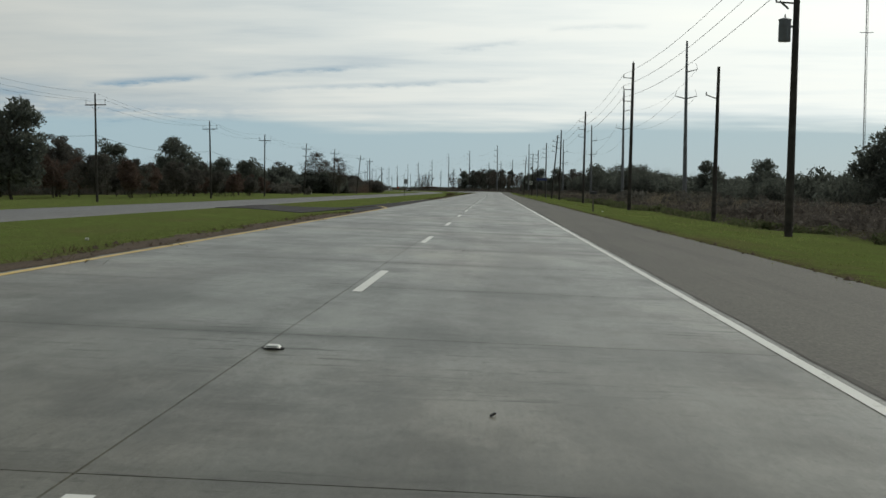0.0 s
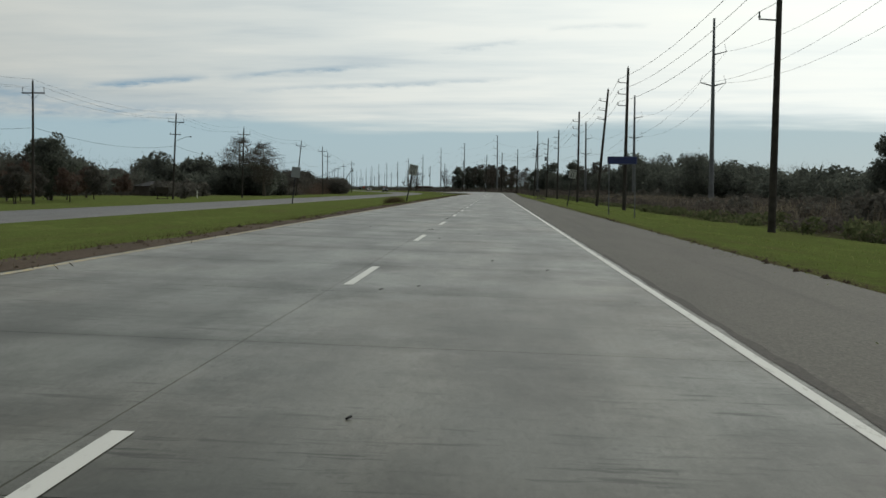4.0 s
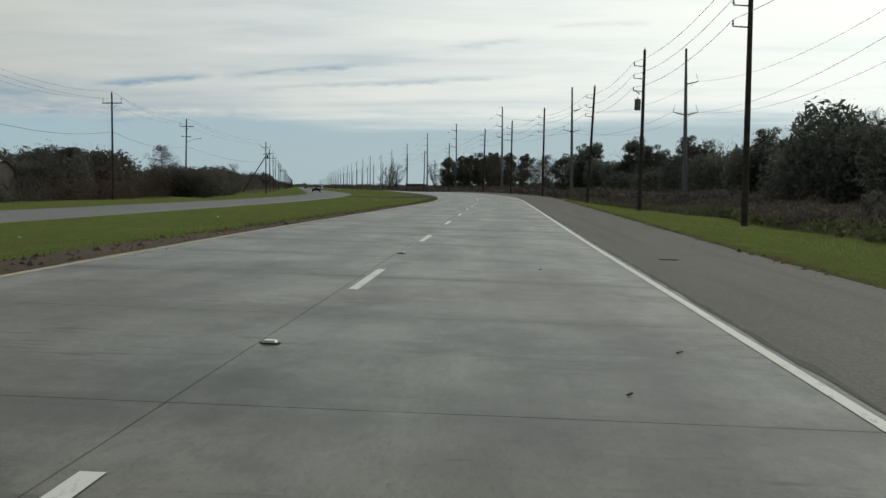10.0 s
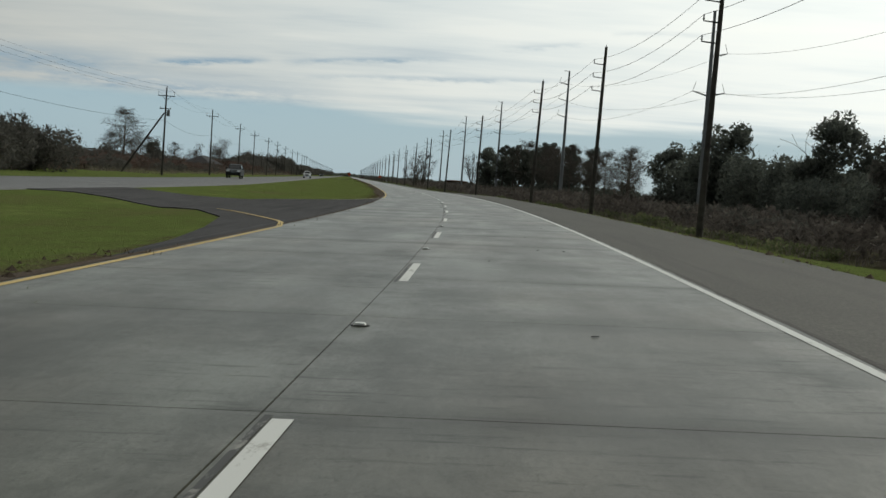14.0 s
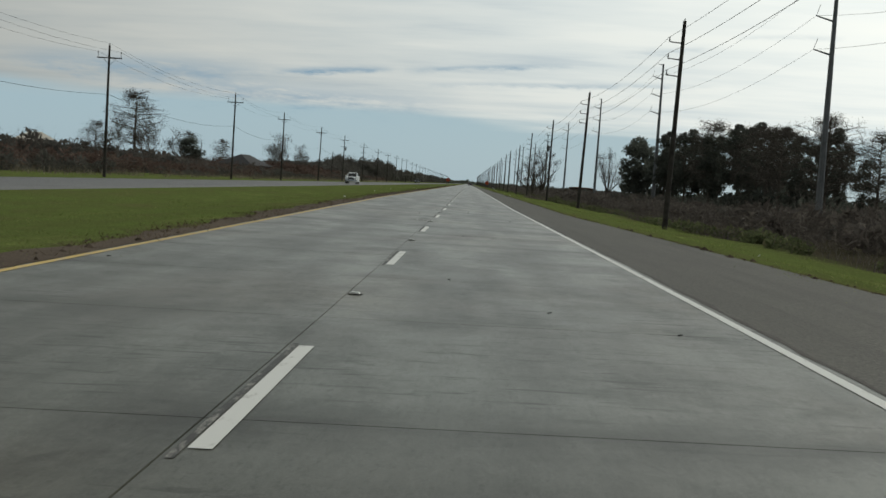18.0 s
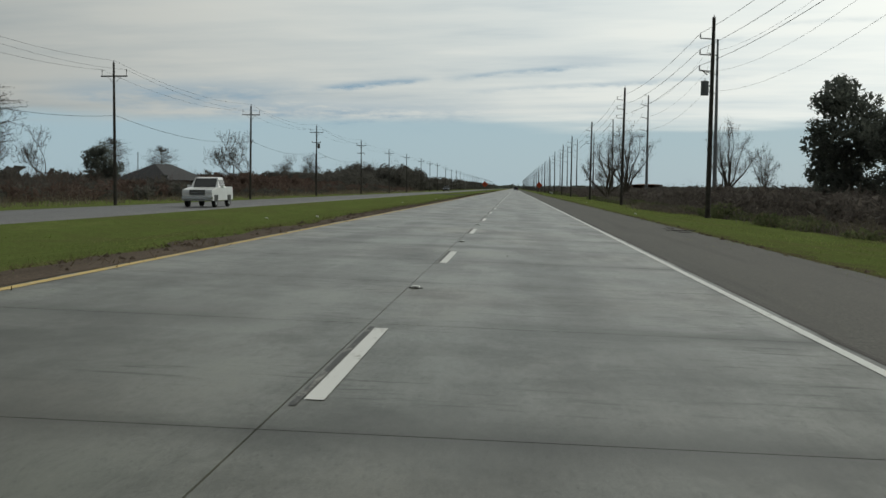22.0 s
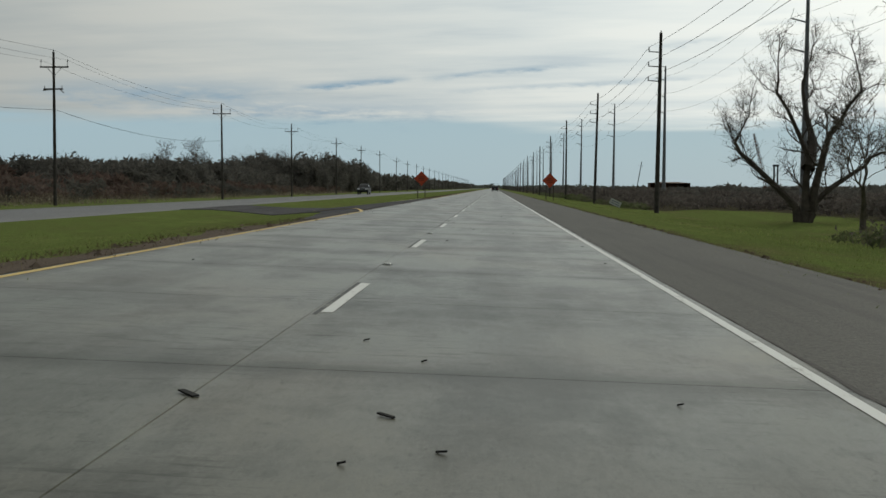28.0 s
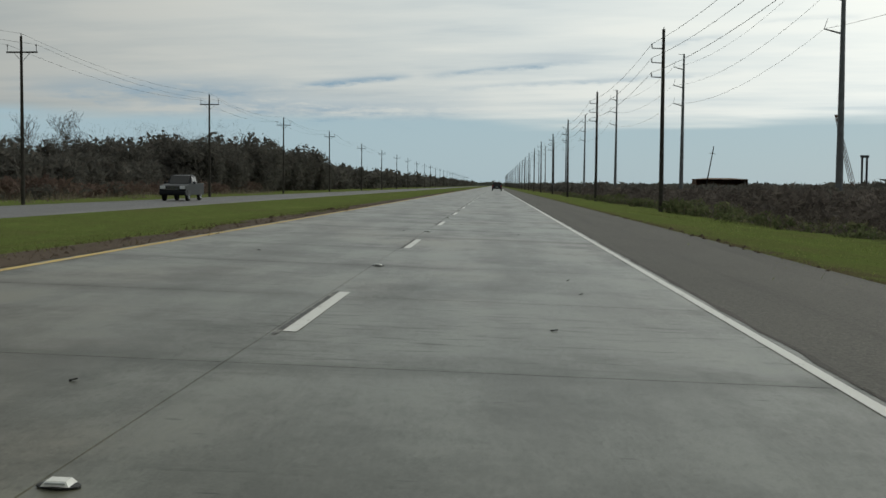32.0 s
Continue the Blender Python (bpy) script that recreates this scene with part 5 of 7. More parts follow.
def limb_tree(seed, mains, trunk_r, label, levels=3, reach=0.30, spray=5, height=14.0):
    """A bare tree from a few bent main limbs, given as (x, depth, z) bends, each feathered with branches."""
    rng = np.random.default_rng(seed)
    root = thing("bare_tree", label, "tree", "leafless trees")
    heavy, light, tips = [], [], []

    def grow(p, d, length, r, level):
        for k in range(3):
            d = (d + Vector(rng.normal(0, 0.22, 3)) + Vector((0, 0, 0.10))).normalized()
            q = p + d * length / 3
            light.append((p.copy(), q.copy(), r, r * 0.8))
            if level < levels:
                for _ in range(2 if rng.random() < 0.6 else 1):
                    grow(q, (d + Vector(rng.normal(0, 0.7, 3))).normalized(), length * rng.uniform(0.45, 0.7), r * 0.6, level + 1)
            p, r = q, r * 0.8
        tips.append(p.copy())

    for bends in mains:
        pts = [Vector(b) for b in bends]
        n = len(pts) - 1
        for k, (p, q) in enumerate(zip(pts, pts[1:])):
            ra, rb = trunk_r * (1 - 0.86 * (k / n) ** 0.6) * (1 if k == 0 else 0.8), trunk_r * (1 - 0.86 * ((k + 1) / n) ** 0.6) * 0.8
            mid = p.lerp(q, 0.5) + Vector(rng.normal(0, 0.12, 3))
            heavy.append((p, mid, ra, (ra + rb) / 2)), heavy.append((mid, q, (ra + rb) / 2, rb))
            if k >= 1:
                for t in np.linspace(0.15, 1, 4):
                    a = rng.uniform(0, 2 * math.pi)
                    d = ((q - p).normalized() * 0.8 + Vector((math.cos(a), math.sin(a), 0.35)) * 0.9).normalized()
                    grow(p.lerp(q, float(t)), d, height * reach * rng.uniform(0.5, 0.9), rb * 0.5, 1)
        grow(pts[-1], (pts[-1] - pts[-2]).normalized(), height * reach * 0.8, trunk_r * 0.12, 1)
    part("trunk", mesh_of("trunk", *tubes(heavy), M_BARK), None, root)
    fine = []
    for t in tips:
        for _ in range(spray):
            d = Vector(rng.normal(0, 1, 3)) + Vector((0, 0, 0.4))
            fine.append((t, t + d.normalized() * height * rng.uniform(0.03, 0.06), 0.006, 0.004))
    part("crown", mesh_of("crown", *with_twigs(rng, tubes(light, 0.007), fine, 0.009), M_BARK), None, root, "fine bare twigs")
    return root


# ---------------------------------------------------------------- scrub and woods
for seed, s0, s1, x0, x1, n_, h_ in ((11, -40, 480, 18.5, 44, 1500, 0.95), (12, 470, 990, 18, 42, 1900, 2.4), (13, 1055, 1330, 17.5, 46, 1250, 1.7), (37, 975, 1060, 27, 48, 240, 1.9),
                                     (38, -40, 480, 17.8, 20.5, 420, 0.7), (39, 610, 985, 16.2, 19.5, 350, 1.2), (94, 470, 615, 17.8, 20.5, 130, 1.1), (40, 1060, 1330, 15.6, 19, 300, 1.2)):
    thicket("scrub_verge", "tangled brown leafless scrub beyond the verge", seed, s0, s1, x0, x1, n_, h_, 1.4, M_BRUSH, 0.0145, 30, gaps=0.08, litter=12)
for seed, s0, s1, x0, x1, n_, h_ in ((81, -30, 480, 19, 46, 620, 0.9), (82, 470, 990, 19.5, 44, 620, 1.9), (83, 975, 1060, 29, 50, 110, 1.8), (84, 1055, 1335, 19, 48, 330, 1.75)):
    belt("scrub_mass", "dense grey-brown leafless bushes crowded beyond the verge", seed, s0, s1, x0, x1, n_, h_, 1.7, M_BRUSH, 0.05, 110, hvar=0.3)
belt("scrub_mass", "dense purple-brown leafless bushes beyond the oncoming road", 85, 640, 1330, -70, -47, 700, 2.3, 2.0, M_RUSTBRUSH, 0.06, 110, hvar=0.35)
belt("bush_row", "dark green low weeds at the foot of the scrub", 8, -20, 610, 17.0, 19.6, 260, 0.7, 0.9, M_WEED, 0.045, 150)
belt("bush_row", "dark green low weeds at the foot of the scrub", 7, 610, 985, 15.8, 18.5, 160, 0.7, 0.9, M_WEED, 0.045, 150)
belt("bush_row", "dark green low weeds at the foot of the scrub", 9, 1060, 1330, 15.2, 18, 130, 0.8, 0.9, M_WEED, 0.045, 150)
belt("bush_row", "dark olive bushes among the bare scrub", 14, -20, 900, 22, 52, 420, 1.7, 1.1, M_LEAF2, 0.09, 160)
belt("bush_row", "dark olive bushes among the bare scrub", 15, 880, 1500, 29, 60, 420, 1.6, 1.3, M_LEAF2, 0.10, 160)
belt("wood_edge", "dense dark mixed wood behind the scrub", 16, 90, 400, 48, 70, 310, 5.4, 3.0, M_LEAF, 0.12, 240, "wood", 0.25, mass=300)
thicket("wood_edge", "grey bare twigs rising from the wood", 17, 390, 650, 44, 72, 260, 8.6, 2.4, M_BRUSH, 0.022, 130, "wood", 0.5, litter=0)
belt("wood_edge", "dense dark mixed wood behind the scrub", 18, 380, 650, 40, 60, 330, 9.0, 3.0, M_LEAF, 0.10, 480, "wood", 0.26, mass=760)
belt("wood_edge", "dark undergrowth below the pines", 42, 742, 856, 39, 58, 110, 3.6, 2.4, M_PINE, 0.17, 300, "wood")
belt("wood_edge", "low dark scrub wood far from the road", 19, 640, 1500, 60, 140, 520, 2.0, 3.0, M_LEAF2, 0.30, 120, "wood")
belt("wood_edge", "low dark scrub wood far from the road", 20, 1300, 3600, 22, 120, 900, 2.4, 4.0, M_LEAF2, 0.6, 70, "wood")
belt("wood_edge", "dark mixed wood beside the oncoming road", 21, 100, 420, -108, -86, 300, 7.0, 3.4, M_LEAF, 0.17, 240, "wood", 0.3, mass=240)
thicket("bare_wood", "thin grey bare trees behind the lawn", 22, 120, 420, -92, -76, 240, 7.6, 2.2, M_BRUSH, 0.024, 110, "wood", 0.5, litter=0)
belt("hedge_wood", "dark clump of overgrown evergreen bushes and stems", 23, 438, 456, -67, -54, 56, 9.0, 2.8, M_LEAF, 0.10, 560, "wood", 0.2, mass=900)
belt("hedge_wood", "tall dark trees crowded behind the arched barn", 57, 468, 522, -94, -74, 70, 10.5, 3.4, M_LEAF, 0.14, 380, "wood", 0.18)
belt("hedge_wood", "low dark bushes in front of the arched barn", 58, 453, 474, -60, -51, 28, 2.7, 1.8, M_LEAF2, 0.09, 300, "wood", 0.2)
belt("hedge_wood", "dark overgrown hedge wood beside the oncoming road", 34, 489, 534, -66, -51, 84, 7.6, 2.8, M_LEAF2, 0.10, 560, "wood", 0.2, mass=800)
belt("hedge_wood", "rounded dark hedge wood beside the oncoming road", 43, 548, 618, -56, -41, 100, 6.3, 2.6, M_LEAF2, 0.10, 560, "wood", 0.16, mass=800)
belt("hedge_wood", "dark wood behind the arched barn", 44, 440, 620, -100, -70, 150, 6.0, 3.2, M_LEAF, 0.24, 300, "wood", 0.22)
thicket("hedge_wood", "brown bare brush before the hedge wood", 24, 545, 640, -48, -43, 120, 2.4, 1.6, M_RUSTBRUSH, 0.018, 110)
thicket("hedge_wood", "brown bare brush before the hedge wood", 35, 482, 540, -53, -46, 90, 3.2, 1.8, M_RUSTBRUSH, 0.018, 110)
thicket("hedge_wood", "brown bare brush before the arched barn", 45, 462, 486, -54, -49, 34, 3.0, 1.6, M_BRUSH, 0.018, 100)
belt("scrub_far_side", "low dark scrub after the hedge wood", 46, 612, 700, -70, -50, 90, 2.6, 2.0, M_LEAF2, 0.16, 240)
belt("wood_edge", "tall dark wood beside the pale barn", 54, 880, 1002, -205, -150, 80, 12.5, 6.0, M_LEAF2, 0.34, 260, "wood", 0.2)
belt("wood_edge", "dark thicket in front of the pale barn", 55, 925, 1010, -136, -104, 70, 5.6, 4.0, M_LEAF2, 0.26, 260, "wood", 0.2)
reeds("dry_reeds", "tall plot of greyish dry stems beyond the oncoming road", 56, 688, 732, -66, -52, 5000, 1.7, 0.02, M_BRUSH)
thicket("scrub_far_side", "low brown scrub beyond the oncoming road", 25, 640, 1330, -66, -43, 1700, 2.6, 1.7, M_BRUSH, 0.018, 34, gaps=0.15, litter=12)
belt("scrub_far_side", "dark low thicket behind the scrub", 26, 640, 1330, -112, -58, 800, 3.6, 2.2, M_LEAF2, 0.13, 190, gaps=0.1)
thicket("scrub_far_side", "reddish bare twigs over the thicket", 27, 640, 1330, -96, -54, 1000, 4.3, 2.6, M_RUSTBRUSH, 0.017, 46, "brush", 0.3, litter=14)
belt("bush_row", "dark green bushes at the foot of the reddish scrub", 36, 660, 1230, -54, -45, 150, 2.0, 1.5, M_LEAF2, 0.11, 300)
belt("scrub_far_side", "dark tangled wood behind the reddish scrub", 41, 1110, 1290, -84, -54, 290, 6.8, 3.4, M_LEAF2, 0.09, 430, "wood", 0.16, mass=300)
belt("scrub_far_side", "rusty leafless thicket beyond the oncoming road", 52, 990, 1130, -78, -52, 170, 4.4, 2.6, M_RUSTBRUSH, 0.07, 440, "brush", 0.2)
belt("woods_ahead", "tall dark wood along the oncoming road", 28, 1285, 1450, -84, -50, 240, 11.5, 3.6, M_LEAF2, 0.16, 470, "wood", 0.22, mass=480)
belt("woods_ahead", "dark wood along the oncoming road", 53, 1440, 1600, -80, -50, 110, 8.5, 3.6, M_LEAF2, 0.3, 260, "wood", 0.22)
thicket("woods_ahead", "grey bare crowns over the dark wood", 29, 1300, 1480, -84, -54, 180, 11.5, 2.6, M_BRUSH, 0.02, 110, "wood", 0.5, litter=0)
belt("woods_ahead", "dark wood along the oncoming road far ahead", 30, 1580, 4200, -120, -52, 800, 8.4, 6.0, M_LEAF2, 0.8, 80, "wood")
belt("woods_ahead", "dark low wood on the horizon", 31, 4000, 5000, -700, 600, 600, 8.0, 14.0, M_LEAF, 2.2, 45, "wood")
belt("woods_ahead", "dark wood far out across the fields", 32, -50, 2500, 170, 420, 600, 4.2, 9.0, M_LEAF2, 1.2, 45, "wood")
belt("woods_ahead", "dark wood far out beyond the oncoming road", 33, -50, 2500, -420, -140, 600, 5.2, 9.0, M_LEAF2, 1.2, 45, "wood")

# standing dry stems and the uneven edges of the mown grass
reeds("dry_reeds", "pale dry reeds standing in the ditch", 41, 90, 420, 21, 34, 9000, 1.3, 0.018, M_REED)
reeds("dry_reeds", "dead brown stems along the ditch", 42, 420, 985, 15.5, 30, 14000, 1.0, 0.016, M_BRUSH)
reeds("dry_reeds", "pale dry grass beyond the oncoming road", 43, 640, 1300, -52, -38, 14000, 0.9, 0.02, M_REED)
reeds("verge_grass", "rough green grass at the foot of the bank", 44, -20, 1150, 11.0, 15.5, 26000, 0.14, 0.014, M_GRASS, clump=0.7)
reeds("verge_grass", "ragged grass along the edge of the shoulder", 45, -20, 1120, 6.64, 7.2, 40000, 0.045, 0.008, M_GRASS, clump=0.3, lean=0.9)
reeds("median_grass", "ragged grass along the edge of the median", 46, -20, 1120, -5.6, -4.6, 40000, 0.055, 0.008, M_GRASS, clump=0.35, lean=0.9)
reeds("median_grass", "dead brown grass tufts on the dirt strip", 47, -20, 1120, -5.1, -3.98, 22000, 0.10, 0.010, M_DEADGRASS, clump=0.22, lean=0.9)


thicket("scrub_verge", "low heap of brush with pale debris by the verge", 48, 838, 868, 13.4, 16.5, 60, 0.8, 1.0, M_BRUSH, 0.014, 70)
thicket("scrub_verge", "low heap of dead brown brush by the mailbox", 93, 313.8, 316.2, 7.8, 8.8, 6, 0.30, 0.4, M_BRUSH, 0.010, 50)
thicket("scrub_far_side", "tangle of bleached dead branches beside a pole", 92, 1026, 1050, -41, -37.5, 26, 1.5, 1.2, M_REED, 0.02, 60)
reeds("dry_reeds", "clump of tall dead grass at the foot of the sign", 87, 242.2, 243.6, -7.5, -6.6, 900, 0.55, 0.012, M_DEADGRASS, clump=0.28, lean=0.5)
reeds("dry_reeds", "pale fluffy reed heads standing over the scrub", 88, 188, 232, 27, 35, 900, 1.9, 0.035, M_REED, clump=0.9, lean=0.15)
reeds("dry_reeds", "pale fluffy reed heads standing over the scrub", 91, 296, 358, 21.5, 27.5, 1300, 1.3, 0.03, M_REED, clump=0.9, lean=0.15)
reeds("dry_reeds", "pale dry stems in the brush heap", 49, 838, 868, 13.4, 16.5, 700, 0.6, 0.016, M_REED)


reeds("median_grass", "short uneven tufts across the median", 50, 0, 1110, -15.5, -5.2, 60000, 0.06, 0.012, M_GRASS, clump=0.9, lean=1.0)
reeds("verge_grass", "short uneven tufts on the verge", 51, 0, 1110, 7.2, 12.5, 40000, 0.06, 0.012, M_GRASS, clump=0.9, lean=1.0)


def plant(build, spots):
    """The first of a kind is built, the rest are copies, turned and sized."""
    rng = random.Random(len(spots) * 13 + 1)
    first = None
    for s, x, k in spots:
        m = stand(s, x, -0.05, rng.uniform(0, 360)) @ Matrix.Scale(k, 4)
        if first is None:
            first = build()
            first.matrix_world = m
        else:
            o = copy_thing(first, m)
            o.matrix_world = m


plant(lambda: leafy_tree(61, 12.5, 11.0, M_LEAF, 0.16, 46, 80, 0.11, "dark evergreen oak with a broad uneven crown"), ((176, -67, 1.12), (286, -71, 1.05), (344, -74, 0.8), (630, 42, 1.02), (875, 39, 1.18), (154, 49, 0.85), (286, 50, 0.72), (228, 50, 0.64)))
plant(lambda: leafy_tree(62, 11.5, 10.0, M_LEAF, 0.12, 44, 80, 0.11, "dark evergreen tree with a dense low crown"), ((192, -75, 1.0), (262, -80, 1.0), (306, -80, 0.85), (655, 41.5, 0.92), (600, 46, 1.12), (866, 43, 1.12), (428, -74, 0.62), (296, -56.5, 0.76), (1000, -89, 0.95)))
plant(lambda: leafy_tree(63, 10.0, 8.5, M_LEAF2, 0.2, 34, 90, 0.11, "olive-brown tree with a thin winter crown", dense=0.8), ((214, -74, 1.1), (232, -78, 1.0), (352, -80, 0.9), (560, 46, 1.2), (520, 47, 1.15), (585, -60, 0.6), (575, 43, 1.08)))
belt("bush_row", "dark low bushes at the back of the lawn", 89, 392, 414, -72, -62, 26, 2.6, 1.8, M_LEAF2, 0.09, 200)
belt("bush_row", "small round bush beside a pole", 90, 332.4, 333.6, -48.6, -47.2, 3, 1.7, 0.7, M_LEAF2, 0.05, 200)
grove = [(186 + 11.0 * k + 2.0 * math.sin(k * 2.3 + j), -58.0 - 8.5 * j + 1.4 * math.sin(k * 1.7 + 2 * j), 0.92 + 0.12 * math.sin(k * 3.1 + j)) for j in range(2) for k in range(5)]
grove += [(243 + 6.4 * k + 1.6 * math.sin(k * 2.1 + j), -52.5 - 6.2 * j + 1.2 * math.sin(k * 1.9 + j), 0.66 + 0.08 * math.sin(k * 2.7 + 2 * j)) for j in range(3) for k in range(8)]
grove += [(312, -60, 0.7), (322, -66, 0.78), (334, -63, 0.66), (345, -68, 0.8), (358, -72, 0.8), (372, -70, 0.7)]
plant(lambda: leafy_tree(66, 7.2, 7.4, M_LEAF2, 0.22, 26, 70, 0.11, "small brown-leaved tree with a clear trunk on the lawn", 0.15, "grove_tree"), grove[::2])
plant(lambda: leafy_tree(67, 6.6, 6.6, M_RUSTBRUSH, 0.24, 22, 80, 0.10, "small twiggy brown tree with a clear trunk on the lawn", 0.13, "grove_tree", 1.0, 0.85), grove[1::2])
plant(lambda: leafy_tree(64, 15.5, 7.0, M_PINE, 0.26, 34, 90, 0.12, "tall dark pine with a ragged high crown", 0.24, "pine_tree", 0.75, 0.55), ((842, 39, 1.0), (833, 44, 0.92), (824, 40, 0.98), (815, 47, 1.04), (806, 42, 0.86), (797, 46, 1.0), (788, 41, 0.88), (779, 48, 0.82), (770, 43, 0.7), (760, 46, 0.72), (850, 47, 0.9), (838, 52, 1.0), (812, 54, 1.03), (790, 56, 0.97)))
plant(lambda: leafy_tree(65, 13.5, 6.4, M_PINE, 0.2, 32, 90, 0.12, "dark pine with a loose crown", 0.22, "pine_tree", 0.85, 0.6), ((846, 42, 0.95), (829, 41, 0.9), (819, 43, 0.85), (801, 40, 0.95), (783, 44, 0.8), (774, 40, 0.72), (765, 50, 0.8), (753, 42, 0.62), (744, 47, 0.62)))
low_fork = limb_tree(71, (((-0.1, 0, -0.2), (-0.4, 0, 1.0), (-3.3, 0.4, 3.9), (-4.3, 0.6, 5.2), (-3.7, 0.5, 6.4)), ((0, 0, -0.2), (0.2, 0, 1.6), (0.45, 0.3, 4.2), (-0.3, 0.4, 5.9), (-1.6, 0.8, 8.4), (-1.5, 1.0, 10.4)),
                          ((0.1, 0, -0.2), (0.7, -0.2, 2.1), (1.4, -0.6, 5.4), (2.0, -0.9, 6.3), (3.3, -1.2, 8.4), (3.0, -1.0, 10.2)), ((0.1, 0, -0.2), (0.6, 0.1, 1.1), (3.2, 0.6, 3.1), (4.5, 0.8, 4.2), (6.2, 0.9, 4.7)),
                          ((0.3, 0, 3.5), (0.9, 1.8, 6.0), (0.6, 2.9, 8.6), (1.0, 3.2, 10.4))), 0.46, "big bare tree that forks low, with arching limbs", 3, 0.17, 2, 13.5)
low_fork.matrix_world = stand(1012, 21.5, -0.05)
fan_mains = (((0, 0, -0.2), (0, 0, 2.6), (-1.6, 0.3, 6.0), (-2.8, 0.4, 9.5)), ((0, 0, 1.5), (-0.2, 0.2, 4.0), (-0.8, 0.8, 8.0), (-1.1, 1.0, 11.8)), ((0, 0, 1.5), (0.3, -0.2, 4.5), (0.6, -0.6, 8.5), (0.8, -0.9, 12.2)),
             ((0, 0, 1.5), (0.8, 0.3, 4.2), (2.0, 0.8, 7.8), (2.7, 1.0, 11.0)), ((0, 0, 1.5), (1.2, -0.3, 4.0), (3.2, -0.8, 6.6), (4.4, -1.0, 9.0)), ((0, 0, 1.5), (-1.2, -0.4, 3.6), (-3.2, -1.2, 6.2), (-4.3, -1.4, 8.0)), ((0, 0, 2.0), (0.2, 1.4, 5.0), (0.2, 3.0, 8.6), (-0.2, 3.6, 10.6)))
fan = limb_tree(72, fan_mains, 0.36, "big bare tree with a rounded crown of fine twigs", 3, 0.18, 3, 14.5)
fan.matrix_world = stand(980, 23.0, -0.05)
for s_, x_, k_, a_ in ((982, 43.5, 1.05, 140), (954, 45, 0.62, 60)):
    copy_thing(fan, stand(s_, x_, -0.05, a_)).scale = (k_, k_, k_)
plant(lambda: bare_tree(73, 9.0, 0.85, 4, 0.22, 0.25, "small bare tree with crooked branches", None, 0.35, 3, 0.014, 0.0, 2), ((995, 20.5, 0.9), (735, 52, 0.9), (998, -57.3, 1.5), (1016, -58.3, 1.6), (450, -64, 1.3), (463, -56, 0.95), (930, -84, 1.45), (920, -80, 1.5), (938, -76, 1.3), (905, -86, 1.5), (1062, -60, 0.9), (310, -62, 0.9), (300, -64, 0.8), (286, -63, 0.85), (275, -66, 0.8), (455, -62, 1.3), (1362, -99, 1.95), (1370, -104, 2.1), (1366, -109, 2.0), (1374, -112, 1.7), (1358, -118, 1.45), (1425, -82, 1.8), (478, 45, 1.25), (490, 48, 1.35), (503, 44, 1.2), (464, 50, 1.35), (536, 45, 1.15), (440, 49, 1.25), (300, -88, 1.0), (276, -90, 1.0), (258, -86, 0.9), (330, -88, 1.0), (1432, -87, 1.7)))


def cypress(seed, height, label):
    """Leafless bald cypress: a straight stem with level, feathery side branches."""
    rng = np.random.default_rng(seed)
    root = thing("cypress_tree", label, "tree", "leafless trees")
    stem = [(Vector((0, 0, height * k / 8)), Vector((0, 0, height * (k + 1) / 8)), 0.28 * (1 - k / 9), 0.28 * (1 - (k + 1) / 9)) for k in range(8)]
    part("trunk", mesh_of("trunk", *tubes(stem, 0.03), M_PALEBARK), None, root)
    segs, pts = [], []
    for k in range(96):
        t = rng.uniform(0, 1) ** 0.85
        z = height * (0.26 + 0.72 * t)
        reach = height * 0.40 * (0.30 + 0.70 * math.sin(math.pi * (0.16 + 0.74 * t)) ** 0.8) * (1 if t < 0.85 else 0.62) * rng.uniform(0.5, 1.1)
        a = rng.uniform(0, 2 * math.pi)
        d = Vector((math.cos(a), math.sin(a), rng.uniform(0.05, 0.34)))
        p, q = Vector((0, 0, z)), Vector((0, 0, z)) + d * reach
        segs.append((p, q, 0.05, 0.015))
        for j in range(5):
            b = p.lerp(q, rng.uniform(0.35, 1))
            e = b + Vector(rng.normal(0, 1, 3)).normalized() * reach * 0.28
            segs.append((b, e, 0.02, 0.012))
            pts.append(np.asarray(b.lerp(e, 0.6))), pts.append(np.asarray(e))
    part("crown", mesh_of("crown", *tubes(segs, 0.016), M_PALEBARK), None, root, "level bare branches")
    cl = np.repeat(np.array(pts), 7, axis=0) + rng.normal(0, 1, (len(pts) * 7, 3)) * (height * 0.030, height * 0.030, height * 0.012)
    part("foliage", quads_mesh("foliage", cards(rng, cl, 0.22, aspect=0.07), M_TWIG), None, root, "grey-brown feathery twigs")
    return root


plant(lambda: cypress(75, 12.0, "grey leafless cypress with level branches"), ((941, -91, 1.75), (808, 41, 1.28), (783, 43, 1.12), (768, 41, 1.05), (757, 40, 1.0), (413, -50, 1.0), (409, -49, 0.70), (726, 46, 0.95), (712, 48, 1.0), (740, 41, 1.05), (734, 45, 0.9), (1030, -96, 1.1), (1034, -85, 0.95), (448, -62, 1.22), (895, -88, 0.9), (700, 45, 0.85), (462, -60, 1.0)))


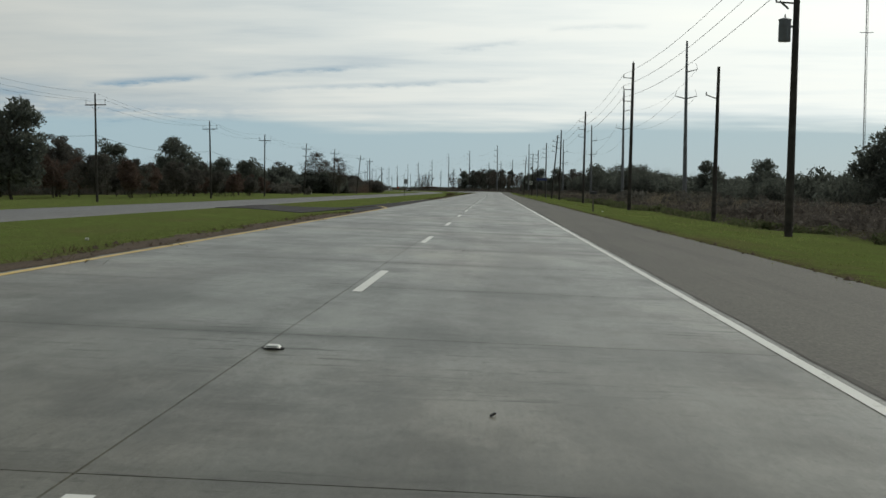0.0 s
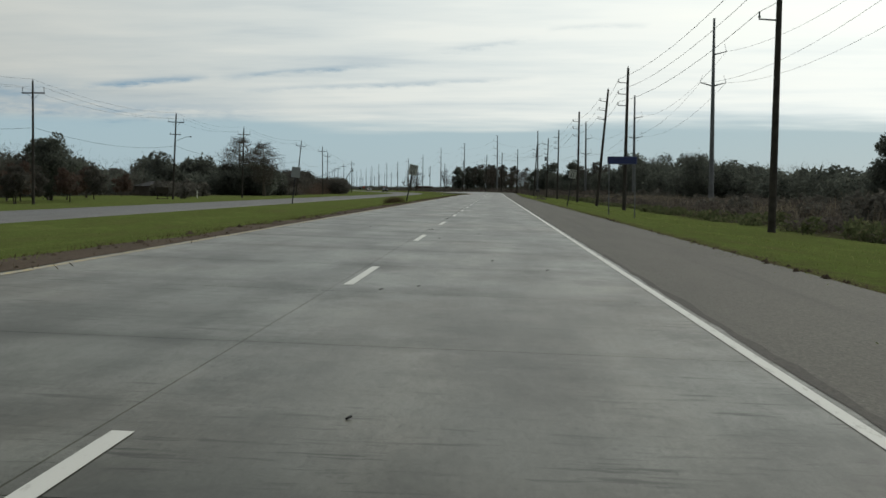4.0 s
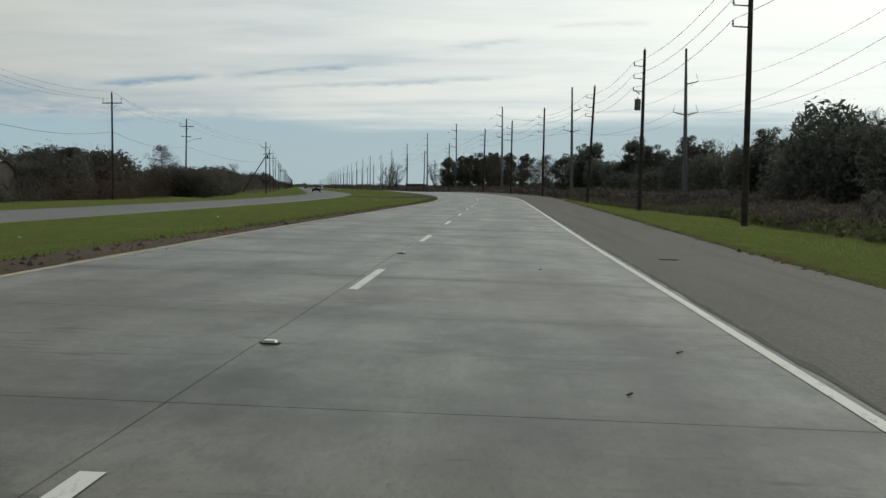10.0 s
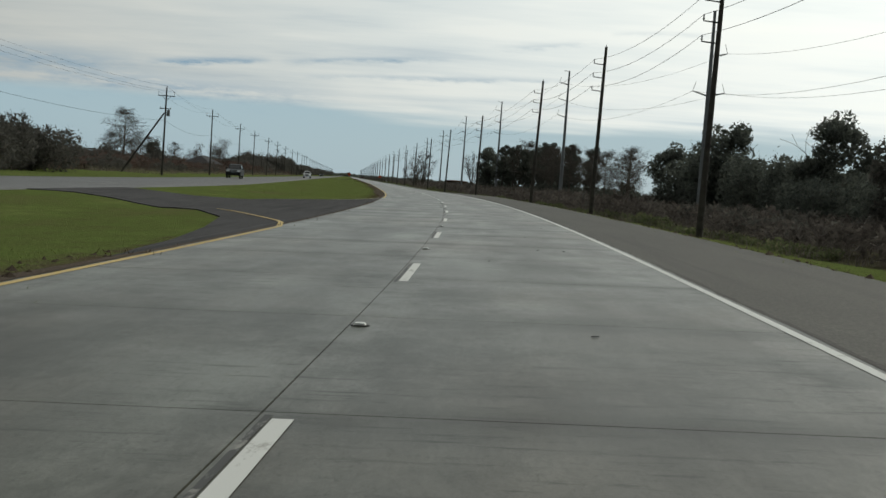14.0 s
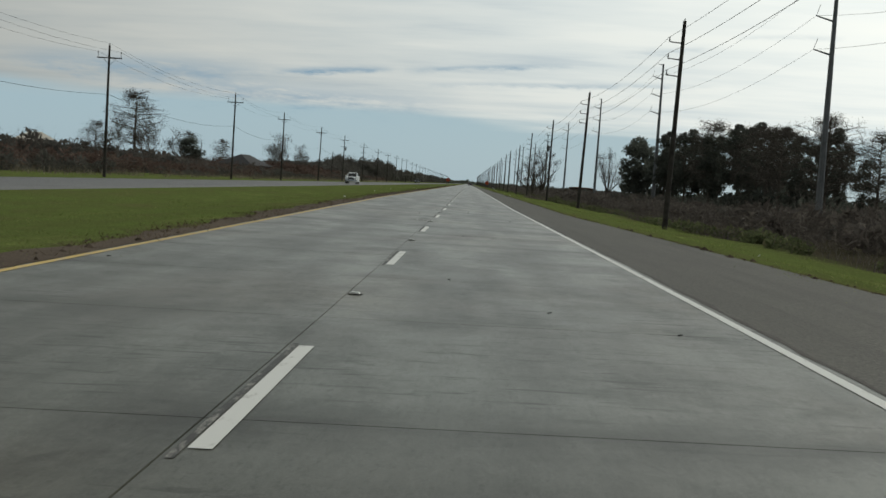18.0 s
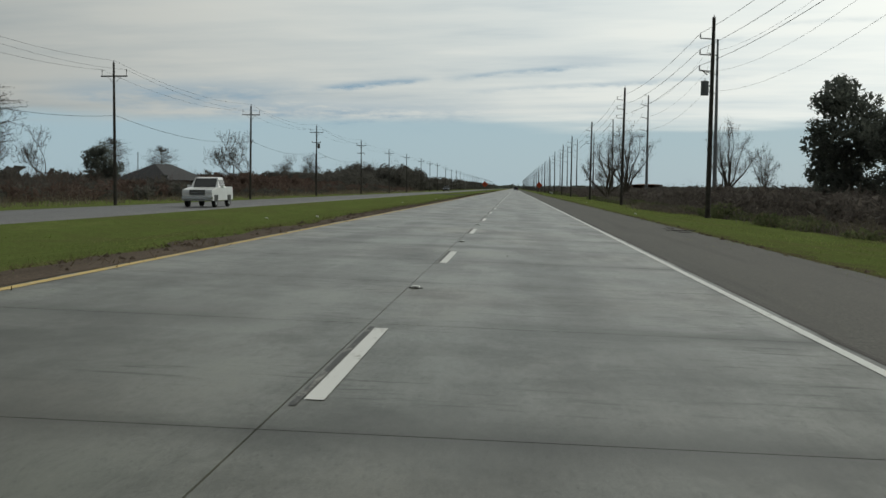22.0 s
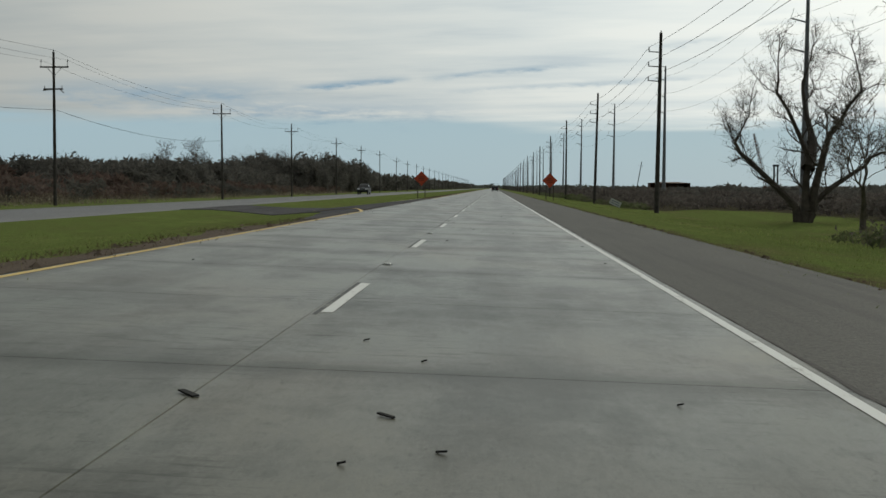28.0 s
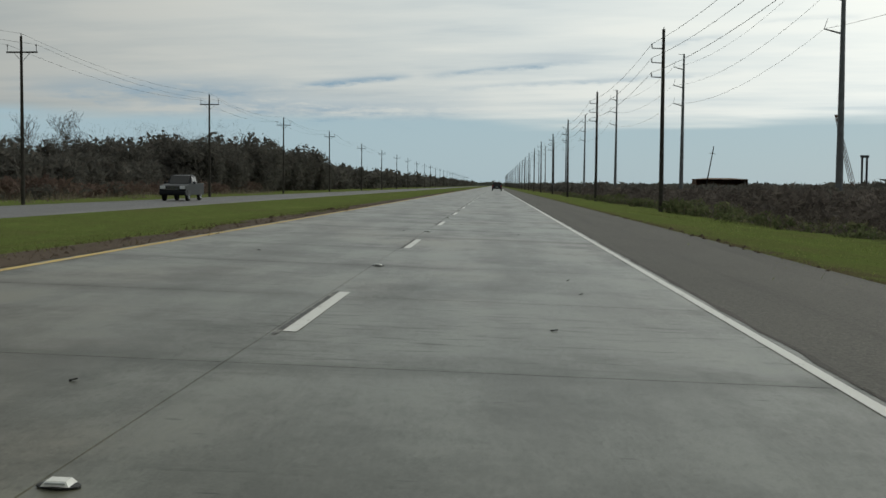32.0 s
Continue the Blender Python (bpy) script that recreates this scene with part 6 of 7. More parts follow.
def palm(s, x, h):
    root = thing("palm_tree", "shaggy palm standing in front of the hedge wood", "tree", m=stand(s, x))
    rng = np.random.default_rng(5)
    part("trunk", bm_lathe([(0.28, -0.2), (0.22, 0.5), (0.2, h * 0.6), (0.24, h)], 10), M_BARK, root)
    for k in range(22):
        a = 2 * math.pi * k / 22 + rng.uniform(-0.1, 0.1)
        e = rng.uniform(-0.4, 0.9)
        pts = [(0.1 + r * 2.2, h + math.sin(e) * r * 1.6 - 1.5 * r * r) for r in (0, 0.25, 0.5, 0.75, 1)]
        v = []
        for (r, z), w in zip(pts, (0.05, 0.22, 0.26, 0.2, 0.03)):
            for side in (-1, 0, 1):
                v.append((r * math.cos(a) - side * w * math.sin(a), r * math.sin(a) + side * w * math.cos(a), z - abs(side) * 0.10))
        f = [(3 * i + j, 3 * i + j + 1, 3 * i + j + 4, 3 * i + j + 3) for i in range(4) for j in range(2)]
        part("frond", mesh_of("frond", v, f, M_LEAF2), None, root)


palm(500, -52.5, 6.8)
palm(508, -57, 5.6)


# ---------------------------------------------------------------- signs
M_SIGNWHITE = plain("sign_white", (0.46, 0.48, 0.47), 0.45, 0, 0.08, 4, 0, 0.4)
M_SIGNBLACK = plain("sign_black", (0.02, 0.02, 0.02), 0.5, 0, 0.1, 6)
M_ORANGE = plain("sign_orange", (0.48, 0.066, 0.024), 0.5, 0, 0.12, 3, 0, 0.35)
M_ORANGETEXT = plain("sign_faded_legend", (0.16, 0.035, 0.018), 0.6, 0, 0.1, 6)
M_ALU = plain("sign_back", (0.32, 0.34, 0.36), 0.5, 0.4, 0.1, 5)
M_BLUE = plain("sign_blue", (0.035, 0.05, 0.16), 0.5, 0, 0.12, 4, 0, 0.4)


def rounded_plate(w, h, r, depth):
    """An upright plate in the xz plane with round corners, facing -y."""
    bm = bmesh.new()
    ring = []
    for cx_, cz_, a0 in ((w / 2 - r, h / 2 - r, 0), (-w / 2 + r, h / 2 - r, 90), (-w / 2 + r, -h / 2 + r, 180), (w / 2 - r, -h / 2 + r, 270)):
        for k in range(5):
            a = radians(a0 + 22.5 * k)
            ring.append((cx_ + r * math.cos(a), cz_ + r * math.sin(a)))
    f = [bm.verts.new((x, -depth / 2, z)) for x, z in ring]
    b = [bm.verts.new((x, depth / 2, z)) for x, z in ring]
    bm.faces.new(f), bm.faces.new(b[::-1])
    n = len(ring)
    for i in range(n):
        bm.faces.new((f[i], b[i], b[(i + 1) % n], f[(i + 1) % n]))
    bmesh.ops.recalc_face_normals(bm, faces=bm.faces)
    return bm


def lettering(text, size, mat, parent, loc, bold=0.0):
    cu = bpy.data.curves.new("letters", "FONT")
    cu.body, cu.size, cu.align_x, cu.align_y, cu.extrude, cu.offset = text, size, "CENTER", "CENTER", 0.0015, bold
    tmp = new("letters", cu)
    bpy.context.view_layer.update()
    me = bpy.data.meshes.new_from_object(tmp.evaluated_get(bpy.context.evaluated_depsgraph_get()))
    bpy.data.objects.remove(tmp)
    me.materials.clear()
    me.materials.append(mat)
    ob = part("lettering", me, mat, parent)
    ob.matrix_local = pose(*loc, 90, 0, 0)
    return ob


def u_post(h):
    """A punched U-channel sign post."""
    bm = bmesh.new()
    for x, y, sx, sy in ((0, 0.02, 0.045, 0.006), (-0.022, 0, 0.006, 0.04), (0.022, 0, 0.006, 0.04), (-0.034, -0.02, 0.03, 0.006), (0.034, -0.02, 0.03, 0.006)):
        bm_box((sx, sy, h + 0.4), (x, y, h / 2 - 0.2), bm=bm)
    return bm


def speed_sign(s, x, lean, face=True, label="", turn=0, size=1.0):
    root = thing("speed_limit_sign", label, "road sign", "speed limit signs", m=stand(s, x, 0, turn, lean))
    part("post", u_post(3.0), M_DARKSTEEL, root)
    plate = part("plate", rounded_plate(0.76, 0.92, 0.05, 0.006), M_SIGNWHITE if face else M_ALU, root, "white face with black border" if face else "bare metal back")
    plate.location, plate.scale = (0, -0.035, 2.78), (size, 1, size)
    if face:
        rim = bmesh.new()
        for cx_, cz_, sx, sz in ((0, 0.43, 0.66, 0.014), (0, -0.43, 0.66, 0.014), (-0.35, 0, 0.014, 0.80), (0.35, 0, 0.014, 0.80)):
            bm_box((sx, 0.002, sz), (cx_, -0.0045, cz_), bm=rim)
        part("border", rim, M_SIGNBLACK, plate)
        lettering("SPEED", 0.20, M_SIGNBLACK, plate, (0, -0.0045, 0.29))
        lettering("LIMIT", 0.20, M_SIGNBLACK, plate, (0, -0.0045, 0.09))
        lettering("65", 0.44, M_SIGNBLACK, plate, (0, -0.0045, -0.21), 0.006)
    for z in (2.55, 3.0):
        part("bolt", bm_rod((0, -0.045, z), (0, 0.03, z), 0.012), M_STEEL, root)


speed_sign(241.5, -5.9, (0, 12), True, "white speed limit sign reading 65 on a leaning post")
speed_sign(241.5, 7.97, (0, 9), True, "white speed limit sign reading 65 tilted on its post", 0, 0.84)
speed_sign(242.1, -15.95, (0, 7), False, "leaning road sign seen from its bare metal back")


def works_sign(s, x):
    root = thing("roadwork_sign", "orange diamond roadwork sign with faded legend on two posts", "road sign", "orange roadwork signs", m=stand(s, x))
    for px_ in (-0.42, 0.42):
        part("post", bm_box((0.09, 0.09, 2.9), (px_, 0.06, 1.05), 0.008), M_GREYWOODDARK, root)
    d = rounded_plate(1.22, 1.22, 0.05, 0.012)
    bmesh.ops.rotate(d, cent=(0, 0, 0), matrix=Matrix.Rotation(radians(45), 3, "Y"), verts=d.verts)
    plate = part("plate", d, M_ORANGE, root, "faded orange diamond face")
    plate.location = (0, 0, 2.25)
    rim = bmesh.new()
    for k in range(4):
        bar = bm_box((1.10, 0.002, 0.016), (0, -0.0075, 0.57))
        bmesh.ops.rotate(bar, cent=(0, 0, 0), matrix=Matrix.Rotation(radians(45 + 90 * k), 3, "Y"), verts=bar.verts)
        me = bpy.data.meshes.new("tmp")
        bar.to_mesh(me), bar.free()
        rim.from_mesh(me)
        bpy.data.meshes.remove(me)
    part("border", rim, M_SIGNBLACK, plate)
    for z, w in ((0.20, 0.52), (0.0, 0.80), (-0.20, 0.62)):
        part("legend_bar", bm_box((w, 0.002, 0.10), (0, -0.0072, z)), M_ORANGETEXT, plate)


M_GREYWOODDARK = plain("dark_post_wood", (0.045, 0.038, 0.032), 0.9, 0, 0.3, 6, 0.004)
works_sign(1073.5, 7.9)
works_sign(1076.8, -6.95)


def board_sign(s, x):
    root = thing("board_sign", "dark blue guide board on two steel posts", "road sign", m=stand(s, x))
    for px_ in (-0.76, 0.76):
        part("post", bm_box((0.07, 0.06, 3.9), (px_, 0.06, 1.52), 0.01), M_STEEL, root)
    plate = part("plate", rounded_plate(1.74, 0.46, 0.04, 0.01), M_BLUE, root)
    plate.location = (0, 0, 3.25)
    rim = bmesh.new()
    for cx_, cz_, sx, sz in ((0, 0.21, 1.66, 0.014), (0, -0.21, 1.66, 0.014), (-0.84, 0, 0.014, 0.40), (0.84, 0, 0.014, 0.40)):
        bm_box((sx, 0.002, sz), (cx_, -0.007, cz_), bm=rim)
    part("border", rim, M_ALU, plate)


board_sign(206.9, 9.17)


def yard_sign(s, x):
    root = thing("yard_sign", "small white yard sign leaning on thin wire legs", "sign", m=stand(s, x, 0, -6))
    for px_ in (-0.25, 0.2):
        part("leg", bm_rod((px_, 0, -0.1), (px_ + 0.08, 0, 0.75), 0.008), M_DARKSTEEL, root)
    p = rounded_plate(0.74, 0.36, 0.01, 0.006)
    bmesh.ops.rotate(p, cent=(0, 0, 0), matrix=Matrix.Rotation(radians(24), 3, "Y"), verts=p.verts)
    plate = part("plate", p, M_SIGNWHITE, root)
    plate.location = (0, -0.012, 0.62)
    for z, w in ((0.07, 0.5), (-0.07, 0.56)):
        b = bm_box((w, 0.002, 0.05), (0, -0.0045, z))
        bmesh.ops.rotate(b, cent=(0, 0, 0), matrix=Matrix.Rotation(radians(24), 3, "Y"), verts=b.verts)
        part("text_bar", b, M_SIGNBLUEGREY, plate)


M_SIGNBLUEGREY = plain("sign_print", (0.12, 0.15, 0.2), 0.6, 0, 0.1, 8)
yard_sign(1010.5, 9.3)


def mailbox(s, x, turn, size=1.0, up=0.0):
    root = thing("mailbox", "dark metal mailbox on a wooden post by the verge", "mailbox", "roadside mailboxes", m=stand(s, x, up, turn) @ Matrix.Scale(size, 4))
    part("post", bm_box((0.10, 0.10, 1.35), (0, 0, 0.42), 0.008), M_GREYWOOD, root)
    box = bmesh.new()
    ring = [(-0.1, 0), (0.1, 0), (0.1, 0.13)] + [(0.1 * math.cos(radians(a)), 0.13 + 0.1 * math.sin(radians(a))) for a in (30, 60, 90, 120, 150)] + [(-0.1, 0.13)]
    lo = [box.verts.new((-0.24, y, 1.1 + z)) for y, z in ring]
    hi = [box.verts.new((0.24, y, 1.1 + z)) for y, z in ring]
    box.faces.new(lo), box.faces.new(hi[::-1])
    for i in range(len(ring)):
        j = (i + 1) % len(ring)
        box.faces.new((lo[i], lo[j], hi[j], hi[i]))
    part("box", box, M_DARKSTEEL, root)
    part("flag", bm_box((0.14, 0.006, 0.05), (0.05, 0.106, 1.26)), M_ORANGE, root, "small red flag")


mailbox(82.1, 7.88, 0)
mailbox(316.6, 8.0, 0, 1.25, -0.28)


# ---------------------------------------------------------------- vehicles
M_GLASS = plain("dark_car_glass", (0.012, 0.014, 0.016), 0.08, 0, 0.05, 3, 0, 0.6)
M_TYRE = plain("tyre_rubber", (0.02, 0.02, 0.02), 0.9, 0, 0.2, 8)
M_RIM = plain("wheel_alloy", (0.45, 0.46, 0.47), 0.35, 0.8, 0.1, 8)
M_CHROME = plain("chrome", (0.6, 0.6, 0.62), 0.18, 1.0, 0.05, 6)
M_LAMP = plain("headlight_glass", (0.75, 0.77, 0.8), 0.1, 0, 0.05, 8, 0, 0.7)
M_TAIL = plain("tail_light", (0.35, 0.02, 0.02), 0.25, 0, 0.1, 8, 0, 0.6)
CAR_PAINT = {"white": plain("white_car_paint", (0.72, 0.73, 0.73), 0.25, 0, 0.04, 2, 0, 0.6), "dark": plain("dark_grey_car_paint", (0.018, 0.020, 0.024), 0.45, 0.0, 0.06, 2, 0, 0.12),
             "black": plain("black_car_paint", (0.022, 0.024, 0.028), 0.25, 0.2, 0.06, 2, 0, 0.6)}


def extruded(profile, w0, w1=None, tuck=0.0):
    """A side profile (y, z) drawn out across x; w1: half width at its top."""
    bm = bmesh.new()
    zs = [z for _, z in profile]
    lo, hi = min(zs), max(zs)
    rows = []
    for sx in (-1, 1):
        rows.append([bm.verts.new((sx * (w0 + ((w1 or w0) - w0) * (z - lo) / (hi - lo)), y, z)) for y, z in profile])
    bm.faces.new(rows[0]), bm.faces.new(rows[1][::-1])
    for i in range(len(profile)):
        j = (i + 1) % len(profile)
        bm.faces.new((rows[0][j], rows[0][i], rows[1][i], rows[1][j]))
    bmesh.ops.recalc_face_normals(bm, faces=bm.faces)
    bmesh.ops.bevel(bm, geom=[e for e in bm.edges], offset=0.035, segments=2, affect="EDGES", profile=0.5)
    bmesh.ops.recalc_face_normals(bm, faces=bm.faces)
    return bm


def wheels(root, ys, r, half):
    for y in ys:
        for sx in (-1, 1):
            w = bm_lathe([(r * 0.62, -0.11), (r * 0.95, -0.11), (r, -0.07), (r, 0.07), (r * 0.95, 0.11), (r * 0.62, 0.11)], 20)
            bmesh.ops.rotate(w, cent=(0, 0, 0), matrix=Matrix.Rotation(radians(90), 3, "Y"), verts=w.verts)
            moved(w, (sx * half, y, r))
            tyre = part("wheel", w, M_TYRE, root)
            rim = bm_lathe([(0.05, -0.10), (r * 0.6, -0.112), (r * 0.6, 0.112), (0.05, 0.10)], 14)
            bmesh.ops.rotate(rim, cent=(0, 0, 0), matrix=Matrix.Rotation(radians(90), 3, "Y"), verts=rim.verts)
            part("rim", moved(rim, (sx * (half + 0.005), y, r)), M_RIM, tyre, "pale alloy rim")


def pickup(s, x, paint, label, turn=180):
    """A crew-cab pickup; its front looks along +y before it is turned."""
    root = thing("pickup_truck", label, "pickup truck", "oncoming vehicles", m=stand(s, x, 0.25 if x < -10 else 0.0, turn))
    root.matrix_world = stand(s, x, 0.03, turn)
    p = CAR_PAINT[paint]
    part("body", extruded([(-2.85, 0.44), (2.75, 0.40), (2.85, 0.75), (2.82, 1.12), (1.55, 1.24), (0.9, 1.26), (-0.85, 1.26), (-0.86, 1.30), (-2.88, 1.30), (-2.9, 0.7)], 0.98, 0.95), p, root)
    part("cab", extruded([(1.0, 1.22), (0.35, 1.86), (-0.55, 1.92), (-0.86, 1.84), (-0.92, 1.22)], 0.93, 0.74), p, root)
    part("windscreen", bm_box((1.42, 0.02, 0.80), (0, 0.72, 1.55), 0.006, turn=Matrix.Rotation(radians(46), 4, "X")), M_GLASS, root, "dark windscreen")
    for sx in (-1, 1):
        for y, ln in ((0.22, 0.62), (-0.48, 0.58)):
            part("side_window", bm_box((0.02, ln, 0.40), (sx * 0.845, y, 1.56), 0.006, turn=Matrix.Rotation(radians(-sx * 15), 4, "Y")), M_GLASS, root, "dark side window")
        part("headlight", bm_box((0.40, 0.10, 0.22), (sx * 0.72, 2.82, 0.98), 0.03), M_LAMP, root, "clear headlight")
        part("mirror", bm_box((0.20, 0.10, 0.18), (sx * 1.08, 0.72, 1.32), 0.03), p, root)
        part("tail_light", bm_box((0.12, 0.06, 0.36), (sx * 0.90, -2.89, 1.08), 0.015), M_TAIL, root, "red tail light")
        part("wheel_arch", bm_box((0.02, 1.0, 0.36), (sx * 0.975, 1.85, 0.60), 0.005), M_SIGNBLACK, root)
        part("wheel_arch", bm_box((0.02, 1.0, 0.36), (sx * 0.975, -1.75, 0.60), 0.005), M_SIGNBLACK, root)
    grille = part("grille", bm_box((1.0, 0.06, 0.34), (0, 2.84, 0.93), 0.02), M_SIGNBLACK, root, "dark grille")
    for z in (0.83, 0.93, 1.03):
        part("grille_bar", bm_box((0.96, 0.03, 0.025), (0, 2.885, z), 0.004), M_CHROME, grille)
    part("front_bumper", bm_box((1.94, 0.16, 0.24), (0, 2.86, 0.60), 0.04), p if paint == "dark" else M_CHROME, root, "front bumper")
    part("rear_bumper", bm_box((1.90, 0.14, 0.20), (0, -2.93, 0.62), 0.03), M_CHROME, root, "chrome bumper")
    part("tailgate", bm_box((1.64, 0.04, 0.52), (0, -2.90, 1.03), 0.01), p, root)
    wheels(root, (1.85, -1.75), 0.40, 0.86)


def suv(s, x, paint, label):
    root = thing("suv", label, "car", m=stand(s, x, 0.0, 0))
    p = CAR_PAINT[paint]
    root.matrix_world = stand(s, x, 0.0, 0, (0, float(-bank(s))))
    part("body", extruded([(-2.3, 0.45), (2.3, 0.42), (2.38, 0.7), (2.2, 1.0), (1.2, 1.12), (-2.28, 1.16), (-2.36, 0.7)], 0.97, 0.93), p, root)
    part("cab", extruded([(1.1, 1.08), (0.35, 1.68), (-1.7, 1.78), (-2.0, 1.70), (-2.24, 1.1)], 0.91, 0.72), p, root)
    part("rear_window", bm_box((1.35, 0.02, 0.48), (0, -2.135, 1.42), 0.006, turn=Matrix.Rotation(radians(-22), 4, "X")), M_GLASS, root, "dark rear window")
    for sx in (-1, 1):
        for y, ln in ((0.1, 0.8), (-0.8, 0.75), (-1.55, 0.5)):
            part("side_window", bm_box((0.02, ln, 0.36), (sx * 0.83, y, 1.42), 0.006, turn=Matrix.Rotation(radians(-sx * 16), 4, "Y")), M_GLASS, root, "dark side window")
        part("tail_light", bm_box((0.16, 0.08, 0.34), (sx * 0.82, -2.30, 0.95), 0.02), M_TAIL, root, "red tail light")
        part("mirror", bm_box((0.18, 0.1, 0.14), (sx * 1.04, 0.75, 1.15), 0.03), p, root)
    part("rear_bumper", bm_box((1.88, 0.14, 0.22), (0, -2.36, 0.52), 0.04), M_SIGNBLACK, root, "black rear bumper")
    part("number_plate", bm_box((0.32, 0.02, 0.15), (0, -2.37, 0.78), 0.005), M_SIGNWHITE, root, "blank pale plate")
    wheels(root, (1.45, -1.4), 0.37, 0.84)


suv(1306, 1.85, "black", "black sport utility car driving far ahead in the lane")
pickup(636, -22.8, "dark", "dark pickup truck on the oncoming carriageway")
pickup(811, -18.7, "white", "white pickup truck on the oncoming carriageway")
pickup(1155.5, -21.8, "dark", "dark grey pickup truck on the oncoming carriageway")


# ---------------------------------------------------------------- buildings and far structures
M_ROOFTIN = plain("weathered_tin", (0.50, 0.49, 0.475), 0.55, 0.3, 0.25, 0.8)
M_SHINGLE = plain("dark_shingle", (0.045, 0.045, 0.048), 0.9, 0, 0.25, 3, 0.02)
M_BRICKWALL = plain("dim_wall_paint", (0.11, 0.095, 0.085), 0.85, 0, 0.2, 2)
M_RUST = plain("rusty_steel", (0.13, 0.075, 0.05), 0.8, 0.3, 0.3, 3)


def quonset(s, x, w, ln, h):
    root = thing("quonset_barn", "old arched tin barn half hidden by brush", "barn", m=stand(s, x, 0, 78))
    n = 14
    for k in range(12):
        y0, y1 = -ln / 2 + ln * k / 12, -ln / 2 + ln * (k + 1) / 12 - 0.05
        v, f = [], []
        for y, g in ((y0, 0.0), ((y0 + y1) / 2, 0.10), (y1, 0.0)):
            for i in range(n + 1):
                a = math.pi * i / n
                v.append((-(w / 2 + g) * math.cos(a), y, (h + g) * math.sin(a) ** 0.8))
        f = [(r * (n + 1) + i, r * (n + 1) + i + 1, (r + 1) * (n + 1) + i + 1, (r + 1) * (n + 1) + i) for r in range(2) for i in range(n)]
        part("roof_panel", mesh_of("roof_panel", v, f, M_ROOFTIN, None, True), None, root)
    end = bmesh.new()
    end.faces.new([end.verts.new((-(w / 2 - 0.1) * math.cos(math.pi * i / n), -ln / 2 + 0.2, (h - 0.1) * math.sin(math.pi * i / n) ** 0.8)) for i in range(n + 1)])
    part("end_wall", end, M_BRICKWALL, root)


quonset(486, -63.6, 8.4, 15, 4.9)


def shed(s, x, w, d, h, label, roof, wall, turn=0, slope=0.25, opened=False, name="shed"):
    root = thing(name, label, "building", m=stand(s, x, 0, turn))
    t = 0.15
    for sx in (-1, 1):
        part("wall", bm_box((t, d, h), (sx * (w / 2 - t / 2), 0, h / 2), 0.01), wall, root)
    part("wall", bm_box((w - 2 * t, t, h), (0, d / 2 - t / 2, h / 2), 0.01), wall, root)
    if not opened:
        part("wall", bm_box((w * 0.55, t, h), (-w * 0.2, -d / 2 + t / 2, h / 2), 0.01), wall, root)
    bm = bmesh.new()
    e = 0.5
    pts = [(-w / 2 - e, -d / 2 - e, h), (w / 2 + e, -d / 2 - e, h), (w / 2 + e, d / 2 + e, h), (-w / 2 - e, d / 2 + e, h)]
    base = [bm.verts.new(q) for q in pts]
    r = max(0.0, (w - d) / 2)
    ridge = [bm.verts.new((-r, 0, h + d * slope)), bm.verts.new((r, 0, h + d * slope))]
    bm.faces.new((base[0], base[1], ridge[1], ridge[0])), bm.faces.new((base[2], base[3], ridge[0], ridge[1]))
    bm.faces.new((base[1], base[2], ridge[1])), bm.faces.new((base[3], base[0], ridge[0])), bm.faces.new(base[::-1])
    part("roof", bm, roof, root)
    return root


shed(961, -64, 17, 10, 2.9, "low house with a dark hipped shingle roof", M_SHINGLE, M_BRICKWALL, 80, 0.30, name="house")
M_PALEWALL = plain("cream_metal_siding", (0.62, 0.58, 0.50), 0.7, 0, 0.12, 0.6)
shed(1012, -143, 13, 9, 6.4, "large pale tin-roofed barn far beyond the scrub", M_PALEWALL, M_PALEWALL, 20, 0.3, name="barn")
shed(418, -76, 7.5, 5, 2.2, "small low brick outbuilding with a dark shingle roof", M_SHINGLE, M_BRICKWALL, 60, 0.22, name="outbuilding")
shed(1538, 85.5, 19, 10, 4.9, "low rusty open shed far out in the scrub", M_RUST, M_RUST, 0, 0.05, True)


def crane(s, x):
    """A lattice boom crane far off in the scrub."""
    root = thing("lattice_crane", "far crane with a leaning rusty lattice boom", "crane", m=stand(s, x))
    part("cab", bm_box((3.2, 4.5, 3.0), (0, 0, 1.8), 0.15), M_RUST, root)
    for sx in (-1.3, 1.3):
        part("track", bm_box((0.8, 5.0, 1.0), (sx, 0, 0.5), 0.3), M_DARKSTEEL, root)
    top, foot = Vector((-6.2, 0, 27)), Vector((0, 0, 3))
    ax = (top - foot).normalized()
    u, w = ax.orthogonal().normalized(), None
    w = ax.cross(u)
    chords = [u * 0.7 + w * 0.7, u * 0.7 - w * 0.7, -u * 0.7 - w * 0.7, -u * 0.7 + w * 0.7]
    for c in chords:
        part("chord", bm_rod(foot + c, top + c * 0.4, 0.10, sides=5), M_RUST, root)
    lace = bmesh.new()
    for k in range(16):
        a, b = k / 16, (k + 1) / 16
        for i in range(4):
            c, d = chords[i], chords[(i + 1) % 4]
            bm_rod(foot.lerp(top, a) + c * (1 - 0.6 * a), foot.lerp(top, b) + d * (1 - 0.6 * b), 0.055, sides=4, bm=lace)
    part("lacing", lace, M_RUST, root)
    for sx in (3.2, 4.8):
        part("mast", bm_rod((sx, 0.5, 0), (sx, 0.5, 13), 0.38, sides=8), M_DARKSTEEL, root)
    part("mast_head", bm_box((2.8, 1.0, 0.9), (4.0, 0.5, 12.8), 0.1), M_DARKSTEEL, root)


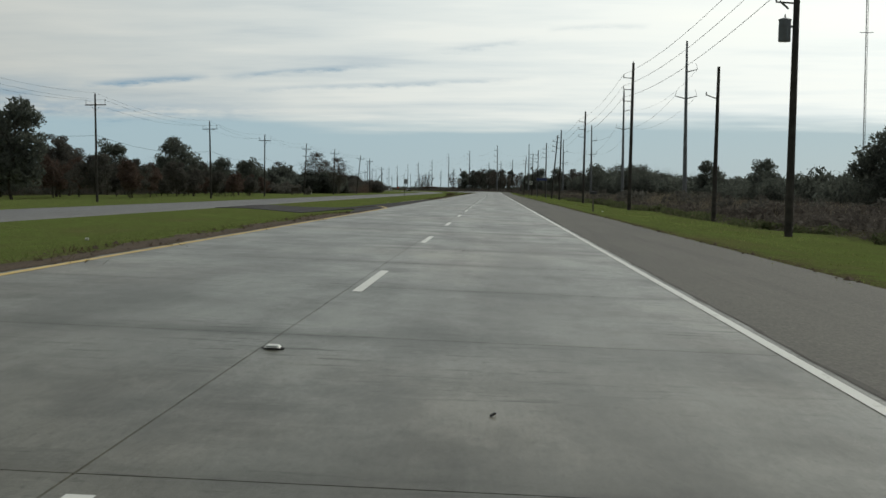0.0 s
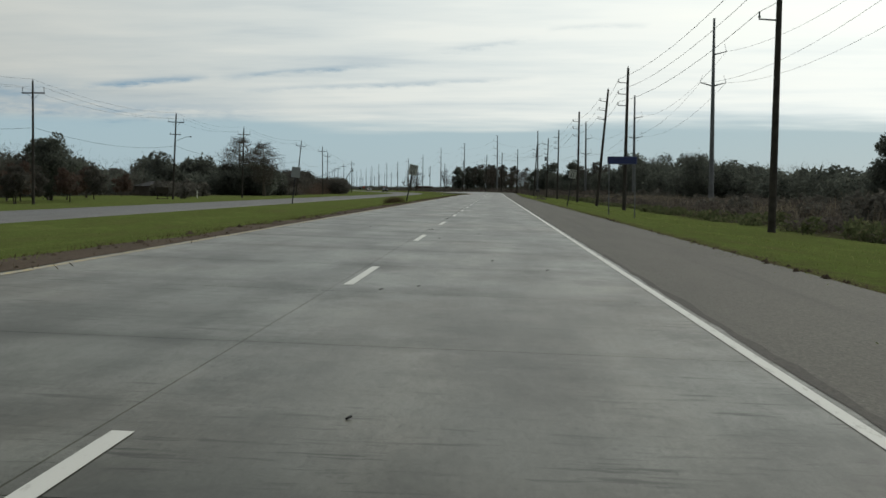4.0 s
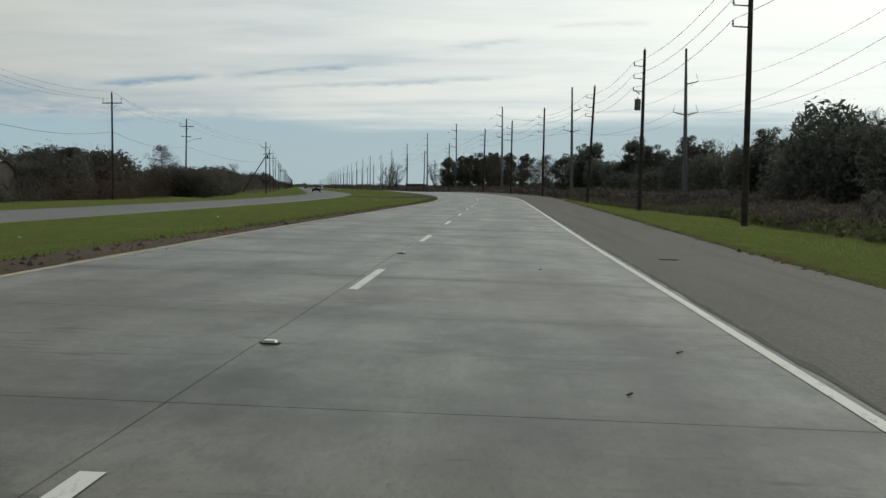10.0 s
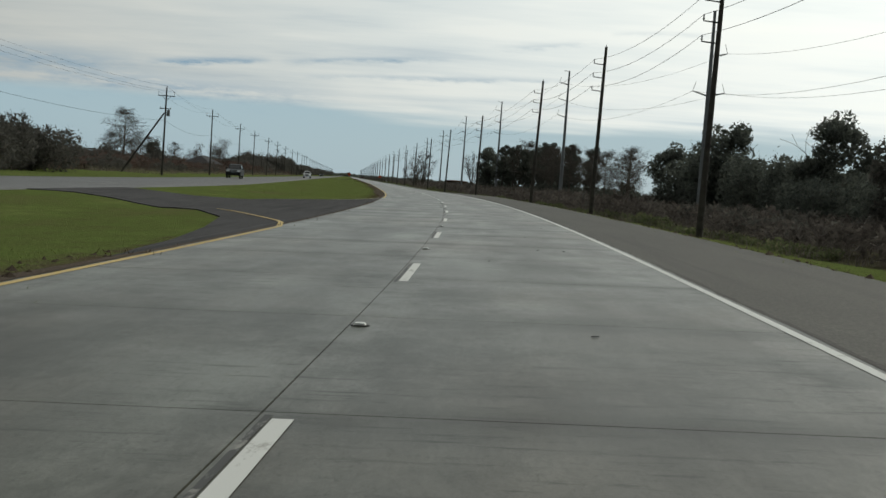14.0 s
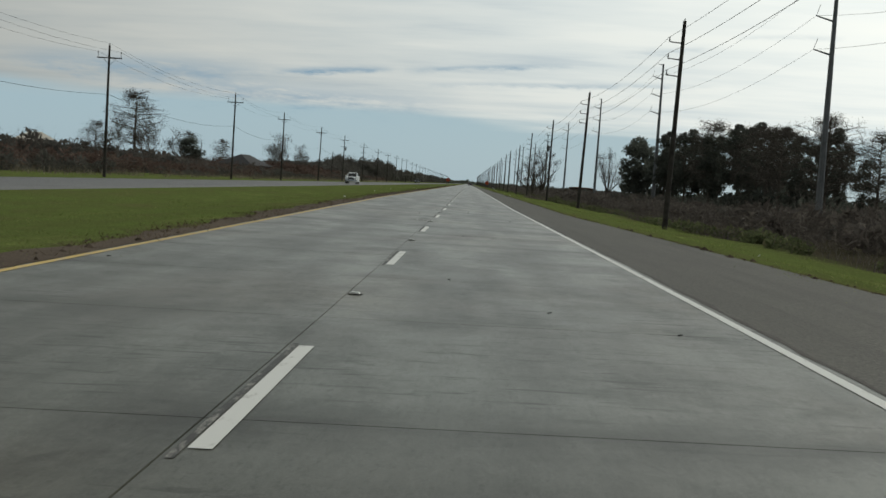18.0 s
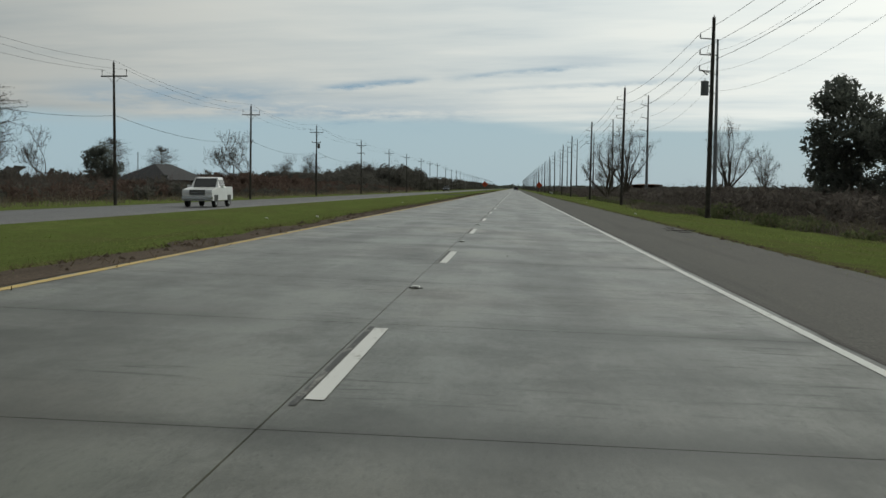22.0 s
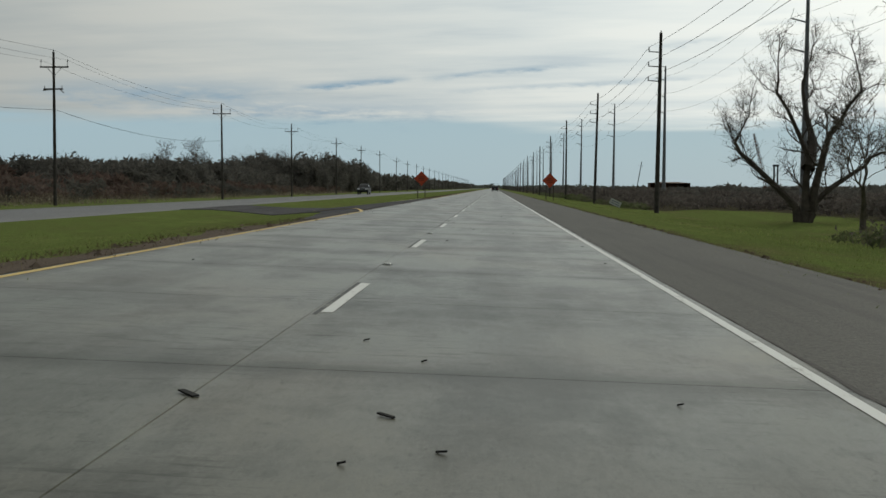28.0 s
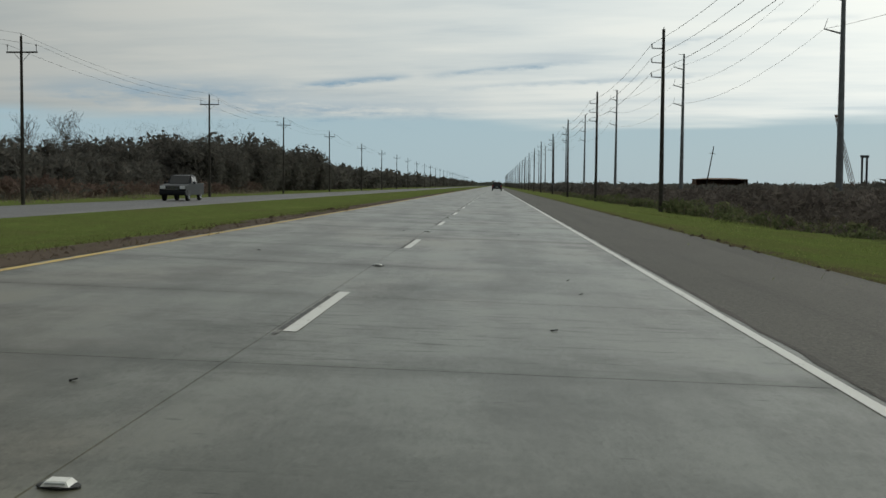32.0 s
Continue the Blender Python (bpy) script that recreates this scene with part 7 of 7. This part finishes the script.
crane(1498, 123.5)


def mast(s, x, h):
    root = thing("radio_mast", "thin guyed lattice radio mast with a small crossbar", "mast", m=stand(s, x))
    for k in range(3):
        a = 2 * math.pi * k / 3
        part("leg", bm_rod((0.28 * math.cos(a), 0.28 * math.sin(a), -0.3), (0.28 * math.cos(a), 0.28 * math.sin(a), h), 0.05, sides=5), M_STEEL, root)
    lace = bmesh.new()
    for k in range(int(h / 0.8)):
        for i in range(3):
            a, b = 2 * math.pi * i / 3, 2 * math.pi * (i + 1) / 3
            bm_rod((0.28 * math.cos(a), 0.28 * math.sin(a), 0.8 * k), (0.28 * math.cos(b), 0.28 * math.sin(b), 0.8 * (k + 1)), 0.025, sides=3, bm=lace)
    part("lacing", lace, M_STEEL, root)
    part("crossbar", bm_box((3.2, 0.1, 0.15), (0, 0, h * 0.66), 0.01), M_STEEL, root)


mast(300, 88, 60)
lamp_pole = thing("utility_pole", "plain wooden pole with a lamp arm behind the scrub", "utility pole", m=stand(1027, -46, 0, 0, (0, 0.6)))
part("shaft", shaft(9.6, 0.16, 0.10), M_WOOD, lamp_pole)
part("lamp_arm", bm_rod((0, 0, 8.4), (2.3, -0.4, 8.9), 0.03), M_STEEL, lamp_pole)
part("lamp_head", bm_lathe([(0.10, 0), (0.15, 0.06), (0.12, 0.16), (0.04, 0.2)], 10, None, (2.35, -0.42, 8.78)), M_STEEL, lamp_pole)
far_pole = thing("utility_pole", "short bare wooden pole behind the house", "utility pole", m=stand(1053, -96.6))
part("shaft", shaft(10.5, 0.16, 0.10), M_WOOD, far_pole)
# a leaning old pole out in the scrub, a brace pole, and a second short line pole by the verge
tilted = thing("old_pole", "leaning broken utility pole in the scrub", "utility pole", m=stand(1344, 47.9, 0, 0, (0, 10)))
part("shaft", shaft(11.2, 0.16, 0.10), M_WOOD, tilted)
part("crossarm", bm_box((1.4, 0.1, 0.1), (0, 0.13, 9.6), 0.01), M_WOOD, tilted)
brace = thing("brace_pole", "slanting wooden brace pole against the utility pole", "utility pole")
pa, pb = at(654.7, -41.4), at(654.7, -35.4, 9.2)
part("shaft", bm_rod(pa - Vector((0, 0, 0.3)), pb, 0.16, 0.12, 10), M_WOOD, brace)
spur = thing("utility_pole", "short brown wooden pole with a lamp bracket beside the scrub", "utility pole", m=stand(94.9, 17.87, 0, 0, (0, 0.9)))
part("shaft", shaft(11.5, 0.18, 0.11), M_WOOD, spur)
part("bracket", bm_rod((0, 0, 9.1), (-0.9, 0, 9.4), 0.04), M_DARKSTEEL, spur)
part("insulator", moved(insulator(0.3, 0.08), (-0.85, 0, 9.3)), M_CERAMIC, spur)

# ---------------------------------------------------------------- litter on the road
M_SCRAP = plain("black_rubber_scrap", (0.018, 0.017, 0.016), 0.9, 0, 0.3, 20)
M_LITTER = plain("pale_litter", (0.6, 0.6, 0.57), 0.8, 0, 0.15, 8)
rng_l = random.Random(31)


def scrap(s, x, ln, w, mat, label, name="rubber_scrap", up=0.02):
    bm = bm_box((ln, w, up), (0, 0, up / 2), up * 0.3)
    for v in bm.verts:
        v.co.z += 0.5 * up * math.sin(v.co.x * 9 / max(ln, 0.1)) + 0.3 * up * abs(v.co.x) / ln
        v.co.y += 0.25 * w * math.sin(v.co.x * 7 / max(ln, 0.1))
    px, py = plan_xy(s, x)
    ob = part(name, bm, mat, None)
    ob.matrix_world = pose(float(px), float(py), float(ground_z(s, x)) + 0.004, 0, 0, rng_l.uniform(-40, 40))
    return tagged(ob, label, "debris", "road litter")


for s, x, ln in ((936.2, -0.1, 0.22), (935.8, 0.99, 0.14), (938.8, 0.59, 0.06), (937.8, 1.07, 0.05), (936.5, 2.55, 0.05), (935.0, 1.3, 0.07), (934.7, 0.9, 0.05), (354.1, 4.6, 0.42), (295.3, 4.4, 0.75), (769, 6.3, 0.5), (771, 6.5, 0.9), (773.5, 6.4, 0.4), (770.2, 6.1, 0.55), (770.8, 6.4, 0.6), (772.2, 6.2, 0.45), (771.6, 6.8, 0.5), (844, 5.75, 0.5), (576, 1.35, 0.09), (538, -0.08, 0.3), (527, -0.2, 0.12), (526, 0.1, 0.08)):
    scrap(s, x, ln * 0.8, ln * 0.2, M_SCRAP, "torn strip of black tyre rubber on the pavement", "rubber_scrap", 0.010)
for s, x, ln in ((635.75, -0.36, 0.24), (636.0, -0.22, 0.20)):
    scrap(s, x, ln, 0.03, M_WHITE, "peeled strip of white road tape on the concrete", "tape_scrap", 0.006)
for k in range(150):
    scrap(rng_l.uniform(0, 1110), rng_l.choice((rng_l.uniform(-3.5, 3.5), rng_l.uniform(0.3, 3.4))), rng_l.uniform(0.025, 0.06), 0.02, M_SCRAP, "small dark scrap lying on the concrete", "road_scrap", 0.008)
for k in range(18):
    left = rng_l.random() < 0.5
    scrap(rng_l.uniform(0, 1110), rng_l.uniform(-12, -5.5) if left else rng_l.uniform(6.9, 11.5), rng_l.uniform(0.06, 0.16), 0.05, M_LITTER, "pale scrap of litter lying in the grass", "litter", 0.05)

board = thing("notice_board", "dark wooden board on two legs standing on the lawn", "notice board", m=stand(333, -51.6, -0.05, 8))
for px_ in (-0.75, 0.75):
    part("leg", bm_box((0.12, 0.12, 1.0), (px_, 0, 0.5), 0.01), M_GREYWOODDARK, board)
part("panel", bm_box((1.9, 0.10, 1.0), (0, 0, 1.45), 0.015), M_GREYWOODDARK, board)
part("foot_bar", bm_box((2.0, 0.16, 0.12), (0, 0, 0.10), 0.01), M_GREYWOODDARK, board)
marker = thing("marker_post", "short white marker post at the edge of the lawn", "post", m=stand(346.2, -49.1, -0.05))
part("post", bm_lathe(((0.001, 0.0), (0.09, 0.0), (0.085, 1.35), (0.06, 1.42), (0.001, 1.43)), 10), M_MARKER, marker)

# the camera lane's slabs, one by one
for k in range(242):
    s0 = -27.4 + k * SLAB
    v, f, uv = slab_mesh(s0, s0 + SLAB, JOINT_X, EDGE_R, "slab")
    part("slab", mesh_of("slab", v, f, M_CONC, uv), M_CONC, road)
